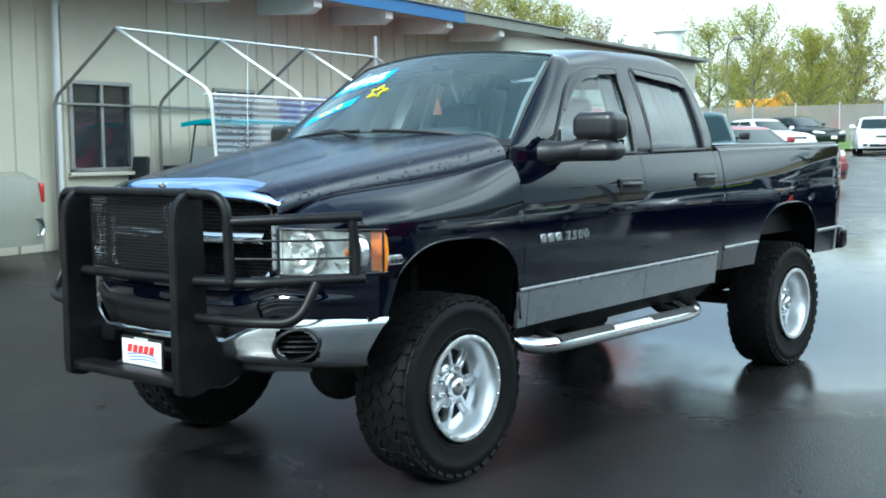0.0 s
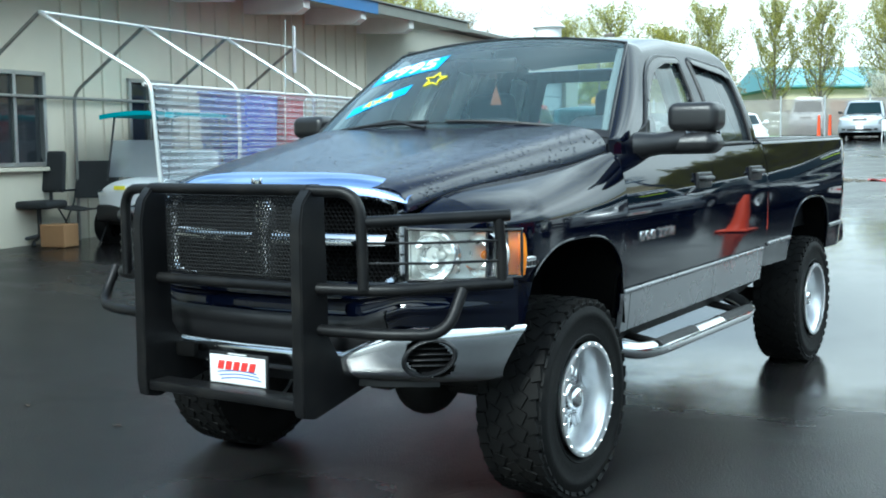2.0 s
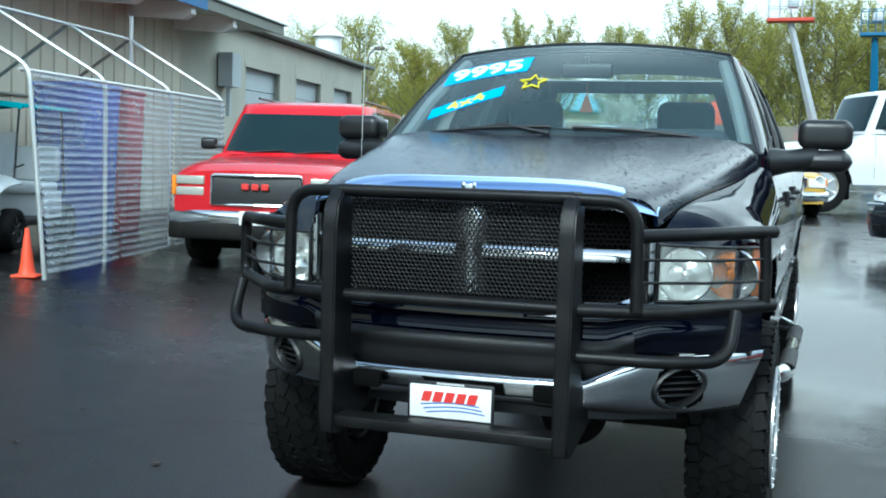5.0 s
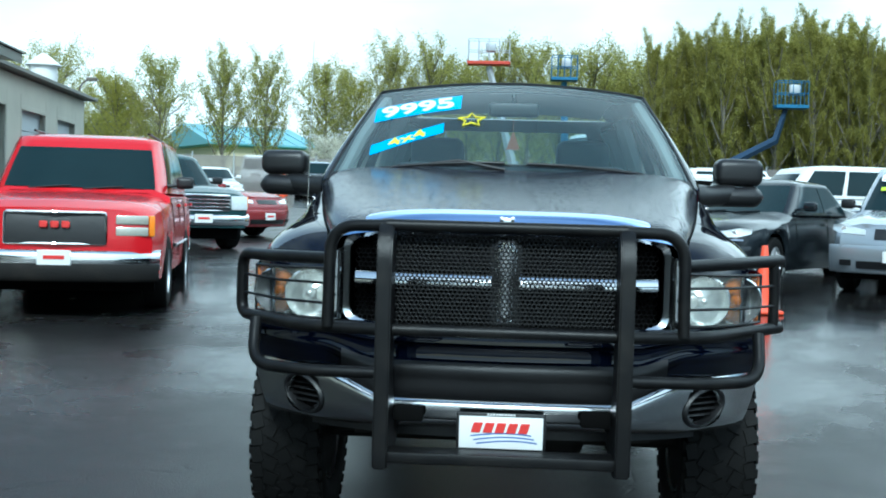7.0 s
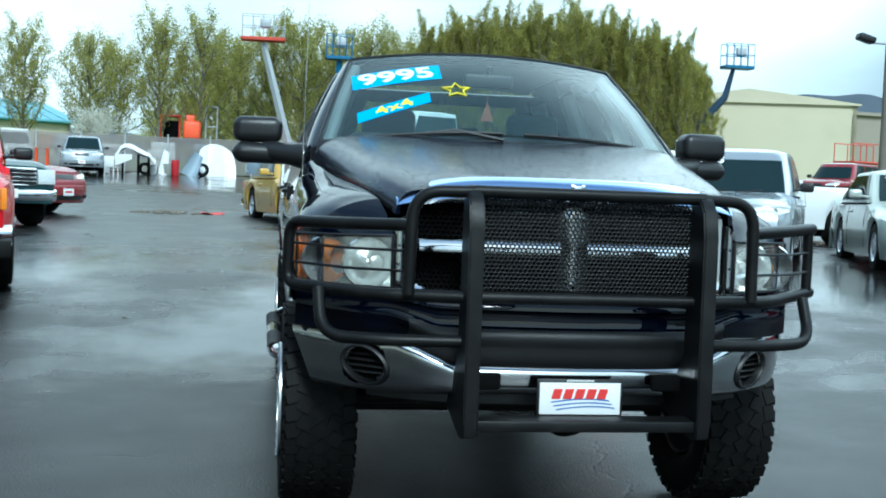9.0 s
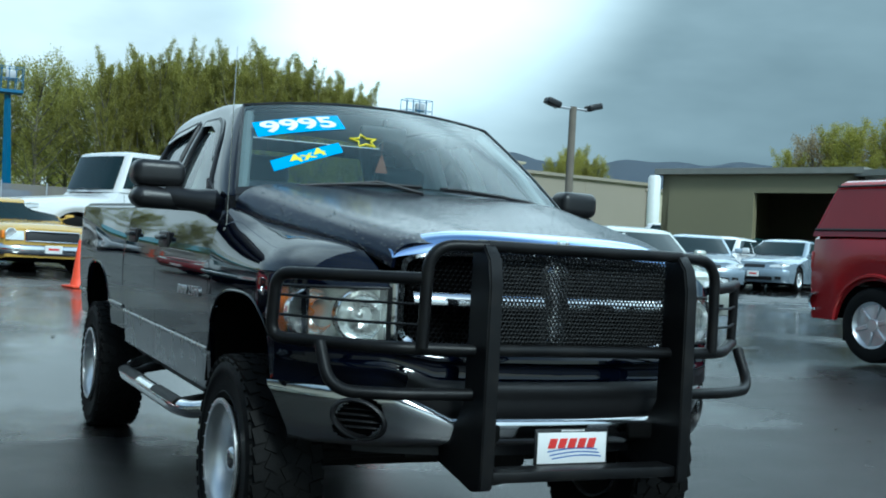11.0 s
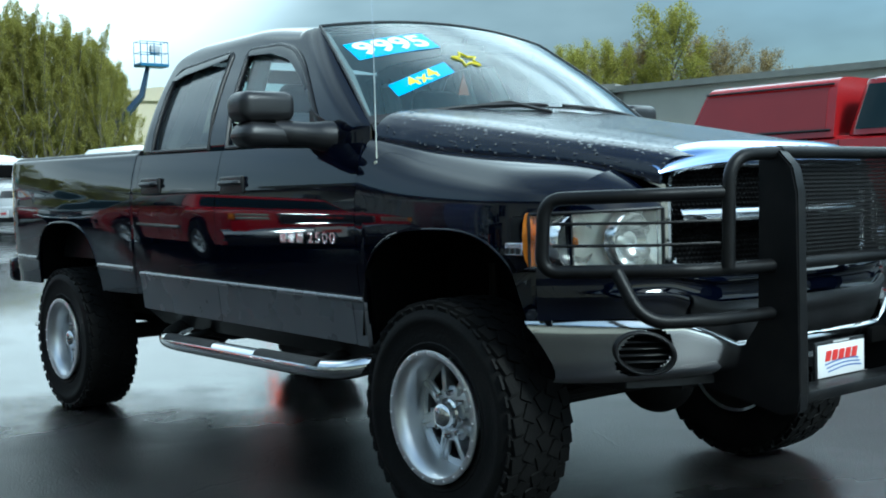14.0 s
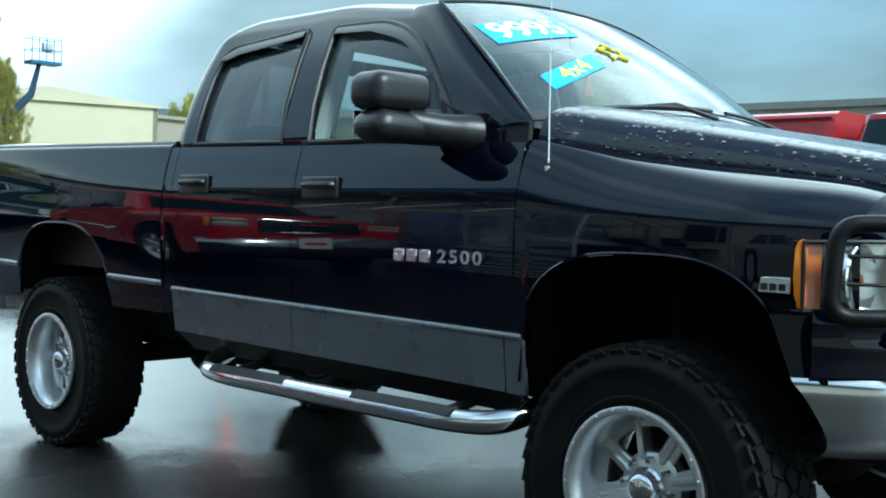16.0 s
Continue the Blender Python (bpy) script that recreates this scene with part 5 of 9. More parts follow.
    # rear wall of the cab with its window
    def back(x, z):
        zz = max(0.0, (z - 1.5) / 0.5)
        return (x, 2.556 - 0.07 * zz * zz - 0.03 * (x / 0.9) ** 2, z)
    bm = bmesh.new()
    xs, zs = steps(-0.88, 0.88, 44), steps(0.75, 1.97, 48)
    vv = {}
    for i in range(44):
        for j in range(48):
            cx, cz = (xs[i] + xs[i + 1]) / 2, (zs[j] + zs[j + 1]) / 2
            if abs(cx) < 0.60 and 1.56 < cz < 1.90:
                continue
            f = []
            for k in ((i, j), (i + 1, j), (i + 1, j + 1), (i, j + 1)):
                if k not in vv:
                    vv[k] = bm.verts.new(back(xs[k[0]] / 0.88 * (cab_x(zs[k[1]]) - 0.055), zs[k[1]]))
                f.append(vv[k])
            bm.faces.new(f)
    thicken(part("cab_rear_wall", bm, M_PAINT, tr), 0.03)
    bm = bmesh.new()
    sheet(bm, lambda x, z: back(x, z), steps(-0.61, 0.61, 8), steps(1.55, 1.91, 6))
    ob = part("rear_window", bm, M_SIDEGLASS, tr)
    ob.visible_shadow = False

    # cowl, wipers and aerial
    bm = bmesh.new()
    sheet(bm, lambda t, v: Vector((0.885 * t, 0.425 + 0.065 * t * t, 1.563 - 0.078 * t * t)).lerp(screen(t, 0.06, 0.004), v), steps(-1, 1, 24), steps(0, 1, 5))
    part("cowl", bm, M_BLACK, tr, "black cowl panel")
    for x0, x1, v0, v1 in ((0.80, 0.08, 0.012, 0.045), (-0.02, -0.74, 0.045, 0.012)):
        bm = bmesh.new()
        pts = [screen((x0 + (x1 - x0) * k / 10) / 0.86, v0 + (v1 - v0) * k / 10 + 0.012 * math.sin(k / 10 * math.pi), 0.020) for k in range(11)]
        tube(bm, pts, 0.008, 6)
        tube(bm, [screen(x0 / 0.86, 0.0, 0.012), screen((x0 * 0.7 + x1 * 0.3) / 0.86, v0 + 0.012, 0.026), pts[5]], 0.009, 6)
        part("wiper", bm, M_BLACK, tr)
    bm = bmesh.new()
    tube(bm, [(-0.945, 0.40, 1.315), (-0.943, 0.40, 1.36)], 0.013, 8)
    tube(bm, [(-0.943, 0.40, 1.35), (-0.94, 0.405, 1.78), (-0.935, 0.415, 2.16)], [0.003, 0.0022, 0.0014], 6)
    part("aerial", bm, M_CHROME, tr, "thin whip aerial")

    # stickers on the windscreen
    def glass_param(x, f):
        """A place on the glass from metres across and the share of the way up."""
        p = glass_base(0).lerp(glass_top(0), f)
        half = 0.875 + (0.690 - 0.875) * f
        return screen(x / half, f, 0.003)

    def decal_strip(x0, f0, x1, f1, wid, material, name, label):
        b = bmesh.new()
        sheet(b, lambda u, v: glass_param(x0 + (x1 - x0) * u, f0 + (f1 - f0) * u + wid * (v - 0.5)), steps(0, 1, 30), steps(0, 1, 8))
        return part(name, b, material, ws, label)

    def decal_text(body, size, x, f, tilt, material, bold, label, lift=0.0015, stretch=1.0):
        b = text_mesh(body, size, 0.0003, bold)
        c, sn = math.cos(tilt), math.sin(tilt)
        for v in b.verts:
            px, py, pz = v.co.x * stretch, v.co.y, v.co.z
            xx, yy = px * c - py * sn, px * sn + py * c
            ff = f + yy / 0.845
            half = 0.875 + (0.690 - 0.875) * ff
            v.co = screen((x + xx) / half, ff, 0.0035 + lift + pz)
        return part("sticker_lettering", b, material, ws, label, smooth=False)
    decal_strip(-0.690, 0.655, -0.250, 0.735, 0.185, M_DECALBLUE, "price_sticker", "blue price sticker backing")
    decal_text("9995", 0.160, -0.470, 0.695, 0.135, M_DECALWHT, 0.0045, "white numerals reading 9995", stretch=1.18)
    decal_strip(-0.680, 0.245, -0.325, 0.425, 0.105, M_DECALBLUE, "drive_sticker", "blue slanted sticker")
    decal_text("4x4", 0.088, -0.503, 0.335, 0.42, M_DECALYEL, 0.0015, "yellow lettering reading 4x4", stretch=1.5)
    bm = bmesh.new()
    star = []
    for k in range(10):
        r = 0.066 if k % 2 == 0 else 0.030
        a = math.pi / 2 + math.tau * k / 10
        star.append(glass_param(-0.192 + r * math.cos(a) * 1.05, 0.500 + r * math.sin(a) / 0.845) + Vector((0, -0.001, 0.002)))
    tube(bm, star, 0.0048, 6, closed=True)
    part("star_sticker", bm, M_DECALYEL, ws, "yellow star outline sticker")

    # ---- cabin inside ----
    bm = bmesh.new()
    sheet(bm, lambda u, v: (0.84 * u, 0.47 + 0.36 * v, 1.50 - 0.03 * u * u - 0.05 * v * v + 0.012 * math.sin(3 * u)), steps(-1, 1, 16), steps(0, 1, 6))
    box(bm, (0, 0.84, 1.27), (1.66, 0.10, 0.36), 0.04, 3)
    part("dashboard", bm, M_DASH, tr)
    bm = bmesh.new()
    pts = [Matrix.Translation((0.40, 0.98, 1.42)) @ Matrix.Rotation(-1.05, 4, "X") @ Vector((0.19 * math.cos(t), 0.19 * math.sin(t), 0)) for t in (math.tau * k / 28 for k in range(28))]
    tube(bm, pts, 0.015, 8, closed=True)
    tube(bm, [(0.40, 0.86, 1.34), (0.40, 0.97, 1.415)], 0.045, 10)
    for a in (0.0, math.pi, -math.pi / 2):
        q = Matrix.Translation((0.40, 0.98, 1.42)) @ Matrix.Rotation(-1.05, 4, "X") @ Vector((0.185 * math.cos(a), 0.185 * math.sin(a), 0))
        tube(bm, [(0.40, 0.975, 1.415), q], 0.014, 6)
    part("steering_wheel", bm, M_BLACK, tr)
    for x in (0.42, -0.42):
        bm = bmesh.new()
        box(bm, (x, 1.32, 1.02), (0.50, 0.52, 0.20), 0.07, 4)
        box(bm, (0, 0, 0), (0.50, 0.17, 0.62), 0.075, 4, Matrix.Translation((x, 1.60, 1.34)) @ Matrix.Rotation(0.20, 4, "X"))
        box(bm, (0, 0, 0), (0.31, 0.12, 0.19), 0.055, 4, Matrix.Translation((x, 1.69, 1.70)) @ Matrix.Rotation(0.12, 4, "X"))
        part("front_seat", bm, M_SEAT, tr, "grey cloth front seat")
    bm = bmesh.new()
    box(bm, (0, 2.18, 1.00), (1.55, 0.50, 0.18), 0.06, 3)
    box(bm, (0, 0, 0), (1.55, 0.14, 0.52), 0.06, 3, Matrix.Translation((0, 2.43, 1.28)) @ Matrix.Rotation(0.12, 4, "X"))
    for x in (0.48, -0.48):
        box(bm, (x, 2.44, 1.55), (0.28, 0.09, 0.10), 0.04, 3)
    part("rear_bench", bm, M_SEAT, tr, "grey cloth rear bench")
    bm = bmesh.new()
    box(bm, (0.015, 0.98, 1.905), (0.26, 0.035, 0.075), 0.03, 4)
    tube(bm, [(0.015, 0.985, 1.925), (0.015, 0.96, 1.975)], 0.012, 8)
    part("rear_view_mirror", bm, M_BLACK, tr)
    bm = bmesh.new()
    tube(bm, [(0.015, 0.985, 1.86), (0.015, 0.99, 1.80)], 0.0015, 5)
    prism(bm, [(-0.02, 1.70), (0.05, 1.70), (0.035, 1.745), (0.015, 1.80), (-0.005, 1.745)], 0.985, 0.990, "y")
    part("air_freshener", bm, mat("orange_card", (0.20, 0.075, 0.035), 0.6), tr, "orange hanging air freshener")
    for s in (1, -1):
        bm = bmesh.new()
        sheet(bm, lambda y, z: (s * 0.86, y, z), steps(0.62, 2.45, 4), steps(0.72, 1.47, 4))
        part("door_trim", bm, M_DASH, tr)
        bm = bmesh.new()    # pale pillar trims
        tube(bm, [Vector((s * 0.83, 0.60, 1.50)), screen(s * 0.97, 0.5, -0.045), screen(s * 0.97, 0.98, -0.05)], 0.03, 8)
        part("pillar_trim", bm, M_DASH, tr)
        bm = bmesh.new()
        tube(bm, [(s * 0.79, 1.715, 1.47), (s * 0.635, 1.74, 1.92)], 0.045, 8)
        part("pillar_trim", bm, M_LIGHTTRIM, tr)
        bm = bmesh.new()
        tube(bm, [(s * 0.77, 2.46, 1.50), (s * 0.62, 2.38, 1.90)], 0.05, 8)
        part("pillar_trim", bm, M_LIGHTTRIM, tr)
    bm = bmesh.new()
    quickbox(bm, (0, 1.5, 0.76), (1.74, 2.05, 0.06))
    part("cab_floor", bm, M_DARK, tr)
    bm = bmesh.new()
    quickbox(bm, (0, 0.52, 1.13), (1.74, 0.03, 0.72))
    part("firewall", bm, M_DARK, tr)
    bm = bmesh.new()
    quickbox(bm, (0, -0.15, 1.0), (1.10, 1.1, 0.38))
    part("engine_block", bm, M_DARK, tr)

    # ---- bed, tail and underbody ----
    bm = bmesh.new()
    quickbox(bm, (0, 3.62, 0.93), (1.60, 2.06, 0.05))
    quickbox(bm, (0, 2.60, 1.22), (1.78, 0.03, 0.56))
    for s in (1, -1):
        quickbox(bm, (s * 0.80, 3.62, 1.2), (0.03, 2.06, 0.60))
    part("bed_liner", bm, M_BLACK, tr, "black bed liner")
    bm = bmesh.new()
    sheet(bm, lambda x, z: (x, 4.675 - 0.015 * ((z - 1.2) / 0.3) ** 2, z), steps(-0.80, 0.80, 8), steps(0.93, 1.53, 12))
    thicken(part("tailgate", bm, M_PAINT, tr), 0.05)
    for s in (1, -1):
        bm = bmesh.new()
        box(bm, (s * 0.835, 4.655, 1.27), (0.07, 0.05, 0.40), 0.02, 3)
        part("tail_light", bm, M_REDLENS, tr, "red tail light")
        bm = bmesh.new()
        quickbox(bm, (s * 0.50, 1.85, 0.62), (0.09, 5.2, 0.14))
        part("frame_rail", bm, M_CHASSIS, tr)
    bm = bmesh.new()
    box(bm, (0, 4.75, 0.80), (1.76, 0.14, 0.17), 0.04, 3)
    part("rear_bumper", bm, M_PAINT, tr, "black rear bumper")
    bm = bmesh.new()
    quickbox(bm, (0, 1.6, 0.66), (1.5, 1.8, 0.05))
    box(bm, (-0.62, 2.2, 0.60), (0.30, 0.55, 0.16), 0.03)
    box(bm, (0.60, 2.55, 0.60), (0.26, 0.30, 0.18), 0.03)
    part("underbody", bm, M_CHASSIS, tr)
    for y in (0.0, 3.57):
        bm = bmesh.new()
        tube(bm, [(-0.78, y, 0.43), (0.78, y, 0.43)], 0.05, 12)
        dx = 0.22 if y < 1 else 0.0
        bmesh.ops.create_uvsphere(bm, u_segments=20, v_segments=12, radius=0.16, matrix=Matrix.Translation((dx, y, 0.43)) @ Matrix.Diagonal((0.9, 1.1, 1, 1)))
        part("axle", bm, M_CHASSIS, tr)
        for s in (1, -1):
            bm = bmesh.new()
            tube(bm, [(s * 0.56, y + 0.14, 0.42), (s * 0.54, y + 0.17, 0.95)], 0.032, 10)
            part("shock_absorber", bm, M_CHASSIS, tr)
    bm = bmesh.new()
    tube(bm, [(-0.70, -0.22, 0.47), (0.70, -0.26, 0.50)], 0.022, 8)
    tube(bm, [(-0.66, -0.42, 0.58), (0.66, -0.42, 0.58)], 0.03, 8)
    box(bm, (0.28, -0.42, 0.60), (0.26, 0.20, 0.12), 0.03)
    box(bm, (-0.45, -0.50, 0.575), (0.5, 0.30, 0.06), 0.02)
    part("steering_linkage", bm, M_CHASSIS, tr)
    # tubular side steps
    for s in (1, -1):
        bm = bmesh.new()
        tube(bm, rounded([(s * 0.80, 0.47, 0.60), (s * 0.99, 0.53, 0.535), (s * 1.04, 0.72, 0.53), (s * 1.04, 2.00, 0.535), (s * 1.00, 2.19, 0.54), (s * 0.82, 2.24, 0.60)], 0.17, 8), 0.040, 16)
        st = part("side_step", bm, M_CHROME, tr, "chrome tubular side step")
        for y in (0.93, 1.80):
            bm = bmesh.new()
            sheet(bm, lambda u, a: (s * (1.04 + 0.0425 * math.sin(a)), y - 0.24 + 0.48 * u, 0.533 + 0.0435 * math.cos(a)), steps(0, 1, 8), steps(-1.15, 1.15, 8))
            thicken(part("step_pad", bm, M_STEP, st, "black ribbed step pad"), 0.006)
        for y in (0.75, 1.95):
            bm = bmesh.new()
            tube(bm, [(s * 0.55, y, 0.63), (s * 1.04, y, 0.545)], 0.02, 8)
            part("bracket", bm, M_CHASSIS, st)

    # wheels
    w = build_wheel()
    spots = [(1, 0.0), (-1, 0.0), (1, 3.57), (-1, 3.57)]
    for k, (s, y) in enumerate(spots):
        m = pose(s * (0.872 if y < 1 else 0.845), y, 0.424, (17 * k) % 45, 0, 0 if s > 0 else 180)
        if k == 0:
            w.matrix_basis, w.parent = m, tr
            first = w
        else:
            c = copy_thing(first, m)
            c.parent = tr
    return tr


build_truck()


# ---- materials of the yard ----
M_SIDING = mat("beige_steel_siding", (0.60, 0.55, 0.44), 0.55, 0.0, 0.08, 1.5, bump=0.05, bscale=40, dirt=(0.25, 0.23, 0.19), dscale=0.8, damount=0.3)
M_SIDING2 = mat("grey_block_wall", (0.50, 0.48, 0.40), 0.7, 0.0, 0.1, 2, bump=0.2, bscale=30, dirt=(0.2, 0.19, 0.16), dscale=1.0, damount=0.3)
M_FASCIA = mat("blue_fascia", (0.03, 0.15, 0.38), 0.4, 0.0, 0.1, 4)
M_ROOFING = mat("weathered_roofing", (0.24, 0.24, 0.21), 0.8, 0.0, 0.2, 3, bump=0.3, bscale=40)
M_TRIMWHT = mat("white_painted_timber", (0.78, 0.77, 0.74), 0.55, 0.0, 0.08, 6, dirt=(0.3, 0.28, 0.25), dscale=3, damount=0.3)
M_DOORPANEL = mat("roller_door_grey", (0.50, 0.54, 0.56), 0.45, 0.0, 0.06, 3)
M_WINDARK = mat("dark_window_pane", (0.02, 0.024, 0.028), 0.08, 0.0, 0.2, 2, coat=0.5)
M_ALUFRAME = mat("aluminium_frame", (0.42, 0.42, 0.40), 0.35, 0.8, 0.08, 10)
M_GALV = mat("galvanised_tube", (0.62, 0.63, 0.62), 0.32, 0.6, 0.1, 10)
# same tubing on the frame's darker side, shade put into the grey
M_TUBESHADE = mat("shaded_tube", (0.26, 0.25, 0.23), 0.5, 0.3, 0.15, 10)
def corrugated():
    """Weathered clear plastic: part see-through, part milky."""
    m = mat("translucent_corrugated_plastic", (0.52, 0.56, 0.60), 0.25, 0.0, 0.1, 3, dirt=(0.30, 0.30, 0.28), dscale=2, damount=0.4)
    nt = m.node_tree
    p, out = nt.nodes["Principled BSDF"], nt.nodes["Material Output"]
    tr, mx = nt.nodes.new("ShaderNodeBsdfTransparent"), nt.nodes.new("ShaderNodeMixShader")
    tr.inputs[0].default_value = (0.86, 0.90, 0.94, 1)
    mx.inputs[0].default_value = 0.60
    nt.links.new(p.outputs[0], mx.inputs[1]), nt.links.new(tr.outputs[0], mx.inputs[2]), nt.links.new(mx.outputs[0], out.inputs[0])
    return m


M_CORR = corrugated()
M_CONE = mat("orange_cone_plastic", (0.85, 0.085, 0.03), 0.5, 0.0, 0.06, 10)


def leaf_mat(name, base, island):
    """Thin leaves: as much light comes through as bounces off."""
    m = mat(name, base, 0.6, 0.0, 0.25, 0.8, island=island)
    nt = m.node_tree
    p, out = nt.nodes["Principled BSDF"], nt.nodes["Material Output"]
    tr, mx = nt.nodes.new("ShaderNodeBsdfTranslucent"), nt.nodes.new("ShaderNodeMixShader")
    src = p.inputs["Base Color"].links[0].from_socket
    nt.links.new(src, tr.inputs[0])
    mx.inputs[0].default_value = 0.55
    nt.links.new(p.outputs[0], mx.inputs[1]), nt.links.new(tr.outputs[0], mx.inputs[2]), nt.links.new(mx.outputs[0], out.inputs[0])
    return m


M_BARK = mat("bark", (0.16, 0.145, 0.115), 0.9, 0.0, 0.25, 8, bump=0.5, bscale=30)
M_LEAF = leaf_mat("spring_leaf", (0.37, 0.36, 0.095), 0.35)
M_LEAF2 = leaf_mat("spring_leaf_yellow", (0.36, 0.34, 0.07), 0.3)
M_LEAF3 = leaf_mat("dense_poplar_leaf", (0.34, 0.325, 0.075), 0.35)
M_BUD = leaf_mat("russet_bud", (0.32, 0.24, 0.11), 0.35)
M_BLOSSOM = leaf_mat("white_blossom", (0.75, 0.74, 0.64), 0.2)
M_GRASS = mat("rough_grass", (0.10, 0.17, 0.03), 0.9, 0.0, 0.35, 0.8, bump=0.6, bscale=15)
# blue of the distance haze is put into the hills' base colour
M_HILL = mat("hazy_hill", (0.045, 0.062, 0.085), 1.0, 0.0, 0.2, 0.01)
M_CREAM = mat("cream_cladding", (0.56, 0.50, 0.36), 0.6, 0.0, 0.06, 0.4, dirt=(0.36, 0.33, 0.22), dscale=0.3, damount=0.3)
M_TAUPE = mat("taupe_wall", (0.30, 0.26, 0.21), 0.7, 0.0, 0.08, 0.4)
M_OLIVE = mat("olive_cladding", (0.24, 0.22, 0.13), 0.6, 0.0, 0.1, 0.6)
M_TEALROOF = mat("teal_metal_roof", (0.16, 0.36, 0.42), 0.5, 0.0, 0.1, 0.5)
M_LIFTBLUE = mat("lift_blue", (0.02, 0.13, 0.26), 0.45, 0.0, 0.1, 2)
M_LIFTDARK = mat("lift_dark_blue", (0.02, 0.045, 0.09), 0.5, 0.0, 0.1, 2)
M_LIFTRED = mat("lift_orange", (0.52, 0.055, 0.03), 0.5, 0.0, 0.1, 2)
M_LIFTGREY = mat("lift_grey", (0.42, 0.44, 0.46), 0.5, 0.2, 0.1, 2)
M_WOODPOST = mat("weathered_pole", (0.17, 0.15, 0.12), 0.85, 0.0, 0.2, 4, bump=0.4, bscale=40)
M_PLASTWHT = mat("white_plastic", (0.78, 0.78, 0.77), 0.4, 0.0, 0.05, 4)
M_CLOTHBLK = mat("black_fabric", (0.02, 0.021, 0.022), 0.85, 0.0, 0.2, 12, bump=0.3, bscale=200)
M_CARDBOX = mat("brown_cardboard", (0.33, 0.18, 0.08), 0.8, 0.0, 0.12, 5)
M_TEAL = mat("turquoise_fabric", (0.02, 0.48, 0.55), 0.6, 0.0, 0.08, 6)


def paint(name, c, metal=0.0):
    return mat(name, c, 0.22, metal, 0.06, 2, coat=0.35)


P_RED, P_DKRED, P_WHITE, P_BLACK = paint("red_paint", (0.50, 0.007, 0.014)), paint("deep_red_paint", (0.33, 0.010, 0.014)), paint("white_paint", (0.74, 0.75, 0.75)), mat("black_car_paint", (0.010, 0.013, 0.016), 0.15, 0.0, 0.1, 2)
P_GOLD, P_SILVER, P_PALE, P_GREEN = paint("gold_paint", (0.52, 0.33, 0.06)), paint("silver_paint", (0.42, 0.45, 0.48), 0.5), paint("pale_sage_paint", (0.46, 0.49, 0.44), 0.3), paint("dark_teal_paint", (0.02, 0.055, 0.06))
P_MAROON, P_BLUEGREY, P_TAN = paint("faded_maroon_paint", (0.24, 0.03, 0.035)), paint("blue_grey_paint", (0.26, 0.32, 0.38), 0.3), paint("tan_paint", (0.34, 0.33, 0.27))
M_CARGLASS = mat("dark_car_glass", (0.010, 0.022, 0.025), 0.06, 0.0, 0.2, 2, spec=0.25)


M_LAMP = mat("car_headlamp", (0.72, 0.75, 0.75), 0.14, 0.3, 0.2, 25, bump=0.2, bscale=40)


# ---- parked vehicles ----
def small_wheel(R, w, material=None):
    ob = new("wheel")
    bm = bmesh.new()
    h = w / 2
    revolve(bm, [(R * 0.62, -h * 0.9), (R * 0.80, -h), (R * 0.95, -h * 0.9), (R, -h * 0.6), (R, h * 0.6), (R * 0.95, h * 0.9), (R * 0.80, h), (R * 0.62, h * 0.9)], 32, "x")
    part("tyre", bm, M_RUBBER, ob)
    bm = bmesh.new()
    revolve(bm, [(R * 0.63, h * 0.9), (R * 0.60, h * 0.75), (R * 0.55, h * 0.55), (R * 0.2, h * 0.62), (R * 0.16, h * 0.8), (0.001, h * 0.8)], 28, "x")
    for k in range(6):
        t = math.tau * k / 6
        box(bm, (0, 0, 0), (0.025, R * 0.13, R * 0.40), 0.008, 1, Matrix.Rotation(t, 4, "X") @ Matrix.Translation((h * 0.66, 0, R * 0.37)))
    part("rim", bm, material or M_ALU, ob)
    return ob


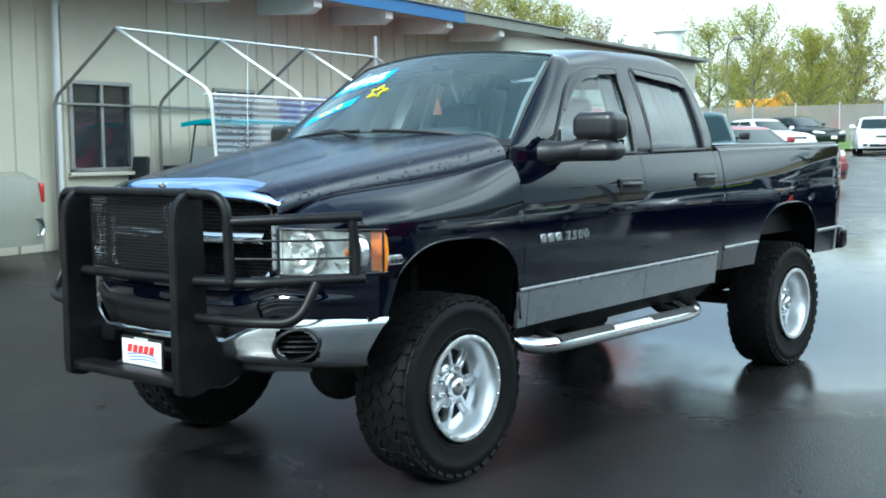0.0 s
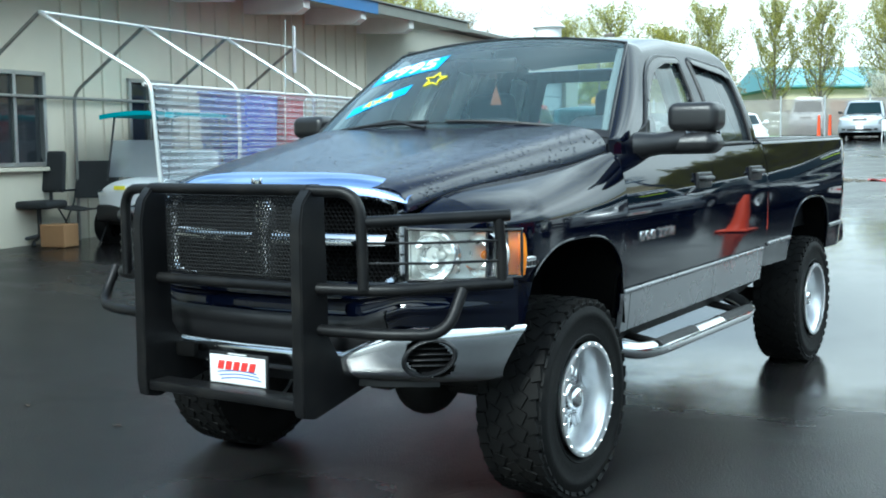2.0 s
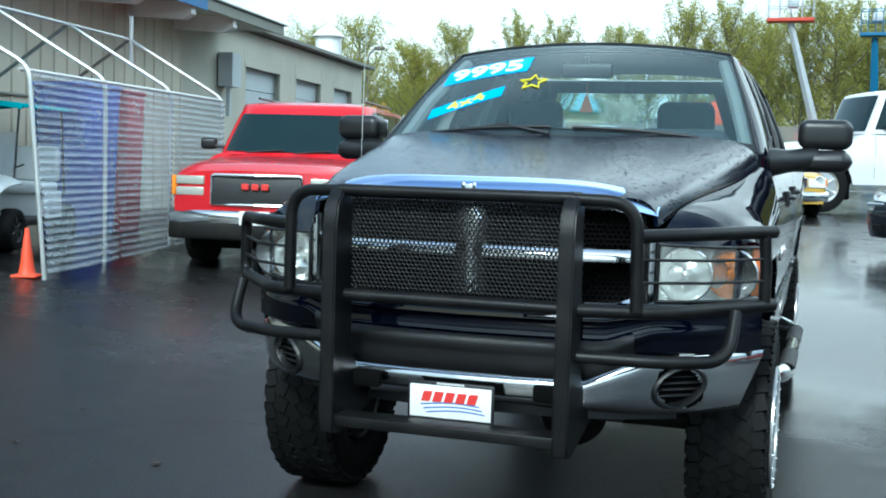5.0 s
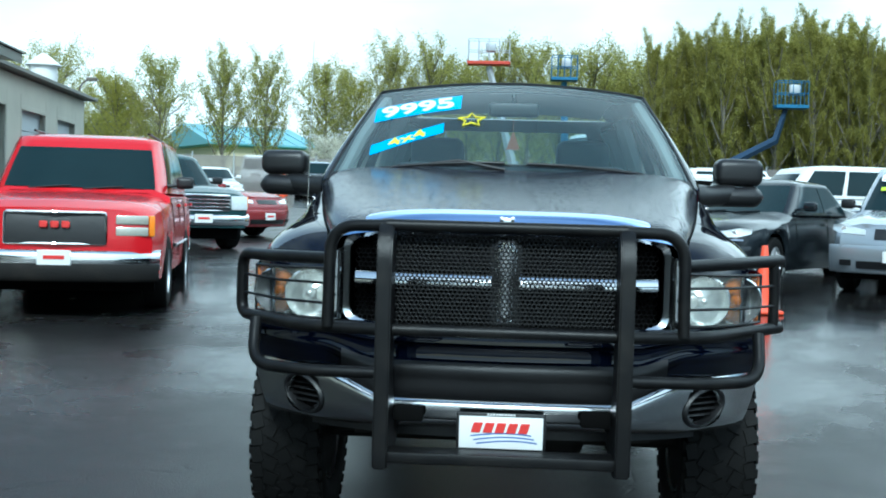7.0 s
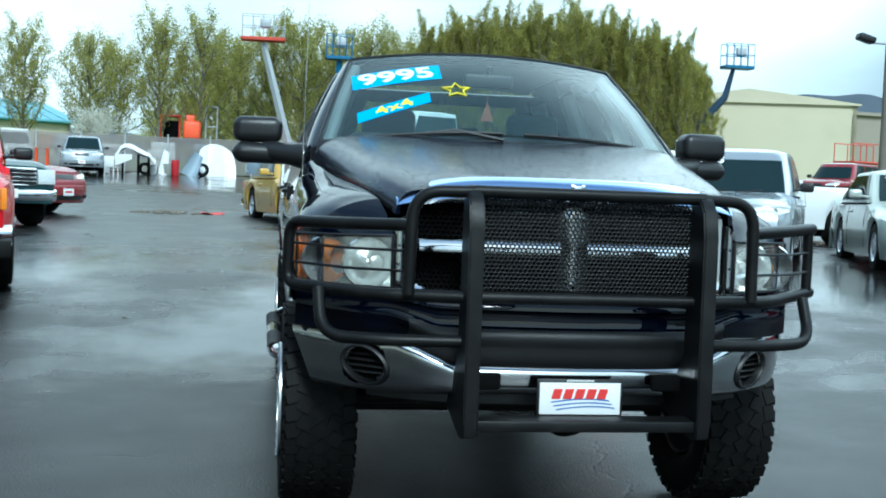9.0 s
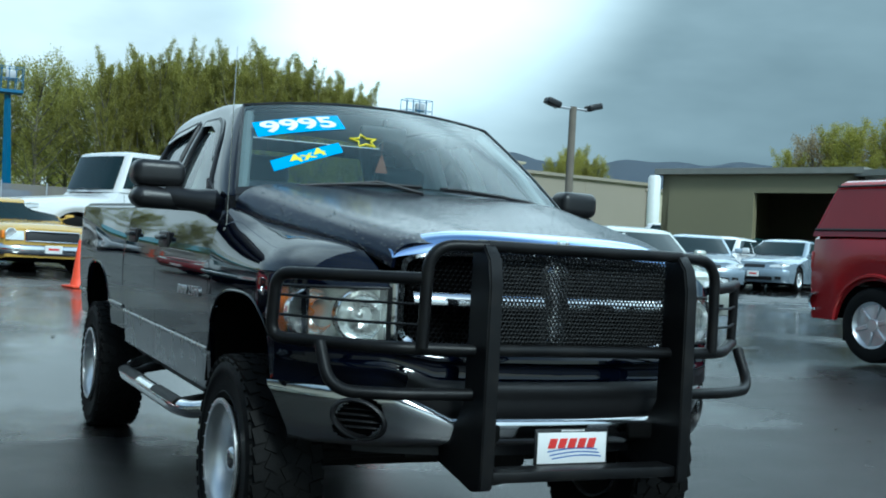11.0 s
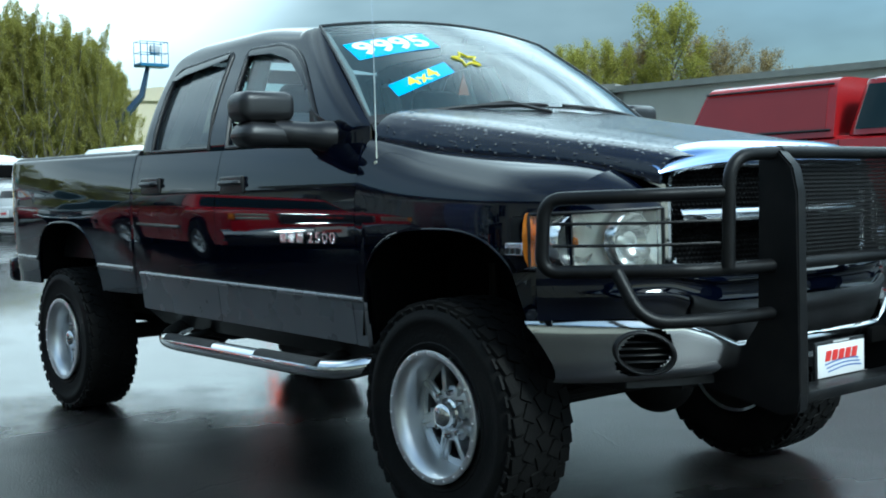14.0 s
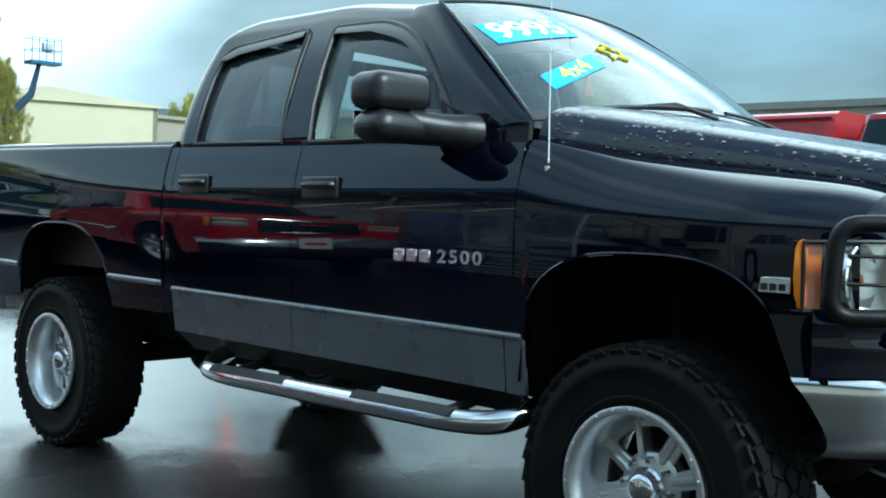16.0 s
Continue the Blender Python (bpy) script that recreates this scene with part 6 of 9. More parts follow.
def vehicle(name, label, m, paint_, L, W, H, wb, fo, nose, hood, belt, cowl, r0, r1, tail, trunk=None, R=0.33, clear=0.22, panes=2, rear_glass=True, bed=None, style="car", group="", category="car", lamp_c=None, chrome=True, light=True, bow=None):
    """A parked vehicle. Local axes as the truck's: front to -y, origin under the front axle.
    fo: front overhang; nose, hood, belt: heights; cowl, r0, r1, tail: where the screen starts, the roof starts, ends, and the rear glass ends."""
    th = empty(name, m, label, category, group)
    bow = bow or (0.10 if chrome else 0.19)
    swell = 0.035 if chrome else 0.095

    def bulge(z):
        """How far the front stands forward at a height."""
        q = min(1.0, max(0.0, (nose - 0.09 - z) / (nose - 0.09 - clear)))
        return swell * math.sin(q**0.8 * math.pi * 0.92)
    y0, y1 = -fo + bow * 0.6, L - fo - 0.04
    tz = trunk if trunk is not None else belt
    hw = W / 2

    def width(y):
        a, b = max(0.0, (y0 + 0.50 - y) / 0.50), max(0.0, (y - (y1 - 0.45)) / 0.45)
        return hw * (1 - 0.10 * a**2.2 - 0.08 * b**2.2)

    def top(y):
        if y < cowl:
            return ease(y, (y0, y0 + 0.10, y0 + 0.35, cowl), (nose - 0.07, nose - 0.015, nose + 0.03, hood))
        if y < tail - 0.05:
            return belt
        return ease(y, (tail - 0.05, tail + 0.1, y1 - 0.1, y1), (belt, tz, tz, tz - 0.05)) if trunk is not None else belt

    def low(y):
        z = clear + 0.06 * max(0.0, (y0 + 0.3 - y) / 0.3) ** 2
        for c in (0.0, wb):
            d = abs(y - c) / (R * 1.20)
            if d < 1:
                z = max(z, R + R * 1.18 * math.sqrt(1 - d * d))
        return z

    def front(x):
        return y0 - bow * (1 - (x / hw) ** 2)
    ys = sorted(set(steps(y0, y1, 46) + steps(-R * 1.22, R * 1.22, 22) + steps(wb - R * 1.22, wb + R * 1.22, 22)))

    def skin(y, v):
        w, t, lo = width(y), top(y), low(y)
        sgn = 1 if v >= 0 else -1
        a = abs(v)
        sh = t - 0.08
        if a > 0.5:
            q = (a - 0.5) / 0.5          # side, from the shoulder down
            z = sh + (lo - sh) * q
            x = w * (0.955 + 0.045 * math.sin(min(1.0, q * 1.35) * math.pi * 0.72) - 0.035 * q**3)
        else:
            q = a / 0.5
            x = w * 0.955 * q
            z = t - 0.08 * max(0.0, (q - 0.66) / 0.34) ** 2.4 + 0.03 * (1 - q * q) * (1 if y < cowl else 0)
            if y < cowl and chrome is False:
                z += 0.016 * math.exp(-((q - 0.55) / 0.12) ** 2)
        k = max(0.0, 1 - (y - y0) / 0.7)
        e = max(0.0, 1 - (y1 - y) / 0.5)
        return (sgn * x, y - bow * (1 - (x / hw) ** 2) * k + 0.05 * (1 - (x / hw) ** 2) * e, z)
    bm = bmesh.new()
    NS = 10
    vs = steps(-1, -0.5, NS)[:-1] + steps(-0.5, 0.5, 24) + steps(0.5, 1, NS)[1:]
    g = sheet(bm, skin, ys, vs)
    for loop, sgn in ((g[0], -1), (g[-1], 1)):     # front and rear ends, slightly bulged
        cols = loop[NS:-NS]
        left, right = list(reversed(loop[:NS])), loop[-NS:]
        grid = [[cols[0]] + left]
        for c in cols[1:-1]:
            col = [c]
            for j in range(NS):
                q = (j + 1) / NS
                z = c.co.z + (left[-1].co.z - c.co.z) * q
                col.append(bm.verts.new((c.co.x, c.co.y + (-bulge(z) if sgn < 0 else 0.035 * math.sin(q * math.pi * 0.9)), z)))
            grid.append(col)
        grid.append([cols[-1]] + right)
        for a, b in zip(grid, grid[1:]):
            for j in range(NS):
                bm.faces.new((a[j], b[j], b[j + 1], a[j + 1]))
    part("body", bm, paint_, th, angle=32)
    # near-black blocks: underbody, and the wheel wells' shade put into the colour
    bm = bmesh.new()
    quickbox(bm, (0, (y0 + y1) / 2, clear + 0.10), (W * 0.80, L * 0.90, 0.16))
    for c in (0.0, wb):
        quickbox(bm, (0, c, R * 1.25), (W * 0.88, R * 2.3, R * 1.5))
    part("underbody", bm, M_DARK, th)

    # cabin: a rounded shell, its glass lying on the same curve
    wb_, wt = hw * 0.935, hw * (0.88 if style == "box" else 0.76 if not chrome else 0.80)
    zb, zt = belt - 0.04, H - 0.075
    bt = y1 - 0.05 if style in ("suv", "van") else tail
    PW = 9.0

    def level(v):
        f = v
        return wb_ + (wt - wb_) * f**1.25, cowl + (r0 - cowl) * f, bt + (r1 - bt) * f, zb + (zt - zb) * f

    def sup(u):
        return (1 - min(1.0, abs(2 * u - 1)) ** PW) ** (1 / PW)

    def on_side(s, u, v, off=0.0):
        w, ya, yb, z = level(v)
        return Vector((s * (w * sup(u) + off), ya + (yb - ya) * u, z))

    def on_front(u, v, off=0.0):
        w, ya, yb, z = level(v)
        x = w * (2 * u - 1)
        h = (yb - ya) / 2
        return Vector((x, ya + h - h * sup(u) - 0.07 * (1 - (2 * u - 1) ** 2) - off, z + off * 0.5))

    def on_back(u, v, off=0.0):
        w, ya, yb, z = level(v)
        h = (yb - ya) / 2
        return Vector((w * (2 * u - 1), yb - h + h * sup(u) + 0.03 * (1 - (2 * u - 1) ** 2) + off, z))

    def shell(k, v):
        th_ = math.tau * k
        c, s_ = math.cos(th_), math.sin(th_)
        if v <= 1:
            w, ya, yb, z = level(v)
            sc = 1.0
        else:
            w, ya, yb, z = level(1)
            sc = 1 - (v - 1)
            z = zt + 0.075 * (1 - sc**3.2)
        x = math.copysign(abs(c) ** (2 / PW), c) * w * sc
        yy = math.copysign(abs(s_) ** (2 / PW), s_)
        h, mid = (yb - ya) / 2, (ya + yb) / 2
        y = mid + yy * h * sc
        y += (-0.07 if yy < 0 else 0.03) * (1 - (x / w) ** 2) * abs(yy) ** 3 * sc
        return (x, y, z)
    bm = bmesh.new()
    sheet(bm, shell, [k / 72 for k in range(72)], steps(0, 1, 8) + [1.015, 1.04, 1.08, 1.15, 1.3, 1.6, 1.85, 0.999 + 1.0], close_u=True)
    part("cabin", bm, paint_, th, angle=50)

    def pane(fn, u0, u1, v0, v1, nm, parent=th):
        b = bmesh.new()
        sheet(b, lambda u, v: fn(u0 + (u1 - u0) * u, v0 + (v1 - v0) * v), steps(0, 1, 12), steps(0, 1, 6))
        return thicken(part(nm, b, M_CARGLASS, th), 0.012)
    pane(lambda u, v: on_front(u, v, 0.008), 0.075, 0.925, 0.06, 0.80 if style == "suv" else 0.92, "windscreen")
    if rear_glass:
        pane(lambda u, v: on_back(u, v, 0.006), 0.10, 0.90, 0.16, 0.92, "rear_window")
    for s in (1, -1):
        cuts = steps(0.07, 0.94, panes)
        for k in range(panes):
            pane(lambda u, v, s=s: on_side(s, u, v, 0.006), cuts[k] + 0.014, cuts[k + 1] - 0.014, 0.10, 0.91, "side_window")
    # bumpers, grille, lamps, plate
    bmp = M_CHROME if chrome else paint_
    for sg, nm in ((-1, "front_bumper"), (1, "rear_bumper")):
        bm = bmesh.new()
        def bumper(u, a, sg=sg):
            x = hw * 0.97 * u
            yy = front(x) if sg < 0 else y1 + 0.05 * (1 - u * u)
            z = clear + (0.19 + 0.10 * math.sin(a) if chrome else 0.17 + 0.17 * math.sin(a))
            out = 0.07 * math.cos(a) if chrome else 0.022 * math.sqrt(max(0.0, math.cos(a))) + (bulge(z) if sg < 0 else 0.0)
            return (x, yy + sg * (out + 0.01) - sg * 0.10 * abs(u)**6, z)
        sheet(bm, bumper, steps(-1, 1, 28), steps(-math.pi / 2 - 0.4, math.pi / 2 + 0.4, 12) if chrome else steps(-math.pi / 2, math.pi / 2, 14))
        thicken(part(nm, bm, bmp, th), 0.02)
    lo_, hi_ = clear + 0.34, nose - 0.085
    gz_, gh = (lo_ + hi_) / 2, hi_ - lo_
    low_car = not chrome and H < 1.6
    if not chrome:
        gz_, gh = (hi_ - 0.055, 0.085) if low_car else (hi_ - 0.075, 0.13)

    def patch(xa, xb, za, zb2, off, nm, material, depth=0.03, label_="", slant=0.0):
        b = bmesh.new()
        def f(u, v):
            x = xa + (xb - xa) * u
            z = za + slant * (1 - u) ** 1.5 + (zb2 - za - slant * (1 - u) ** 1.5) * v
            return (x, front(x) - bulge(z) - off, z)
        sheet(b, f, steps(0, 1, 10), steps(0, 1, 6))
        return thicken(part(nm, b, material, th, label_), depth)
    gw = W * (0.155 if not chrome else 0.235 if style == "suv" else 0.26)
    gr = patch(-gw, gw, gz_ - gh / 2, gz_ + gh / 2, 0.022 if chrome else 0.008, "grille", M_BLACK, 0.03 if chrome else 0.012)
    if chrome:
        bm = bmesh.new()
        yf = front(gw * 0.6) - 0.045
        tube(bm, rounded([(-gw, yf + 0.02, gz_ - gh / 2), (0, yf - 0.03, gz_ - gh / 2), (gw, yf + 0.02, gz_ - gh / 2), (gw, yf + 0.02, gz_ + gh / 2), (0, yf - 0.03, gz_ + gh / 2), (-gw, yf + 0.02, gz_ + gh / 2), (-gw, yf + 0.02, gz_ - gh / 2)], 0.03, 3), 0.014, 8)
        part("grille_frame", bm, M_CHROME, gr)
    else:
        patch(-W * 0.27, W * 0.27, clear + 0.06, clear + 0.15, 0.040, "air_intake", M_BLACK, 0.02)
        for s in (1, -1):
            patch(s * hw * 0.62, s * hw * 0.78, clear + 0.09, clear + 0.16, 0.040, "fog_light", M_BLACK, 0.02)
    for s in (1, -1) if light else ():
        xa, xb = s * hw * (0.56 if chrome else 0.46), s * hw * 0.885
        if chrome:
            patch(xa, xb, gz_ - gh * 0.42, gz_ + gh * 0.46, 0.024, "headlight", lamp_c or M_LAMP, 0.03)
        else:          # swept-back lens: low and pointed inside, deep outside
            def lens(u, v, s=s):
                x = hw * (0.44 + 0.50 * u)
                zm = hi_ - 0.055 + 0.055 * u
                half = (0.030 + 0.035 * u) * (1 - 0.55 * max(0.0, u - 0.75) / 0.25)
                z = zm + half * (2 * v - 1)
                return (s * x, front(x) - bulge(z) - 0.012 + 0.20 * max(0.0, u - 0.55) ** 2 / 0.45, z)
            bm = bmesh.new()
            sheet(bm, lens, steps(0, 1, 16), steps(0, 1, 6))
            hl = thicken(part("headlight", bm, lamp_c or M_LAMP, th), 0.016)
            bm = bmesh.new()
            lx, ly, lz = lens(0.62, 0.5)
            revolve(bm, [(0.001, 0.0), (0.030, -0.004), (0.036, 0.006)], 16, "y", (lx, ly - 0.006, lz))
            part("lamp_eye", bm, M_REFLECT, hl)
        if chrome:
            bm = bmesh.new()
            box(bm, (s * hw * 0.91, y0 + 0.05, gz_ + 0.01), (0.05, 0.12, gh * 0.8), 0.02, 2)
            part("indicator", bm, M_AMBER, th)
    for s in (1, -1):
        bm = bmesh.new()
        box(bm, (s * hw * 0.83, y1 + 0.0, (tz + clear) / 2 + 0.16), (0.18, 0.07, 0.22), 0.03, 2)
        part("tail_light", bm, M_REDLENS, th)
        bm = bmesh.new()
        box(bm, (s * (hw + 0.09), cowl + 0.36, belt + 0.08), (0.19, 0.09, 0.13), 0.04, 4)
        tube(bm, [(s * hw * 0.90, cowl + 0.33, belt + 0.04), (s * (hw + 0.06), cowl + 0.36, belt + 0.06)], 0.022, 6)
        part("door_mirror", bm, M_BLACK if style != "car" else paint_, th)
    yp = front(0) - (0.088 if chrome else bulge(clear + 0.21) + 0.045)
    bm = bmesh.new()
    box(bm, (0, yp, clear + 0.21), (0.305, 0.012, 0.14), 0.005, 1)
    pl = part("number_plate", bm, M_WHITE, th)
    bm = bmesh.new()
    quickbox(bm, (0, yp - 0.0085, clear + 0.215), (0.19, 0.004, 0.035))
    part("plate_print", bm, M_RED, pl)
    # door seams, handles and sills
    for s in (1, -1):
        for y in steps(cowl + 0.15, tail if style != "suv" else y1 - 0.7, panes):
            if abs(y - wb) < R * 1.2 or abs(y) < R * 1.2:
                continue
            bm = bmesh.new()
            tube(bm, [(s * (hw * 0.958), y, belt - 0.09), (s * hw * 0.997, y, belt - 0.32), (s * hw * 0.98, y, clear + 0.12)], 0.004, 4)
            part("door_seam", bm, M_DARK, th)
        for y in steps(cowl + 0.15, tail, panes)[1:]:
            bm = bmesh.new()
            box(bm, (s * hw * 0.985, y - 0.16, belt - 0.17), (0.03, 0.16, 0.035), 0.012, 2)
            part("door_handle", bm, paint_, th)
    # wipers
    for x0, x1 in ((0.05, 0.55), (-0.62, -0.1)):
        bm = bmesh.new()
        a, b = on_front(0.5 + x0 * 0.45, 0.03, 0.02), on_front(0.5 + x1 * 0.45, 0.09, 0.02)
        tube(bm, [a, b], 0.008, 5)
        part("wiper", bm, M_BLACK, th)
    # wheels
    w = small_wheel(R, 0.22 if R < 0.36 else 0.26)
    w.parent = th
    first = True
    for s in (1, -1):
        for y in (0.0, wb):
            mm = pose(s * (hw - 0.13), y, R, 13 * y, 0, 0 if s > 0 else 180)
            if first:
                w.matrix_basis, first = mm, False
            else:
                c = copy_thing(w, mm)
                c.parent = th
    if bed:
        a, b = bed
        bm = bmesh.new()
        quickbox(bm, (0, (a + b) / 2, belt + 0.004), (W * 0.80, b - a, 0.008))
        part("bed", bm, M_DARK, th)
    return th


GRP = "vehicles on the lot"
suv = vehicle("suv", "bright red full-size SUV with chrome grille frame", on_ground(-4.48, 6.45, 13), P_RED, 4.95, 1.95, 1.83, 2.83, 0.95, 1.05, 1.15, 1.21, 0.42, 0.98, 3.60, 3.95, R=0.37, clear=0.33, panes=3, style="suv", group=GRP, category="suv", light=False)
M_FROST = mat("frosted_lamp", (0.50, 0.50, 0.43), 0.2, 0.3, 0.15, 40, coat=0.5, bump=0.2, bscale=50)
for s in (1, -1):      # stacked square lamps and roof rails
    for z in (0.905, 0.795):
        bm = bmesh.new()
        box(bm, (0, 0, 0), (0.30, 0.05, 0.085), 0.012, 2, Matrix.Translation((s * 0.69, -0.955, z)) @ Matrix.Rotation(s * 0.13, 4, "Z"))
        part("headlight", bm, M_FROST, suv)
    bm = bmesh.new()
    box(bm, (0, 0, 0), (0.055, 0.05, 0.20), 0.015, 2, Matrix.Translation((s * 0.868, -0.915, 0.85)) @ Matrix.Rotation(s * 0.4, 4, "Z"))
    part("corner_lamp", bm, M_AMBER, suv)
    bm = bmesh.new()
    tube(bm, [(s * 0.62, 1.3, 1.84), (s * 0.62, 3.4, 1.84)], 0.015, 6)
    part("roof_rail", bm, M_BLACK, suv)
    bm = bmesh.new()
    tube(bm, [(s * 0.985, 0.50, 0.62), (s * 0.985, 2.35, 0.62)], 0.022, 6)
    part("side_moulding", bm, M_CHROME, suv)
for k in range(3):
    bm = bmesh.new()
    box(bm, (-0.10 + 0.10 * k, -1.062, 0.85), (0.075, 0.02, 0.065), 0.01, 1)
    part("grille_badge", bm, M_RED, suv)
bm = bmesh.new()
sheet(bm, lambda u, a: (0.94 * u, -0.965 - 0.10 * (1 - u * u) + 0.1 * abs(u) ** 6 - 0.03 * math.cos(a), 0.40 + 0.085 * math.sin(a)), steps(-1, 1, 20), steps(-1.6, 1.6, 8))
thicken(part("bumper_pad", bm, M_CHASSIS, suv, "black lower bumper"), 0.02)

old_pickup = vehicle("pickup", "dark teal pickup with chrome grille", on_ground(-5.60, 14.1, 36), P_GREEN, 4.6, 1.80, 1.66, 2.9, 0.80, 1.0, 1.06, 1.10, 0.72, 1.42, 2.05, 2.25, R=0.36, clear=0.32, panes=1, bed=(2.2, 3.7), style="truck", group=GRP, category="pickup")
bm = bmesh.new()
for k in range(4):
    box(bm, (0, -0.885, 0.72 + 0.06 * k), (0.90, 0.03, 0.022), 0.006, 1)
part("grille_bars", bm, M_CHROME, old_pickup)
vehicle("sedan", "faded maroon old sedan", on_ground(-5.95, 18.3, 62), P_MAROON, 4.9, 1.86, 1.36, 2.8, 0.95, 0.86, 0.92, 0.96, 0.75, 1.35, 2.5, 3.1, trunk=0.95, R=0.33, chrome=False, group=GRP)
coupe = vehicle("coupe", "gold two-door classic coupe with chrome bumpers", on_ground(-0.08, 17.40, 13.5), P_GOLD, 4.6, 1.80, 1.34, 2.60, 0.90, 0.80, 0.88, 0.93, 0.62, 1.18, 2.15, 3.05, trunk=0.90, R=0.33, clear=0.20, panes=2, group=GRP)
for s in (1, -1):
    bm = bmesh.new()
    revolve(bm, [(0.001, -0.93), (0.07, -0.925), (0.085, -0.93), (0.095, -0.92), (0.095, -0.86)], 24, "y", (s * 0.70, 0, 0.66))
    part("round_headlight", bm, M_REFLECT, coupe, "round headlight in a chrome bezel")
rav = vehicle("small_suv", "silver compact SUV with a windscreen price", on_ground(5.0, 9.85, -28), P_SILVER, 4.2, 1.74, 1.68, 2.49, 0.80, 0.90, 1.00, 1.04, 0.40, 1.06, 2.95, 3.30, R=0.34, clear=0.26, panes=3, style="suv", chrome=False, group=GRP, category="suv")
blk = vehicle("sedan", "black four-door sedan with a windscreen price", on_ground(2.72, 10.85, -33), P_BLACK, 4.78, 1.77, 1.46, 2.70, 0.95, 0.80, 0.93, 0.98, 0.55, 1.25, 2.55, 3.25, trunk=1.05, R=0.32, clear=0.19, panes=2, chrome=False, group=GRP)
bm = bmesh.new()
tube(bm, [(x, -0.95 + 0.06 - 0.10 * (1 - (x / 0.885) ** 2) - 0.05, 0.60) for x in steps(-0.80, 0.80, 16)], 0.022, 6)
part("chrome_strip", bm, M_CHROME, blk)
maz = vehicle("sedan", "pale sage four-door sedan with a windscreen price", on_ground(7.85, 9.45, -18), P_PALE, 4.70, 1.78, 1.44, 2.68, 0.93, 0.74, 0.90, 0.96, 0.50, 1.28, 2.55, 3.30, trunk=1.04, R=0.32, clear=0.17, panes=2, chrome=False, group=GRP)
vehicle("sedan", "blue-grey sedan parked at the end of the row", on_ground(15.6, 18.3, -30), P_BLUEGREY, 4.75, 1.80, 1.44, 2.7, 0.93, 0.76, 0.92, 0.97, 0.5, 1.25, 2.55, 3.3, trunk=1.03, R=0.32, chrome=False, group=GRP)
vehicle("suv", "white SUV with roof rack in the second row", on_ground(4.4, 18.0, -80), P_WHITE, 4.8, 1.85, 1.76, 2.8, 0.9, 1.0, 1.08, 1.15, 0.5, 1.0, 3.3, 3.7, R=0.36, clear=0.28, panes=3, style="suv", chrome=False, group=GRP, category="suv")
vehicle("pickup", "white pickup parked broadside", on_ground(6.35, 15.2, -66), P_WHITE, 5.3, 1.85, 1.75, 3.2, 0.9, 1.0, 1.08, 1.14, 0.6, 1.05, 1.95, 2.15, R=0.36, clear=0.32, panes=1, bed=(2.2, 4.3), style="truck", group=GRP, category="pickup")
red_pickup = vehicle("pickup", "deep red pickup with a matching canopy", on_ground(8.25, 1.0, 4), P_DKRED, 5.40, 2.0, 1.98, 3.5, 0.95, 1.16, 1.26, 1.38, 0.55, 1.15, 2.32, 2.50, R=0.40, clear=0.42, panes=2, bed=(2.6, 4.4), style="truck", group=GRP, category="pickup")
bm = bmesh.new()


def canopy(u, k):
    """A shell over the bed: u along it, k round its section."""
    a = math.pi * k
    c, sn = math.cos(a), math.sin(a)
    rise = sn**0.20
    x = math.copysign(abs(c) ** 0.17, c) * (0.950 - 0.125 * rise)
    z = 1.33 + 0.64 * rise
    y = 2.56 + (1.84 - 0.27 * max(0.0, (z - 1.33) / 0.64)) * u
    return (x, y, z)


g = sheet(bm, canopy, steps(0, 1, 14), [0.5 - 0.5 * math.cos(math.pi * q) for q in steps(0, 1, 40)])
bm.faces.new(g[0]), bm.faces.new(g[-1])
part("canopy", bm, P_DKRED, red_pickup, "red fibreglass canopy")
M_REDPANEL = mat("matt_red_panel", (0.26, 0.022, 0.026), 0.35, 0, 0.1, 3)
for s in (1, -1):
    bm = bmesh.new()
    sheet(bm, lambda u, v: (s * (0.938 - 0.086 * v), 2.66 + (1.66 - 0.18 * v) * u, 1.42 + 0.43 * v), steps(0, 1, 6), steps(0, 1, 4))
    thicken(part("canopy_panel", bm, M_REDPANEL, red_pickup), 0.012)
    for za, zb, x in ((1.405, 1.405, 0.944), (1.885, 1.885, 0.848)):
        bm = bmesh.new()
        tube(bm, [(s * x, 2.60, za), (s * x, 4.36 if za < 1.5 else 4.16, zb)], 0.014, 6)
        part("canopy_seal", bm, M_BLACK, red_pickup)
    bm = bmesh.new()
    tube(bm, [(s * (0.985), 3.5 + 0.52 * math.cos(a), 0.40 + 0.52 * math.sin(a)) for a in steps(0.05, math.pi - 0.05, 20)], 0.025, 6)
    part("wheel_lip", bm, P_DKRED, red_pickup)
tail_sedan = vehicle("sedan", "tan sedan parked along the wall", on_ground(-7.05, -1.6, 8), P_TAN, 4.9, 1.85, 1.42, 2.75, 0.98, 0.80, 0.90, 0.96, 0.6, 1.25, 2.5, 3.2, trunk=0.98, R=0.32, group=GRP)

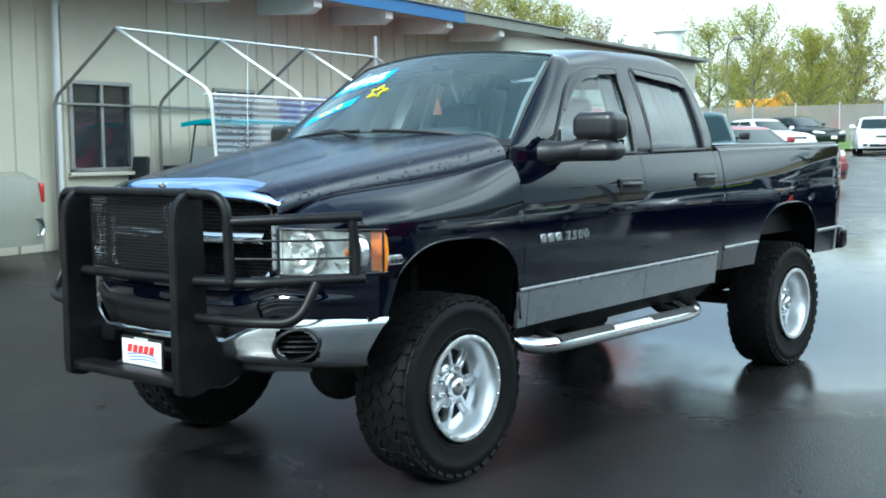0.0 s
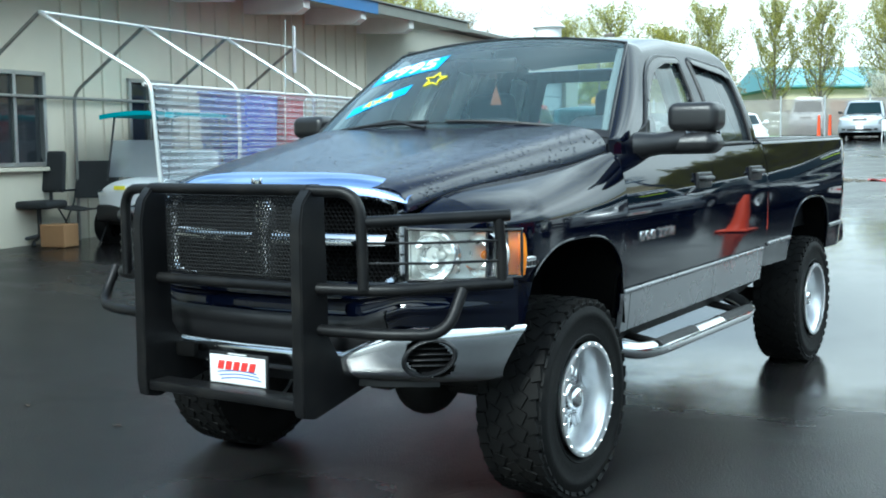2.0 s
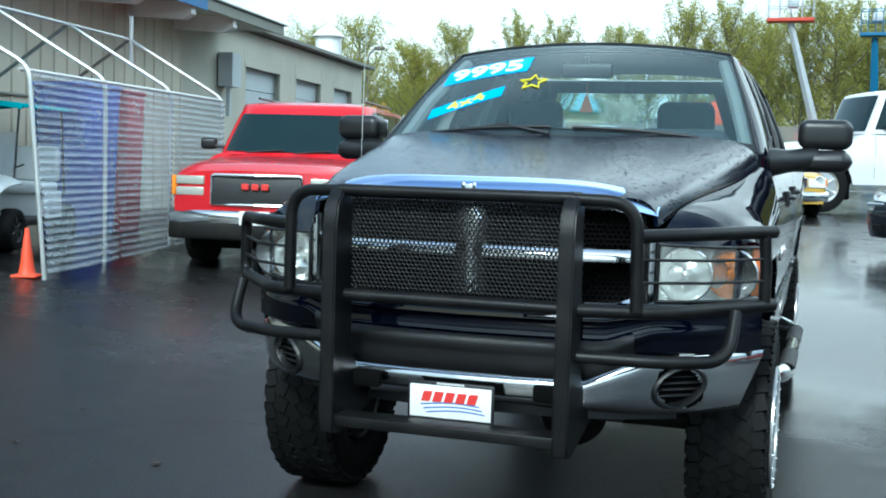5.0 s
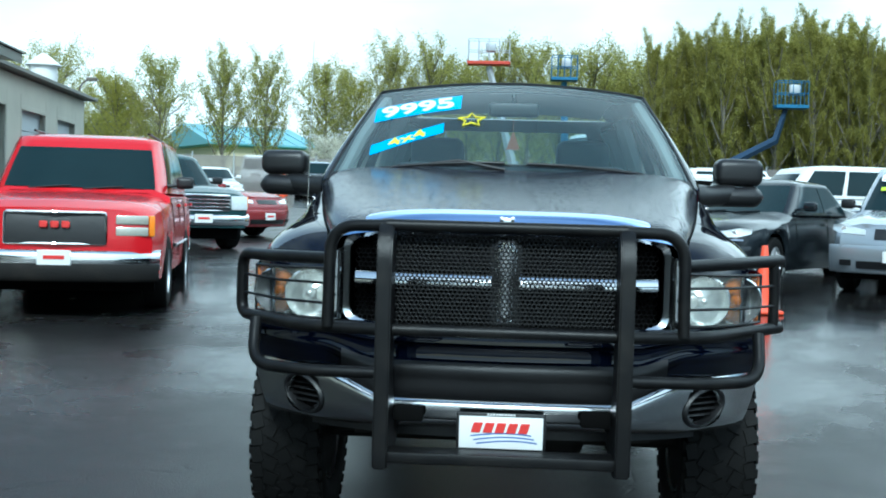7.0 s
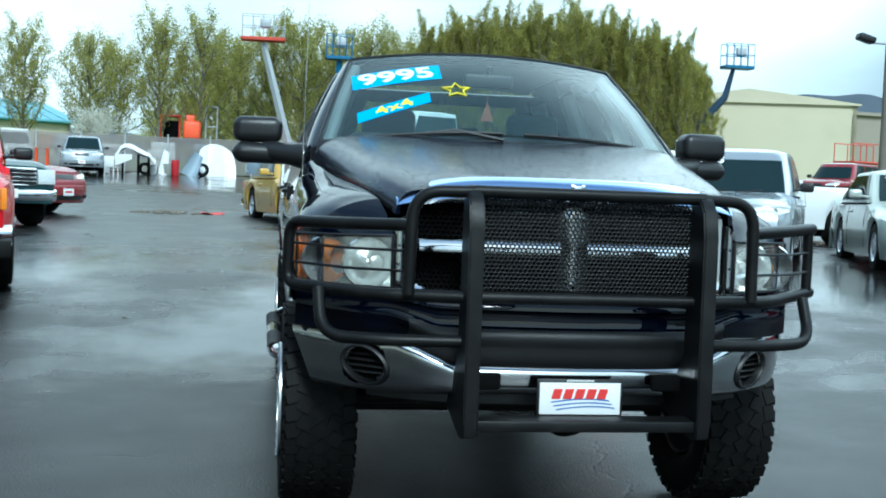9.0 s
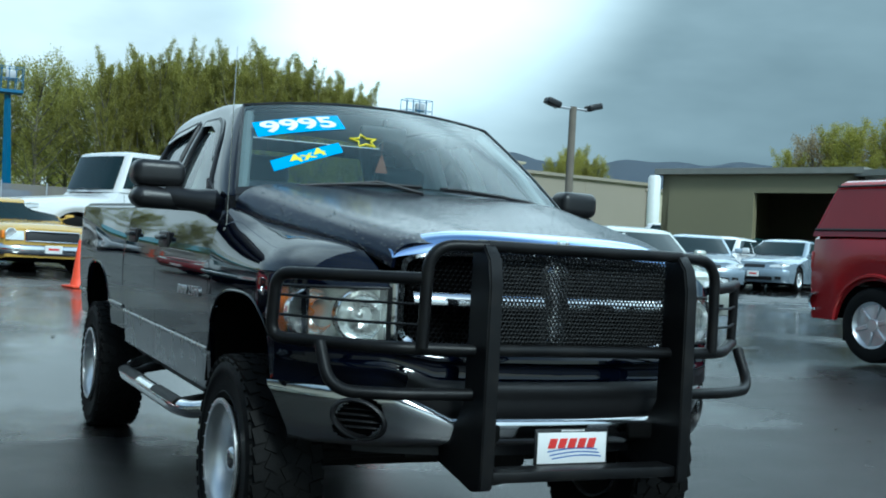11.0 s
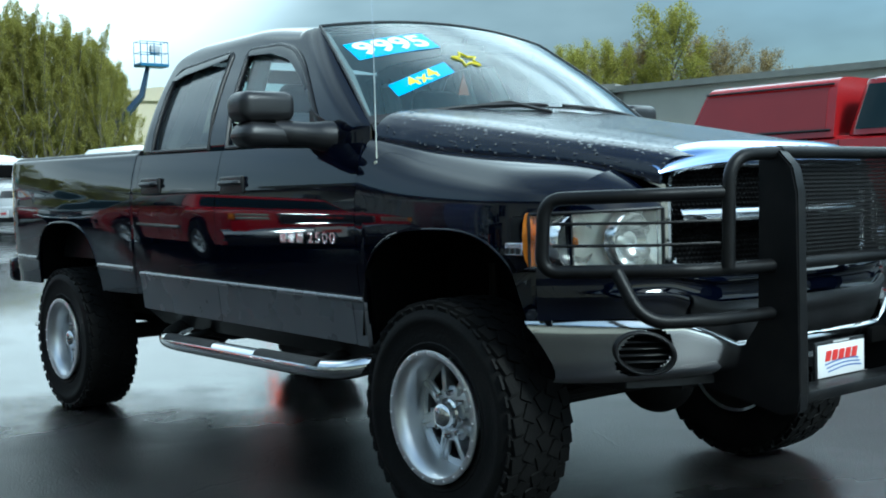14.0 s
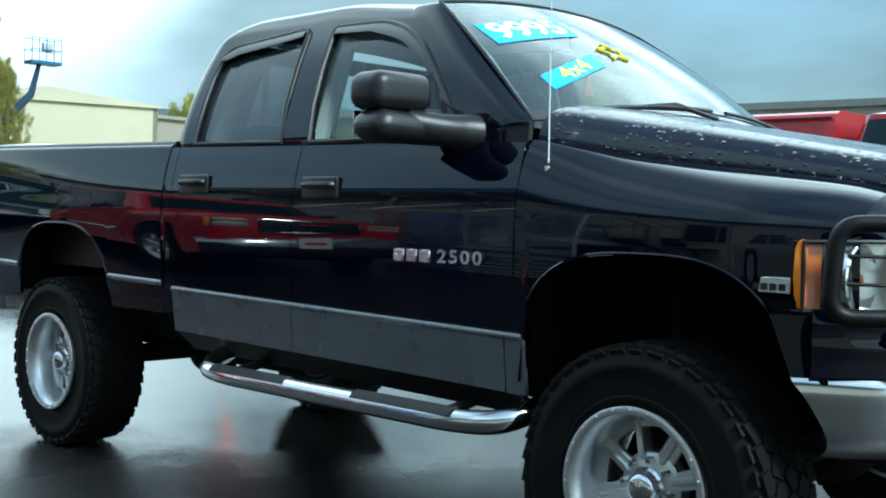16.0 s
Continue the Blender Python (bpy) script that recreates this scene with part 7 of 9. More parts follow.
# far vehicles
for (x, y, rz, pm, kind, lab) in ((-14.9, 37.6, 60, P_WHITE, "car", "white hatchback at the far fence"), (-17.0, 45.5, 60, P_BLACK, "car", "dark sedan at the far fence"), (-9.65, 48.6, 8, P_SILVER, "truck", "silver pickup at the far fence"),
                              (-14.1, 55.6, 12, P_WHITE, "van", "white van at the far fence"), (-11.6, 38.6, 25, P_WHITE, "car", "white sedan parked on the open lot"), (9.5, 37, 60, P_SILVER, "car", "silver car in the far row"), (14, 33, -60, P_WHITE, "suv", "white SUV in the far row"),
                              (19.5, 36, -50, P_MAROON, "suv", "maroon SUV in the far row"), (23, 33, -50, P_BLACK, "car", "dark car in the far row"), (25.5, 28.5, -40, P_GREEN, "car", "dark green car in the far row"),
                              (34.0, 41.0, 60, P_WHITE, "suv", "white off-roader in the far row"), (37.0, 36.0, 70, P_BLACK, "suv", "black SUV in the far row"), (16.4, 19.6, -60, P_WHITE, "car", "white car by the shed"), (18.6, 19.4, -60, P_BLUEGREY, "car", "grey-blue car by the shed"), (26, 19, -60, P_WHITE, "truck", "white pickup under the shed"),
                              (3.5, 27, -70, P_WHITE, "suv", "white wagon in the back row"), (2.0, 49.0, 80, P_BLUEGREY, "truck", "old blue-grey pickup behind the coupe")):
    if kind == "car":
        vehicle("sedan", lab, on_ground(x, y, rz), pm, 4.6, 1.76, 1.43, 2.65, 0.92, 0.78, 0.92, 0.97, 0.55, 1.25, 2.6, 3.4, trunk=1.02, R=0.32, chrome=False, group=GRP)
    elif kind == "truck":
        vehicle("pickup", lab, on_ground(x, y, rz), pm, 5.3, 1.9, 1.78, 3.3, 0.95, 1.02, 1.1, 1.16, 0.6, 1.1, 2.0, 2.2, R=0.37, clear=0.32, panes=1, bed=(2.3, 4.3), style="truck", group=GRP, category="pickup", chrome=pm is not P_SILVER)
    else:
        vehicle(kind if kind == "van" else "suv", lab, on_ground(x, y, rz), pm, 4.8, 1.85, 1.80 if kind == "suv" else 2.0, 2.8, 0.9, 1.02, 1.1, 1.16, 0.45, 1.0, 3.35, 3.75, R=0.36, clear=0.28, panes=3, style="suv", chrome=False, group=GRP, category=kind)

# flat-bed work truck with a tall white cab
flat = vehicle("work_truck", "white medium-duty work truck with a tall cab", on_ground(0.40, 19.55, -66), P_WHITE, 7.0, 2.15, 2.42, 4.4, 1.0, 1.25, 1.45, 1.58, 0.85, 1.15, 2.22, 2.30, R=0.50, clear=0.55, panes=1, style="box", group=GRP, category="truck", chrome=False)
bm = bmesh.new()
box(bm, (0, 4.6, 1.30), (2.4, 3.8, 0.25), 0.03)
box(bm, (0, 2.62, 1.65), (2.1, 0.12, 0.9), 0.03)
part("flat_bed", bm, M_DARK, flat, "dark flat bed with headboard")
bm = bmesh.new()
for k in range(5):
    quickbox(bm, (1.085, 1.45 + 0.14 * k, 1.36), (0.006, 0.09, 0.10))
part("door_print", bm, M_RED, flat)

# price stickers on the sale cars
M_LIME = mat("lime_sticker", (0.55, 0.75, 0.03), 0.4, 0.0, 0.05, 8)
for car, ya, yb, za, zb, half, body in ((rav, 0.40, 1.06, 1.00, 1.605, 0.72, "8995"), (maz, 0.50, 1.28, 0.92, 1.365, 0.74, "9995"), (blk, 0.55, 1.25, 0.94, 1.385, 0.74, "8995")):
    slope = math.degrees(math.atan2(zb - za, yb - ya))
    at = lambda f: ((ya + (yb - ya) * f) - 0.085 - 0.012, za + (zb - za) * f + 0.012)  # noqa: E731
    y, z = at(0.76)
    bm = text_mesh(body, 0.185, 0.002, 0.007)
    bmesh.ops.transform(bm, matrix=pose(-0.36, y, z, slope, 0, 0), verts=bm.verts)
    part("price_sticker", bm, M_DECALWHT, car, "white price numerals on the windscreen", smooth=False)
    y, z = at(0.52)
    bm = bmesh.new()
    box(bm, (0, 0, 0), (0.36, 0.07, 0.004), 0.002, 1, pose(-0.34, y, z, slope, 0, 0))
    part("sale_sticker", bm, M_LIME, car, "yellow sale strip on the windscreen")


# ---- workshop building ----
def build_workshop():
    d = empty("workshop", pose(-8.08, 4.0, 0, 0, 0, 8.8), "low beige steel-sided workshop with blue eave fascia", "building")
    S0, S1 = -14.0, 8.2
    z0 = 0.0
    # wall with two window holes
    wins = [(-0.58, 0.39, 1.31, 2.40), (1.84, 2.66, 1.45, 2.40)]
    wall = None
    ycuts = sorted({S0, S1, *[w[0] for w in wins], *[w[1] for w in wins]})
    zcuts = sorted({z0, 3.75, *[w[2] for w in wins], *[w[3] for w in wins]})
    for a, b in zip(ycuts, ycuts[1:]):
        for c, e in zip(zcuts, zcuts[1:]):
            if any(w[0] <= (a + b) / 2 <= w[1] and w[2] <= (c + e) / 2 <= w[3] for w in wins):
                continue
            bm = bmesh.new()
            quickbox(bm, (-0.10, (a + b) / 2, (c + e) / 2), (0.20, b - a, e - c))
            piece = part("wall", bm, M_SIDING, d, smooth=False)
            wall = wall or piece
    rib = bmesh.new()
    prism(rib, [(0.0, -0.024), (0.024, -0.012), (0.024, 0.012), (0.0, 0.024)], 0.18, 3.72, "z")
    me = bpy.data.meshes.new("rib")
    rib.to_mesh(me)
    rib.free()
    me.materials.append(M_SIDING)
    y = S0 + 0.1
    k = 0
    while y < S1:
        if not any(w[0] - 0.04 < y < w[1] + 0.04 for w in wins):
            o = new("rib", me)
            o.parent, o.matrix_basis = wall, pose(0, y, 0)
        y += 0.34
        k += 1
    for w in wins:
        n = new("window")
        n.parent = d
        yc, zc, wd, ht = (w[0] + w[1]) / 2, (w[2] + w[3]) / 2, w[1] - w[0], w[3] - w[2]
        bm = bmesh.new()
        for yy, zz, sy, sz in ((w[0] + 0.025, zc, 0.05, ht), (w[1] - 0.025, zc, 0.05, ht), (yc, w[2] + 0.025, wd, 0.05), (yc, w[3] - 0.025, wd, 0.05), (yc, zc, 0.045, ht)):
            box(bm, (0.0, yy, zz), (0.09, sy, sz), 0.006, 1)
        part("window_frame", bm, M_ALUFRAME, n, smooth=False)
        bm = bmesh.new()
        box(bm, (0.03, yc, w[2] - 0.03), (0.12, wd + 0.10, 0.05), 0.008, 1)
        part("window_sill", bm, M_SIDING, n, smooth=False)
        for sgn in (-1, 1):
            bm = bmesh.new()
            quickbox(bm, (-0.02 - 0.012 * sgn, yc + sgn * wd / 4, zc), (0.008, wd / 2 - 0.05, ht - 0.08))
            part("pane", bm, M_WINDARK, n, smooth=False)
        # near-black sheet behind the panes, painted as the unlit room
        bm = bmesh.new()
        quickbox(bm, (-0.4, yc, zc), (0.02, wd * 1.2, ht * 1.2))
        part("dark_backdrop", bm, M_DARK, n, smooth=False)
    # eave: rafters, soffit, fascia, roof
    for k in range(-7, 5):
        y = 2.85 + 1.70 * k
        if y > 9.0:
            continue
        bm = bmesh.new()
        prism(bm, [(-0.1, 3.48), (-0.1, 3.75), (1.05, 3.66), (1.05, 3.50), (0.92, 3.42)], y - 0.09, y + 0.09, "y")
        part("rafter", bm, M_TRIMWHT, d, smooth=False)
    bm = bmesh.new()
    prism(bm, [(-0.2, 3.74), (1.10, 3.655), (1.10, 3.70), (-0.2, 3.79)], S0, 10.2, "y")
    part("soffit", bm, M_SIDING2, d, smooth=False)
    bm = bmesh.new()
    quickbox(bm, (1.115, (S0 + 6.6) / 2, 3.70), (0.03, 6.6 - S0, 0.20))
    part("fascia", bm, M_FASCIA, d, "blue fascia board", smooth=False)
    bm = bmesh.new()
    quickbox(bm, (1.115, 8.4, 3.70), (0.03, 3.6, 0.16))
    part("fascia", bm, M_ROOFING, d, smooth=False)
    bm = bmesh.new()
    prism(bm, [(1.17, 3.79), (1.17, 3.815), (-5.0, 4.35), (-11.0, 3.8), (-11.0, 3.7), (-5.0, 4.3)], S0, 10.3, "y")
    part("roof", bm, M_ROOFING, d, smooth=False)
    # down pipe
    bm = bmesh.new()
    tube(bm, rounded([(0.95, -0.80, 3.64), (0.10, -0.80, 3.30), (0.07, -0.80, 0.3)], 0.12, 5), 0.042, 10)
    part("down_pipe", bm, M_PLASTWHT, d, "pale down pipe")
    bm = bmesh.new()
    quickbox(bm, (-5.6, S0 + 0.1, 1.9), (10.8, 0.2, 3.7))
    part("wall", bm, M_SIDING, d, smooth=False)
    bm = bmesh.new()
    quickbox(bm, (-11.0, -3, 1.9), (0.2, 22, 3.7))
    part("wall", bm, M_SIDING, d, smooth=False)
    # lower wing with roller doors
    w0, w1 = 8.2, 20.7
    doors = [(11.6, 13.9), (14.8, 16.95), (17.85, 19.8)]
    bm = bmesh.new()
    cuts = sorted({w0, w1, *[v for q in doors for v in q]})
    for a, b in zip(cuts, cuts[1:]):
        mid = (a + b) / 2
        if any(p < mid < q for p, q in doors):
            quickbox(bm, (-0.25, mid, 3.52), (0.20, b - a, 0.66))
        else:
            quickbox(bm, (-0.25, mid, 1.92), (0.20, b - a, 3.85))
        part("wall", bm, M_SIDING2, d, smooth=False)
        bm = bmesh.new()
    quickbox(bm, (-4.2, w1 - 0.1, 1.92), (7.7, 0.2, 3.85))
    part("wall", bm, M_SIDING2, d, smooth=False)
    for a, b in doors:
        n = new("roller_door")
        n.parent = d
        raised = a > 17      # the last door stands half open
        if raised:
            # near-black sheet stands in for the shade inside the open door
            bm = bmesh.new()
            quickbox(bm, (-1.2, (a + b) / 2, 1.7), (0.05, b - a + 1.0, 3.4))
            part("dark_backdrop", bm, M_DARK, n, smooth=False)
        for k in range(4 if raised else 0, 6):
            bm = bmesh.new()
            box(bm, (-0.33, (a + b) / 2, 0.45 + 0.46 * k + 0.23), (0.05, b - a, 0.45), 0.012, 1)
            part("panel", bm, M_DOORPANEL, n, smooth=False)
        bm = bmesh.new()
        for yy in (a + 0.05, b - 0.05):
            box(bm, (-0.17, yy, 1.8), (0.05, 0.10, 3.4), 0.01, 1)
        box(bm, (-0.17, (a + b) / 2, 3.22), (0.05, b - a, 0.10), 0.01, 1)
        part("door_frame", bm, M_SIDING2, n, smooth=False)
    bm = bmesh.new()
    quickbox(bm, (-3.9, (w0 + w1) / 2 + 0.2, 3.92), (8.0, w1 - w0 + 0.6, 0.07))
    part("roof", bm, M_ROOFING, d, smooth=False)
    bm = bmesh.new()
    quickbox(bm, (0.02, 10.4, 3.0), (0.28, 0.45, 0.62))
    quickbox(bm, (0.0, 10.4, 2.45), (0.08, 0.08, 0.6))
    part("meter_box", bm, M_DOORPANEL, d, "grey meter box", smooth=False)
    # louvred roof vent
    bm = bmesh.new()
    revolve(bm, [(0.38, 3.6), (0.38, 4.98), (0.36, 5.0)], 28, "z", (-1.75, 22.83, 0))
    part("vent_drum", bm, M_PLASTWHT, d, "white round roof vent")
    bm = bmesh.new()
    revolve(bm, [(0.36, 4.95), (0.48, 4.95), (0.485, 4.98), (0.24, 5.18), (0.08, 5.29), (0.001, 5.32)], 28, "z", (-1.75, 22.83, 0))
    part("vent_cap", bm, M_PLASTWHT, d)


build_workshop()


# ---- tube carport with corrugated screen ----
def build_carport():
    m = pose(-6.80, 3.35, 0, 0, 0, 10)
    c = empty("carport_frame", m, "bare steel-tube carport frame with corrugated plastic screen", "carport")
    half, eave, peak, gap = 1.27, 2.16, 2.90, 1.66
    for k in range(4):
        y = gap * k
        for s in (1, -1):
            bm = bmesh.new()
            side = half if s > 0 else -1.05
            tube(bm, rounded([(side + (0.24 if s > 0 and k == 0 else 0.0), y, 0.0 if s < 0 else 0.30), (side + (0.09 if s > 0 and k == 0 else 0.0), y, eave), (0, y, peak)], 0.13, 6), 0.021, 10)
            part("arch_tube", bm, M_GALV if s > 0 else M_TUBESHADE, c)
    for x, z, mt in ((half, eave - 0.03, M_GALV), (-1.05, eave - 0.05, M_TUBESHADE), (0, peak, M_GALV)):
        bm = bmesh.new()
        tube(bm, [(x, 0, z), (x, gap * 3, z)], 0.019, 10)
        part("rail_tube", bm, mt, c)
    bm = bmesh.new()
    tube(bm, [(0.02, gap * 3, 2.55), (0.02, gap * 3, 3.20)], 0.025, 8)
    part("stub_post", bm, M_PLASTWHT, c)
    # corrugated sheets, each bowed a little
    for k in range(3):
        bm = bmesh.new()
        n = 150

        def corr(u, v, k=k):
            z = 0.35 + 1.77 * v
            return (half + 0.035 + (0.24 - 0.15 * v) * max(0.0, 1 - (k + u) / 2.0) + 0.014 * math.sin(v * 26 * math.tau) + 0.03 * math.sin(u * 3.0 + k) * (1 - v), gap * (k + u) + 0.0, z - 0.01 * u)
        sheet(bm, corr, steps(0, 1, 6), steps(0, 1, n))
        part("corrugated_sheet", bm, M_CORR, c, "clear corrugated plastic sheet")


build_carport()


def build_bin(name, label, m, w, d, h, material):
    """A wheeled plastic bin with a lid."""
    b = empty(name, m, label, "bin", "bins by the workshop wall")
    bm = bmesh.new()
    vs = box(bm, (0, 0, h / 2), (w, d, h), 0.03, 2)
    for v in bm.verts:
        k = 0.84 + 0.16 * v.co.z / h
        v.co.x, v.co.y = v.co.x * k, v.co.y * k
    part("bin_body", bm, material, b)
    bm = bmesh.new()
    box(bm, (0, 0, h + 0.03), (w * 1.06, d * 1.06, 0.06), 0.025, 2)
    part("lid", bm, material, b)


build_bin("storage_bin", "tall blue plastic bin behind the corrugated screen", on_ground(-7.45, 6.9, 10), 0.75, 0.75, 1.75, mat("blue_bin_plastic", (0.03, 0.08, 0.42), 0.5, 0.0, 0.1, 4))
build_bin("storage_bin", "tall dull red plastic bin behind the corrugated screen", on_ground(-7.40, 7.6, 10), 0.55, 0.5, 1.70, mat("red_bin_plastic", (0.36, 0.03, 0.04), 0.5, 0.0, 0.1, 4))


# ---- traffic cones ----
def build_cone(m):
    c = empty("traffic_cone", m, "orange traffic cone standing on wet asphalt", "cone", "traffic cones")
    bm = bmesh.new()
    revolve(bm, [(0.135, 0.035), (0.12, 0.06), (0.10, 0.16), (0.032, 0.70), (0.026, 0.715), (0.015, 0.70)], 28, "z")
    part("cone_body", bm, M_CONE, c)
    bm = bmesh.new()
    box(bm, (0, 0, 0.018), (0.37, 0.37, 0.036), 0.015, 2)
    part("cone_base", bm, M_CONE, c)
    return c


cone = build_cone(on_ground(2.66, 7.35))
for x, y, k in ((-5.70, 3.86, 0.62), (0.19, 13.3, 1.0)):
    c2 = copy_thing(cone, on_ground(x, y, 20))
    c2.scale = (k, k, k)


# ---- chairs, golf cart and clutter by the wall ----
def build_office_chair(m):
    c = empty("office_chair", m, "worn black swivel office chair outdoors", "chair")
    bm = bmesh.new()
    box(bm, (0, 0, 0.47), (0.48, 0.46, 0.09), 0.035, 3)
    part("seat", bm, M_CLOTHBLK, c)
    bm = bmesh.new()
    box(bm, (0, 0, 0), (0.42, 0.07, 0.46), 0.16, 5, Matrix.Translation((0, 0.24, 0.84)) @ Matrix.Rotation(-0.12, 4, "X") @ Matrix.Diagonal((1.0, 1.0, 1.05, 1)))
    part("backrest", bm, M_CLOTHBLK, c)
    bm = bmesh.new()
    tube(bm, rounded([(0, 0.05, 0.43), (0, 0.25, 0.45), (0, 0.26, 0.75)], 0.06, 4), 0.02, 8)
    part("back_bar", bm, M_BLACK, c)
    bm = bmesh.new()
    tube(bm, [(0, 0, 0.08), (0, 0, 0.44)], 0.025, 10)
    part("gas_column", bm, M_BLACK, c)
    for k in range(5):
        a = math.tau * k / 5
        bm = bmesh.new()
        tube(bm, [(0, 0, 0.11), (0.27 * math.cos(a), 0.27 * math.sin(a), 0.06)], [0.025, 0.016], 8)
        bmesh.ops.create_uvsphere(bm, u_segments=10, v_segments=8, radius=0.03, matrix=Matrix.Translation((0.27 * math.cos(a), 0.27 * math.sin(a), 0.03)))
        part("foot", bm, M_BLACK, c)


def build_folding_chair(m):
    c = empty("folding_chair", m, "dark green folding camp chair", "chair")
    for s in (1, -1):
        bm = bmesh.new()
        tube(bm, [(s * 0.26, -0.25, 0.0), (s * 0.26, 0.22, 0.48), (s * 0.26, 0.38, 0.95)], 0.011, 6)
        tube(bm, [(s * 0.26, 0.28, 0.0), (s * 0.26, -0.22, 0.46)], 0.011, 6)
        tube(bm, [(s * 0.26, -0.24, 0.62), (s * 0.26, 0.27, 0.62)], 0.014, 6)
        part("leg_frame", bm, M_BLACK, c)
    bm = bmesh.new()
    sheet(bm, lambda u, v: (0.26 * (2 * u - 1), -0.22 + 0.46 * v, 0.44 - 0.04 * math.sin(u * math.pi)), steps(0, 1, 6), steps(0, 1, 5))
    thicken(part("seat", bm, M_CLOTHBLK, c), 0.01)
    bm = bmesh.new()
    sheet(bm, lambda u, v: (0.26 * (2 * u - 1), 0.25 + 0.14 * v + 0.03 * math.sin(u * math.pi), 0.52 + 0.44 * v), steps(0, 1, 6), steps(0, 1, 5))
    thicken(part("backrest", bm, M_CLOTHBLK, c), 0.01)


def build_golf_cart(m):
    c = empty("golf_cart", m, "white golf cart with a turquoise canopy", "golf cart")
    bm = bmesh.new()

    def nose(u, v):
        t = 2 * u - 1
        z = ease(v, (0, 0.25, 0.6, 1.0), (0.52, 0.74, 0.86, 0.90))
        y = ease(v, (0, 0.25, 0.6, 1.0), (-0.38, -0.40, -0.18, 0.22))
        return (0.46 * t * (1 - 0.10 * (1 - v)), y + 0.16 * t * t * (1 - v * 0.6), z - 0.10 * abs(t) ** 3)
    sheet(bm, nose, steps(0, 1, 18), steps(0, 1, 14))
    thicken(part("front_cowl", bm, M_PLASTWHT, c, "white moulded front cowl"), 0.02)
    for s in (1, -1):
        bm = bmesh.new()
        box(bm, (s * 0.30, -0.335, 0.70), (0.16, 0.03, 0.06), 0.015, 2)
        part("headlight", bm, M_REFLECT, c)
    bm = bmesh.new()
    box(bm, (0, -0.30, 0.44), (0.80, 0.16, 0.22), 0.04, 3)
    box(bm, (0, 0.9, 0.32), (0.98, 2.1, 0.10), 0.03)
    part("front_panel", bm, M_BLACK, c)
    bm = bmesh.new()
    quickbox(bm, (0, -0.415, 0.775), (0.16, 0.012, 0.05))
    part("nose_badge", bm, M_DECALYEL, c)
    bm = bmesh.new()
    box(bm, (0, 1.05, 0.72), (1.0, 0.50, 0.16), 0.05, 3)
    box(bm, (0, 1.32, 1.02), (1.0, 0.12, 0.45), 0.05, 3)
    box(bm, (0, 1.15, 0.50), (1.0, 0.55, 0.35), 0.03, 2)
    part("bench_seat", bm, M_PLASTWHT, c)
    for s in (1, -1):
        bm = bmesh.new()
        tube(bm, [(s * 0.47, 0.02, 0.86), (s * 0.45, 0.22, 1.72)], 0.014, 8)
        part("front_strut", bm, M_BLACK, c)
        bm = bmesh.new()
        tube(bm, [(s * 0.47, 1.55, 0.6), (s * 0.45, 1.50, 1.72)], 0.014, 8)
        part("rear_strut", bm, M_BLACK, c)
        bm = bmesh.new()
        tube(bm, [(0.14 * s + 0.26, 0.46, 1.02), (0.26, 0.35, 0.95)], 0.012, 6)
        part("steering_spoke", bm, M_BLACK, c)
    bm = bmesh.new()
    sheet(bm, lambda u, v: (0.56 * (2 * u - 1), 0.05 + 1.65 * v, 1.74 + 0.05 * (1 - (2 * u - 1) ** 2)), steps(0, 1, 8), steps(0, 1, 6))
    sheet(bm, lambda u, v: (0.56 * (2 * u - 1), 0.05, 1.74 + 0.05 * (1 - (2 * u - 1) ** 2) - 0.06 * v), steps(0, 1, 8), steps(0, 1, 2))
    thicken(part("canopy", bm, M_TEAL, c, "turquoise fabric canopy"), 0.03)
    bm = bmesh.new()
    sheet(bm, lambda u, v: (0.45 * (2 * u - 1), 0.03 + 0.13 * v, 0.90 + 0.50 * v), (0, 1), (0, 1))
    ob = part("windscreen", bm, M_CORR, c)
    w = small_wheel(0.25, 0.20, M_BLACK)
    w.parent = c
    first = True
    for s in (1, -1):
        for y in (0.0, 1.62):
            mm = pose(s * 0.44, y, 0.25, 0, 0, 0 if s > 0 else 180)
            if first:
                w.matrix_basis, first = mm, False
            else:
                k = copy_thing(w, mm)
                k.parent = c


build_office_chair(on_ground(-8.0, 4.15, 20))
build_folding_chair(on_ground(-7.75, 4.62, 25))
build_golf_cart(on_ground(-7.25, 4.95, 16) @ Matrix.Scale(0.87, 4))
for x, y, s in ((-7.72, 4.2, 0.26),):
    bm = bmesh.new()
    box(bm, (0, 0, s / 2), (s * 1.3, s, s), 0.01, 1)
    b = part("box", bm, M_CARDBOX, None, smooth=False, m=on_ground(x, y, 14))
    tagged(b, "brown cardboard box by the workshop wall", "box")

# ---- yard lamp on a timber pole ----
lamp = empty("yard_lamp", on_ground(14.86, 23.6), "twin floodlight on a weathered timber pole", "lamp post")
zt = 5.72 - ground_z(14.86, 23.6)
bm = bmesh.new()
tube(bm, [(0, 0, 0), (0, 0, zt)], [0.13, 0.10], 12)
part("pole", bm, M_WOODPOST, lamp)
bm = bmesh.new()
tube(bm, [(-0.62, 0, zt - 0.05), (0.62, 0, zt - 0.05)], 0.035, 8)
part("cross_arm", bm, M_LIFTGREY, lamp)
for s in (1, -1):
    bm = bmesh.new()
    box(bm, (0, 0, 0), (0.46, 0.34, 0.18), 0.05, 3, Matrix.Translation((s * 0.68, 0, zt + 0.05)) @ Matrix.Rotation(-s * 0.28, 4, "Y"))
    part("floodlight", bm, M_MIRROR_BLK, lamp)
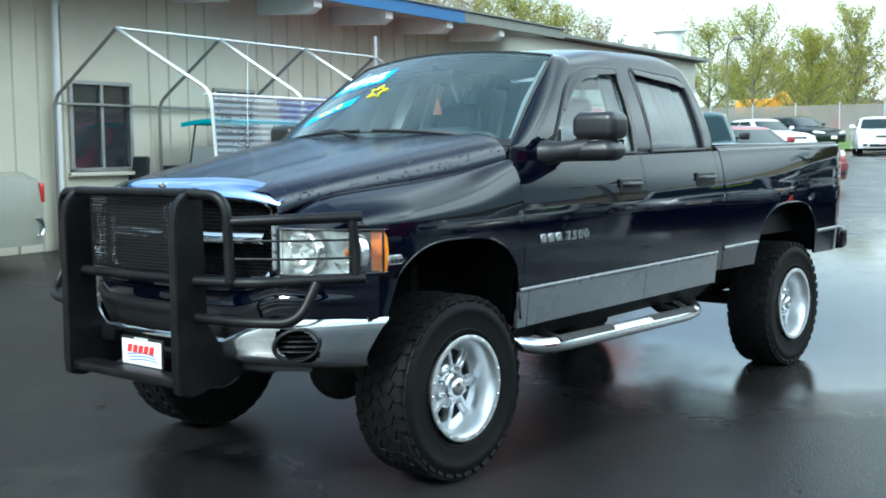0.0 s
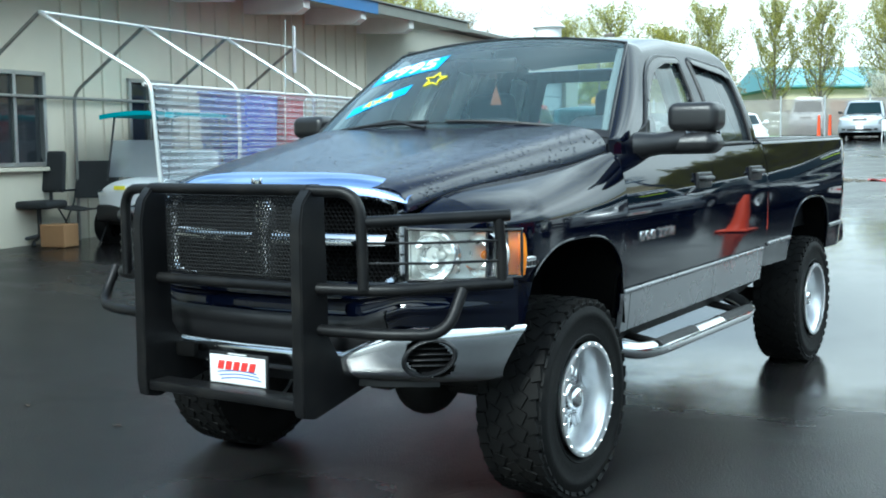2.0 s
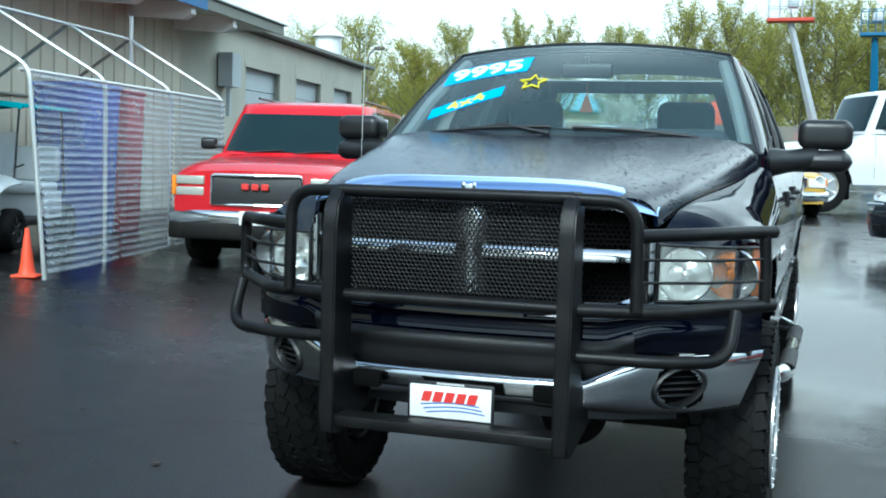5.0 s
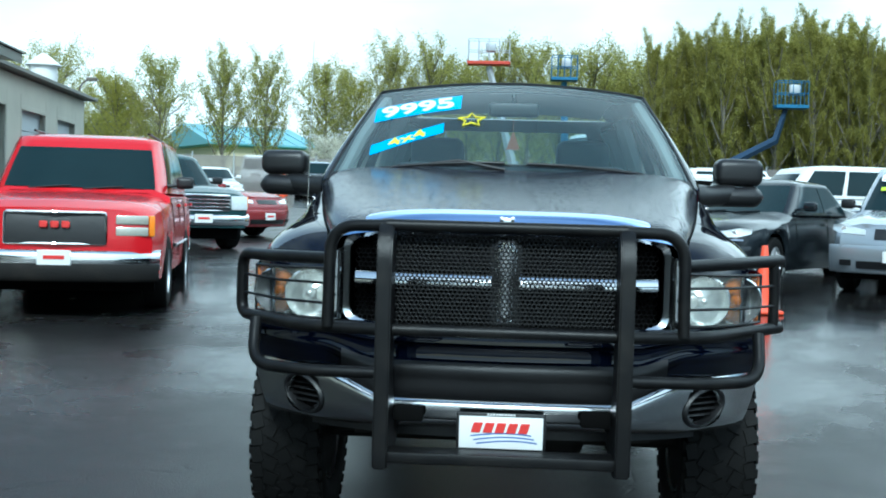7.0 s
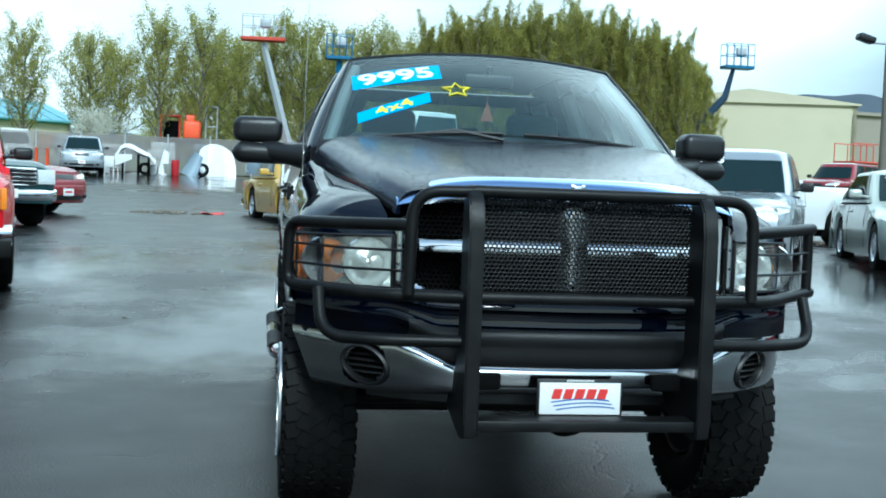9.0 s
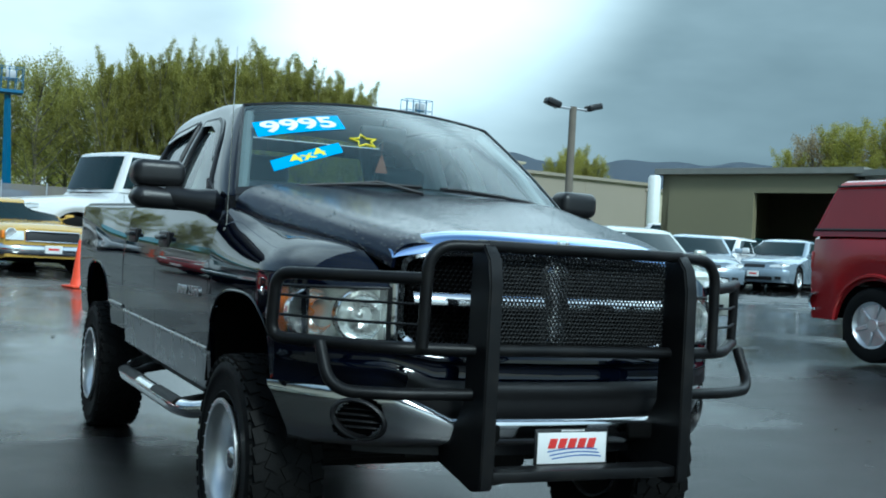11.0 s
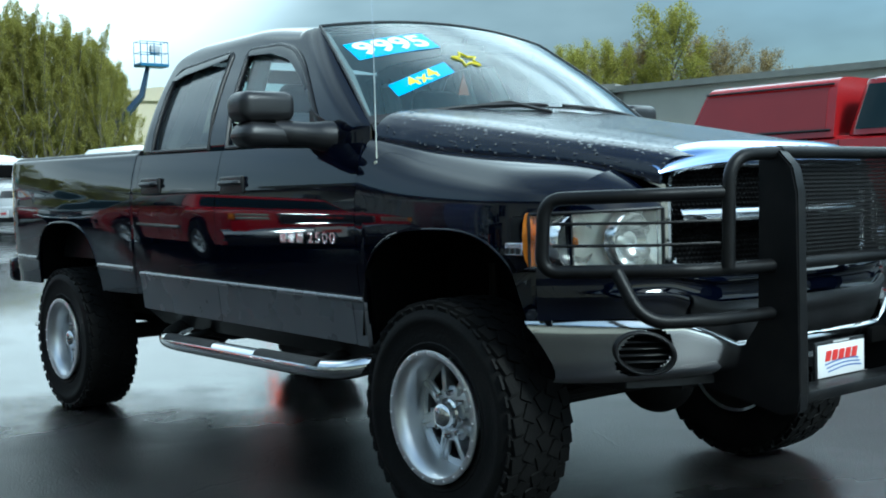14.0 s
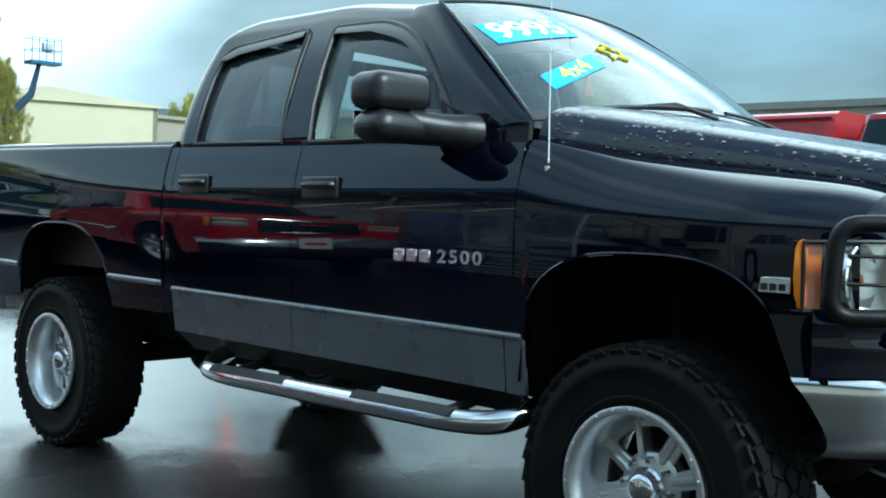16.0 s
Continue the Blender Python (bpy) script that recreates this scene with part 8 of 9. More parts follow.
lamp2 = empty("street_lamp", on_ground(-14.9, 33.0), "street lamp behind the workshop", "lamp post")
bm = bmesh.new()
tube(bm, rounded([(0, 0, 0), (0, 0, 4.0), (0.4, -0.2, 4.2)], 0.3, 5), 0.03, 8)
part("pole", bm, M_WOODPOST, lamp2)
bm = bmesh.new()
box(bm, (0.5, -0.2, 4.18), (0.36, 0.2, 0.13), 0.05, 2)
part("lamp_head", bm, M_WOODPOST, lamp2)


# ---- boom lifts ----
def build_lift(x, y, top, lean, material, cage, label, bw=1.1, boom_m=None):
    """A self-propelled boom lift with its basket raised: lean is how far the basket stands to +x of the base."""
    c = empty("boom_lift", on_ground(x, y), label, "boom lift", "boom lifts")
    z0 = ground_z(x, y)
    zt = top - z0
    bm = bmesh.new()
    box(bm, (0, 0, 0.95), (2.3, 2.6, 1.1), 0.2, 2)
    part("chassis", bm, cage, c)
    for s in (1, -1):
        for yy in (-1.0, 1.0):
            bm = bmesh.new()
            revolve(bm, [(0.2, -0.15), (0.45, -0.15), (0.45, 0.15), (0.2, 0.15)], 18, "x", (s * 1.1, yy, 0.45))
            part("tyre", bm, M_RUBBER, c)
    bm = bmesh.new()
    if abs(lean) < 3.4:
        tube(bm, [(0, 0, 1.2), (lean, 0, zt - 1.4)], [0.24, 0.16], 4)
    else:
        tube(bm, [(0, 0, 1.2), (lean * 0.85, 0, zt - 2.9), (lean * 0.95, 0, zt - 1.3)], [0.24, 0.20, 0.12], 4)
    part("boom", bm, boom_m or material, c)
    bm = bmesh.new()
    box(bm, (lean, 0, zt - 1.25), (2.1 * bw, 0.9, 0.18), 0.03, 1)
    part("basket_floor", bm, cage, c)
    for xx in (-bw, -bw / 2, 0, bw / 2, bw):
        for yy in (-0.42, 0.42):
            bm = bmesh.new()
            tube(bm, [(lean + xx, yy, zt - 1.2), (lean + xx, yy, zt)], 0.022, 5)
            part("basket_post", bm, material, c)
    for z in (zt - 0.6, zt):
        bm = bmesh.new()
        tube(bm, [(lean - bw, -0.42, z), (lean + bw, -0.42, z), (lean + bw, 0.42, z), (lean - bw, 0.42, z)], 0.022, 5, closed=True)
        part("basket_rail", bm, material, c)
    bm = bmesh.new()
    box(bm, (lean + 0.1, -0.25, zt - 0.42), (0.55, 0.3, 0.5), 0.08, 2)
    part("control_box", bm, M_LIFTGREY, c)


build_lift(-0.3, 57.0, 10.3, -1.6, M_LIFTGREY, M_LIFTRED, "boom lift with orange basket raised high")
build_lift(2.4, 58.5, 9.7, -0.2, M_LIFTBLUE, M_LIFTBLUE, "blue boom lift raised straight up", 0.7)
build_lift(19.6, 55.5, 10.0, 4.2, M_LIFTBLUE, M_LIFTBLUE, "blue articulated boom lift leaning over the lot", 0.8, M_LIFTDARK)
build_lift(8.6, 53.0, 7.95, 4.6, M_LIFTBLUE, M_LIFTBLUE, "blue boom lift partly raised", 0.75, M_LIFTDARK)


# ---- trees ----
def build_tree(seed, height, spread, leaves, leaf_m, lsize, upright=0.75, bare=0.12):
    """A tapered trunk, steep limbs and twigs, and many small leaves hung along them."""
    rng = random.Random(seed)
    t = new("tree")
    bm = bmesh.new()
    trunk_top = height * 0.55
    tube(bm, [(0, 0, -0.2), (rng.uniform(-.05, .05), 0, height * 0.2), (rng.uniform(-.1, .1), rng.uniform(-.1, .1), trunk_top), (rng.uniform(-.15, .15), rng.uniform(-.1, .1), height * 0.93)], [height * 0.017, height * 0.014, height * 0.009, 0.012], 7)
    tips = []
    limbs = 26
    for k in range(limbs):
        f = bare + (0.88 - bare) * k / limbs
        z = height * f
        a = k * 2.4 + rng.uniform(-.4, .4)
        ln = spread * (1.15 - 0.75 * f) * rng.uniform(0.7, 1.2)
        rise = height * (0.16 + 0.12 * upright) * rng.uniform(0.75, 1.25) * (1.15 - 0.6 * f)
        p0, p1, p2 = Vector((0, 0, z)), Vector((math.cos(a) * ln * 0.6, math.sin(a) * ln * 0.6, z + rise * 0.45)), Vector((math.cos(a) * ln, math.sin(a) * ln, z + rise))
        tube(bm, [p0, p1, p2], [height * 0.006, height * 0.004, 0.008], 5)
        for q in range(5):
            u = 0.25 + 0.75 * q / 4
            b = p0.lerp(p1, min(1, u * 2)) if u < 0.5 else p1.lerp(p2, u * 2 - 1)
            e = b + Vector((rng.uniform(-1, 1) * ln * 0.35, rng.uniform(-1, 1) * ln * 0.35, rise * rng.uniform(0.15, 0.5)))
            tube(bm, [b, e], [0.014, 0.005], 3, caps=False)
            tips.append((b, e))
    tips += [(Vector((0, 0, height * 0.8)), Vector((rng.uniform(-.2, .2), rng.uniform(-.2, .2), height)))] * 6
    part("trunk", bm, M_BARK, t)
    verts, faces = [], []
    for _ in range(leaves):
        b, e = rng.choice(tips)
        p = b.lerp(e, rng.uniform(0.1, 1.08)) + Vector((rng.gauss(0, .12), rng.gauss(0, .12), rng.gauss(0, .12))) * spread * 0.6
        s = lsize * rng.uniform(0.6, 1.3)
        ax = Vector((rng.gauss(0, 1), rng.gauss(0, 1), rng.gauss(0, 1))).normalized()
        bx = ax.cross(Vector((rng.gauss(0, 1), rng.gauss(0, 1), rng.gauss(0, 1)))).normalized()
        n = len(verts)
        verts += [tuple(p - ax * s), tuple(p + bx * s * 0.8), tuple(p + ax * s)]
        faces.append((n, n + 1, n + 2))
    me = bpy.data.meshes.new("crown")
    me.from_pydata(verts, [], faces)
    me.materials.append(leaf_m)
    o = new("crown", me)
    o.parent = t
    return t


def scatter(kinds, spots, label, group):
    used = {}
    for k, (x, y, s, kind) in enumerate(spots):
        m = pose(x, y, ground_z(x, y), 0, 0, (k * 77) % 360)
        src = kinds[kind]
        if kind not in used:
            used[kind] = src
            src.matrix_basis = m
            o = src
        else:
            o = copy_thing(src, m)
        o.scale = (s * (0.9 + 0.2 * ((k * 37) % 10) / 10), s * (0.9 + 0.2 * ((k * 53) % 10) / 10), s)
        tagged(o, label, "tree", group)


def polar(az, dist):
    return -0.2 + dist * math.sin(radians(az)), -5.0 + dist * math.cos(radians(az))


young = [build_tree(11, 8.6, 2.7, 17000, M_LEAF, 0.072, 1.1, 0.16), build_tree(12, 9.2, 2.2, 17000, M_LEAF, 0.070, 1.3, 0.14), build_tree(13, 8.0, 2.8, 15000, M_LEAF2, 0.070, 1.1, 0.20)]
poplar = [build_tree(21, 10.8, 1.5, 34000, M_LEAF3, 0.060, 1.25, 0.03), build_tree(22, 10.2, 1.6, 34000, M_LEAF3, 0.060, 1.2, 0.03)]
broad = [build_tree(51, 9.0, 3.4, 18000, M_LEAF, 0.072, 0.75, 0.10), build_tree(52, 9.0, 3.2, 17000, M_LEAF2, 0.072, 0.75, 0.12), build_tree(53, 9.0, 3.0, 12000, M_BUD, 0.062, 0.75, 0.12)]
back = [build_tree(61, 9.0, 5.0, 11000, M_LEAF, 0.15, 0.5, 0.03), build_tree(62, 9.0, 5.2, 11000, M_LEAF2, 0.15, 0.5, 0.03), build_tree(63, 9.0, 4.8, 10000, M_BUD, 0.14, 0.5, 0.03)]
golden = [build_tree(31, 9.0, 2.3, 22000, M_LEAF2, 0.075, 0.8), build_tree(32, 9.5, 2.6, 17000, M_BUD, 0.065, 0.6)]
blossom = [build_tree(41, 4.2, 1.9, 6500, M_BLOSSOM, 0.06, 0.3)]

# a row of young trees behind the far fence
spots = []
for az, el, d, kind in ((-17.6, 7.2, 64, 0), (-14.6, 7.4, 66, 1), (-12.5, 7.3, 66, 1), (-9.6, 7.2, 66, 0), (-8.2, 6.6, 68, 2), (-6.4, 8.2, 66, 1), (-4.4, 8.2, 66, 1), (-2.6, 7.6, 68, 0), (-1.0, 7.9, 66, 1), (0.4, 8.6, 66, 0), (2.0, 7.8, 68, 1), (3.6, 8.4, 66, 0),
                        (5.0, 7.4, 68, 2), (6.2, 8.0, 66, 0), (-19.6, 6.0, 64, 2), (-3.5, 6.8, 75, 2), (1.2, 7.0, 75, 1), (4.4, 7.0, 74, 2)):
    x, y = polar(az, d)
    h = (d * math.tan(radians(el)) + 1.4 - ground_z(x, y)) * 0.90
    spots.append((x, y, h / (8.6, 9.2, 8.0)[kind], kind))
scatter(young, spots, "young spring tree in thin yellow-green leaf", "trees behind the fence")
# broad trees beyond the workshop
spots = []
for az, el, d, kind in ((-22.4, 7.4, 66, 0), (-20.0, 6.0, 70, 0), (-24.6, 6.8, 68, 0), (-27.6, 5.8, 74, 2), (-29.6, 7.2, 62, 2), (-31.6, 8.0, 60, 1), (-33.6, 9.0, 58, 0), (-35.6, 9.4, 60, 2), (-37.8, 9.8, 56, 2), (-40.4, 10.4, 56, 0), (-43.0, 10.4, 54, 1), (-46.0, 11.0, 54, 0), (-49.0, 11.0, 52, 1)):
    x, y = polar(az, d)
    h = (d * math.tan(radians(el)) + 1.4 - ground_z(x, y)) * 0.92
    spots.append((x, y, h / 9.0, kind))
scatter(broad, spots, "broad tree in fresh yellow-green leaf", "trees beyond the workshop")
# a belt of lower trees further back
spots = []
for k in range(26):
    az = -24 + 32 * k / 25
    if -18.5 < az < -6.8:
        continue
    d = 84 + (k * 7 % 5) * 3
    x, y = polar(az, d)
    el = 4.0 + 0.9 * math.sin(k * 2.1)
    spots.append((x, y, (d * math.tan(radians(el)) + 1.4 - ground_z(x, y)) / 9.0, (0, 2, 1)[k % 3]))
scatter(back, spots, "low spring tree in the belt behind the lot", "belt of trees")
# the dense stand of poplars
spots = []
rng = random.Random(9)
for k in range(34):
    az = 6.6 + 13.6 * k / 33
    el = ease(az, (6, 9.5, 13, 17, 19.2, 20.5), (8.6, 9.2, 9.6, 9.0, 8.0, 6.4)) + rng.uniform(-0.35, 0.35)
    d = 63 + rng.uniform(-2, 3) + (4 if k % 2 else 0)
    x, y = polar(az, d)
    h = (d * math.tan(radians(el)) + 1.4 - ground_z(x, y)) * 0.86
    spots.append((x, y, h / 10.5, k % 2))
scatter(poplar, spots, "tall poplar in dense olive spring leaf", "poplar stand")
spots = []
for az, el, d, kind in ((40.6, 5.6, 90, 0), (42.5, 6.6, 92, 0), (44.3, 6.3, 95, 1), (46.0, 6.4, 95, 1), (48.2, 8.6, 90, 0), (49.6, 6.9, 92, 1), (51.5, 5.6, 95, 1), (29.6, 5.0, 106, 0), (30.5, 5.4, 108, 0), (31.4, 5.0, 106, 0), (30.1, 4.9, 103, 0), (54, 5.2, 95, 1), (47.2, 6.0, 90, 0), (43.4, 6.9, 88, 0), (45.2, 7.0, 90, 0), (46.8, 6.9, 93, 1), (50.6, 6.6, 92, 1), (52.6, 6.2, 94, 1), (41.6, 6.2, 91, 1)):
    x, y = polar(az, d)
    h = d * math.tan(radians(el)) + 1.4 - ground_z(x, y)
    spots.append((x, y, h / 9.0, kind))
scatter(golden, spots, "spring tree in gold-green and russet leaf", "trees beyond the sheds")
spots = []
for az, d in ((-9.6, 63), (-8.9, 64)):
    x, y = polar(az, d)
    spots.append((x, y, 0.72, 0))
scatter(blossom, spots, "small tree in white blossom", "blossom trees")


# ---- far buildings, fence, hills ----
def shed_block(name, label, p0, p1, z_eave, depth, wall_m, roof_m, ridge=0.0, openings=()):
    """A plain building whose near wall runs from p0 to p1."""
    a, b = Vector((*p0, 0)), Vector((*p1, 0))
    run = b - a
    ang = math.degrees(math.atan2(run.y, run.x))
    t = empty(name, pose(a.x, a.y, 0, 0, 0, ang), label, "building", "buildings round the lot")
    n = run.length
    base = min(ground_z(*p0), ground_z(*p1)) - 0.1
    bm = bmesh.new()
    cuts = sorted({0, n, *[v for o in openings for v in o]})
    for u, w in zip(cuts, cuts[1:]):
        if any(o[0] <= (u + w) / 2 <= o[1] for o in openings):
            quickbox(bm, ((u + w) / 2, 0.15, z_eave - 0.35), (w - u, 0.3, 0.7))
        else:
            quickbox(bm, ((u + w) / 2, 0.15, (z_eave + base) / 2), (w - u, 0.3, z_eave - base))
        part("wall", bm, wall_m, t, smooth=False)
        bm = bmesh.new()
    for x in (0.15, n - 0.15):
        quickbox(bm, (x, depth / 2, (z_eave + base) / 2), (0.3, depth, z_eave - base))
        part("wall", bm, wall_m, t, smooth=False)
        bm = bmesh.new()
    for u, w in zip(cuts, cuts[1:]):
        if not any(o[0] <= (u + w) / 2 <= o[1] for o in openings):
            quickbox(bm, ((u + w) / 2, depth, (z_eave + base) / 2), (w - u, 0.3, z_eave - base))
            part("wall", bm, wall_m, t, smooth=False)
            bm = bmesh.new()
    bm = bmesh.new()
    if ridge:
        prism(bm, [(-0.2, z_eave), (n * 0.42, z_eave + ridge), (n + 0.2, z_eave - 0.02), (n + 0.2, z_eave - 0.12), (-0.2, z_eave - 0.12)], -0.2, depth + 0.2, "y")
    else:
        quickbox(bm, (n / 2, depth / 2, z_eave + 0.10), (n + 0.5, depth + 0.5, 0.22))
    part("roof", bm, roof_m, t, smooth=False)
    for x in steps(0, n, max(1, int(n / 6.0)))[1:-1]:
        if any(o[0] <= x <= o[1] for o in openings):
            continue
        bm = bmesh.new()
        quickbox(bm, (x, -0.004, (z_eave + base) / 2), (0.05, 0.012, z_eave - base))
        part("cladding_seam", bm, wall_m, t, smooth=False)
    return t


def rayed(az, d):
    return polar(az, d)


shed_block("warehouse", "large cream steel warehouse", rayed(18.6, 72), rayed(27.3, 74), 7.6, 30, M_CREAM, M_CREAM, 0.75)
shed_block("warehouse", "long plain taupe warehouse wall", rayed(27.2, 80), rayed(33.9, 88), 7.4, 20, M_TAUPE, M_TAUPE)
shed_block("warehouse", "low cream warehouse behind the yard", rayed(33.8, 88), rayed(38.2, 92), 7.0, 15, M_CREAM, M_TAUPE)
shed_block("open_shed", "olive open-fronted equipment shed", (24.8, 32.9), (27.9, 25.7), 4.95, 9, M_OLIVE, M_ROOFING, 0.0, ((3.9, 7.6),))
shed_block("workshop_shed", "pale green long shed", (28.0, 25.5), rayed(74.0, 33), 4.85, 9, M_SIDING2, M_ROOFING)
# next long shed is added out of view to darken the truck's reflections
shed_block("workshop_shed", "added unseen grey shed, darkens reflections from the east side", (31.5, 4.5), (33.0, -42.0), 5.6, 10, M_SIDING2, M_ROOFING)
teal_house = shed_block("house", "low house with a teal metal roof", rayed(-15.1, 92), rayed(-10.2, 95), 5.55, 14, M_CREAM, M_TEALROOF)
bm = bmesh.new()
prism(bm, [(-0.6, 5.80), (7.0, 7.60), (14.6, 5.80), (14.6, 5.66), (-0.6, 5.66)], -0.5, 9.1, "x")
part("pitched_roof", bm, M_TEALROOF, teal_house, smooth=False)
for k in range(8):      # standing seams
    bm = bmesh.new()
    tube(bm, [(0.2 + 1.1 * k, -0.6, 5.83), (0.2 + 1.1 * k, 7.0, 7.63)], 0.035, 4)
    part("roof_seam", bm, M_TEALROOF, teal_house)
shed_block("house", "low grey-roofed sheds behind the fence", rayed(-36.0, 66), rayed(-26.5, 70), 4.0, 10, M_SIDING2, M_TRIMWHT, 0.8)
tank = empty("storage_tank", on_ground(*rayed(34.0, 79)), "white upright cylindrical tank", "tank")
bm = bmesh.new()
revolve(bm, [(0.001, 5.0), (0.30, 4.97), (0.43, 4.8), (0.43, 0.0)], 24, "z")
part("tank_body", bm, M_PLASTWHT, tank)

def chain_link(name, c, open_):
    """Woven wire seen from far off: mostly gaps."""
    m = mat(name, c, 0.6, 0.2, 0.2, 2)
    nt = m.node_tree
    p, out = nt.nodes["Principled BSDF"], nt.nodes["Material Output"]
    tr, mx = nt.nodes.new("ShaderNodeBsdfTransparent"), nt.nodes.new("ShaderNodeMixShader")
    mx.inputs[0].default_value = open_
    nt.links.new(p.outputs[0], mx.inputs[1]), nt.links.new(tr.outputs[0], mx.inputs[2]), nt.links.new(mx.outputs[0], out.inputs[0])
    return m


M_WIRE = chain_link("chain_link_wire", (0.24, 0.22, 0.21), 0.30)
# chain-link fence along the far side
fence = empty("fence", pose(0, 0, 0), "chain-link fence with slats along the far side of the lot", "fence")
pts = [rayed(az, 60) for az in steps(-40, 20, 30)]
for x, y in pts:
    bm = bmesh.new()
    tube(bm, [(x, y, ground_z(x, y)), (x, y, ground_z(x, y) + 2.0)], 0.04, 6)
    part("post", bm, M_LIFTGREY, fence)
for (x0, y0), (x1, y1) in zip(pts, pts[1:]):
    bm = bmesh.new()
    a, b = Vector((x0, y0, ground_z(x0, y0))), Vector((x1, y1, ground_z(x1, y1)))
    sheet(bm, lambda u, v: a.lerp(b, u) + Vector((0, 0.03, 0.05 + 1.8 * v)), (0, 1), (0, 1))
    part("mesh_panel", bm, M_WIRE, fence)

# strip of grass between the lot and the fence
bm = bmesh.new()
sheet(bm, lambda u, v: (lambda x, y: (x, y, ground_z(x, y) + 0.03 + 0.03 * math.sin(u * 9)))(-29.0 + 14.0 * u + 2.5 * (1 - v) * u, 42.0 + 4.0 * (1 - u) + 12.5 * v), steps(0, 1, 24), steps(0, 1, 14))
tagged(part("grass_strip", bm, M_GRASS), "strip of green grass before the fence", "grass", kind="structure")
# grass verge beyond the fence
bm = bmesh.new()
sheet(bm, lambda u, v: (lambda p: (p[0], p[1], ground_z(*p) + 0.05 + 0.3 * v * v))(rayed(-55 + 130 * u, 61 + 60 * v)), steps(0, 1, 50), steps(0, 1, 8))
tagged(part("grass_verge", bm, M_GRASS), "rough green grass beyond the lot", "grass", kind="structure")

# hills and the belt of far woods
bm = bmesh.new()
rng = random.Random(5)
ph = [rng.uniform(0, 6.28) for _ in range(6)]


def hill(u, v):
    az = u * 360
    d = 900 + 500 * v
    a = (az + 180) % 360 - 180
    h = ease(a, (-180, 5, 22, 30, 40, 52, 75, 180), (45, 50, 112, 116, 110, 98, 80, 45)) + 5 * math.sin(radians(az) * 23 + ph[1]) + 2.5 * math.sin(radians(az) * 57 + ph[2]) + 1.5 * math.sin(radians(az) * 131 + ph[3])
    return (d * math.sin(radians(az)), d * math.cos(radians(az)), -2 + (0, h * 0.55, h, h * 0.9)[round(v * 3)])


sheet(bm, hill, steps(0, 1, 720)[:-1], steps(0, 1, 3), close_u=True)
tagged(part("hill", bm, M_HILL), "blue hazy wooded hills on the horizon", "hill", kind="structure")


# ---- odds and ends at the far side of the lot ----
def leaning_panel():
    """A spare white bonnet stood on edge."""
    bm = bmesh.new()

    def skin(u, v):
        k = 2 * u - 1
        w = 0.98 - 0.22 * v**2.2
        return (k * w + 0.05 * v, 0.42 * v + 0.10 * (1 - k * k) + 0.05 * math.exp(-((abs(k) - 0.45) / 0.1) ** 2), 1.62 * v - 0.26 * v**3 * abs(k) ** 2.6 - (0.14 * v if k > 0 else 0.0) * k)
    sheet(bm, skin, steps(0, 1, 24), steps(0, 1, 14))
    ob = part("bonnet_panel", bm, P_WHITE, None, m=on_ground(-3.95, 53.2, 14))
    thicken(ob, 0.04)
    tagged(ob, "spare white car bonnet leaning at the far fence", "car part")


def crumpled_shell():
    """A white moulded shell lying tilted over scrap."""
    bm = bmesh.new()

    def skin(u, v):
        k = 2 * u - 1
        edge = max(0.0, abs(2 * v - 1) - 0.6) / 0.4
        z = 1.05 + 0.42 * math.exp(-((u - 0.32) / 0.30) ** 2) - 0.20 * edge**2 - 0.28 * max(0.0, abs(k) - 0.7) / 0.3
        return (0.92 * k, -0.55 + 1.1 * v + 0.08 * math.sin(u * 7), z + 0.03 * math.sin(u * 11 + v * 4))
    sheet(bm, skin, steps(0, 1, 22), steps(0, 1, 12))
    t = empty("scrap_shell", on_ground(-7.55, 50.3, 8), "white moulded vehicle shell lying tilted on scrap", "car part")
    thicken(part("shell", bm, P_WHITE, t), 0.05)
    bm = bmesh.new()
    sheet(bm, lambda u, v: (-0.90 + 0.75 * u, -0.56 - 0.06 * math.sin(u * 3), 0.95 - 0.55 * v * (1 - 0.6 * u)), steps(0, 1, 8), steps(0, 1, 6))
    thicken(part("side_flap", bm, P_WHITE, t), 0.03)
    for x in (-0.55, 0.15, 0.62):
        bm = bmesh.new()
        box(bm, (x, 0.05, 0.50), (0.10, 0.5, 1.0), 0.02, 1)
        part("leg", bm, M_DARK, t)


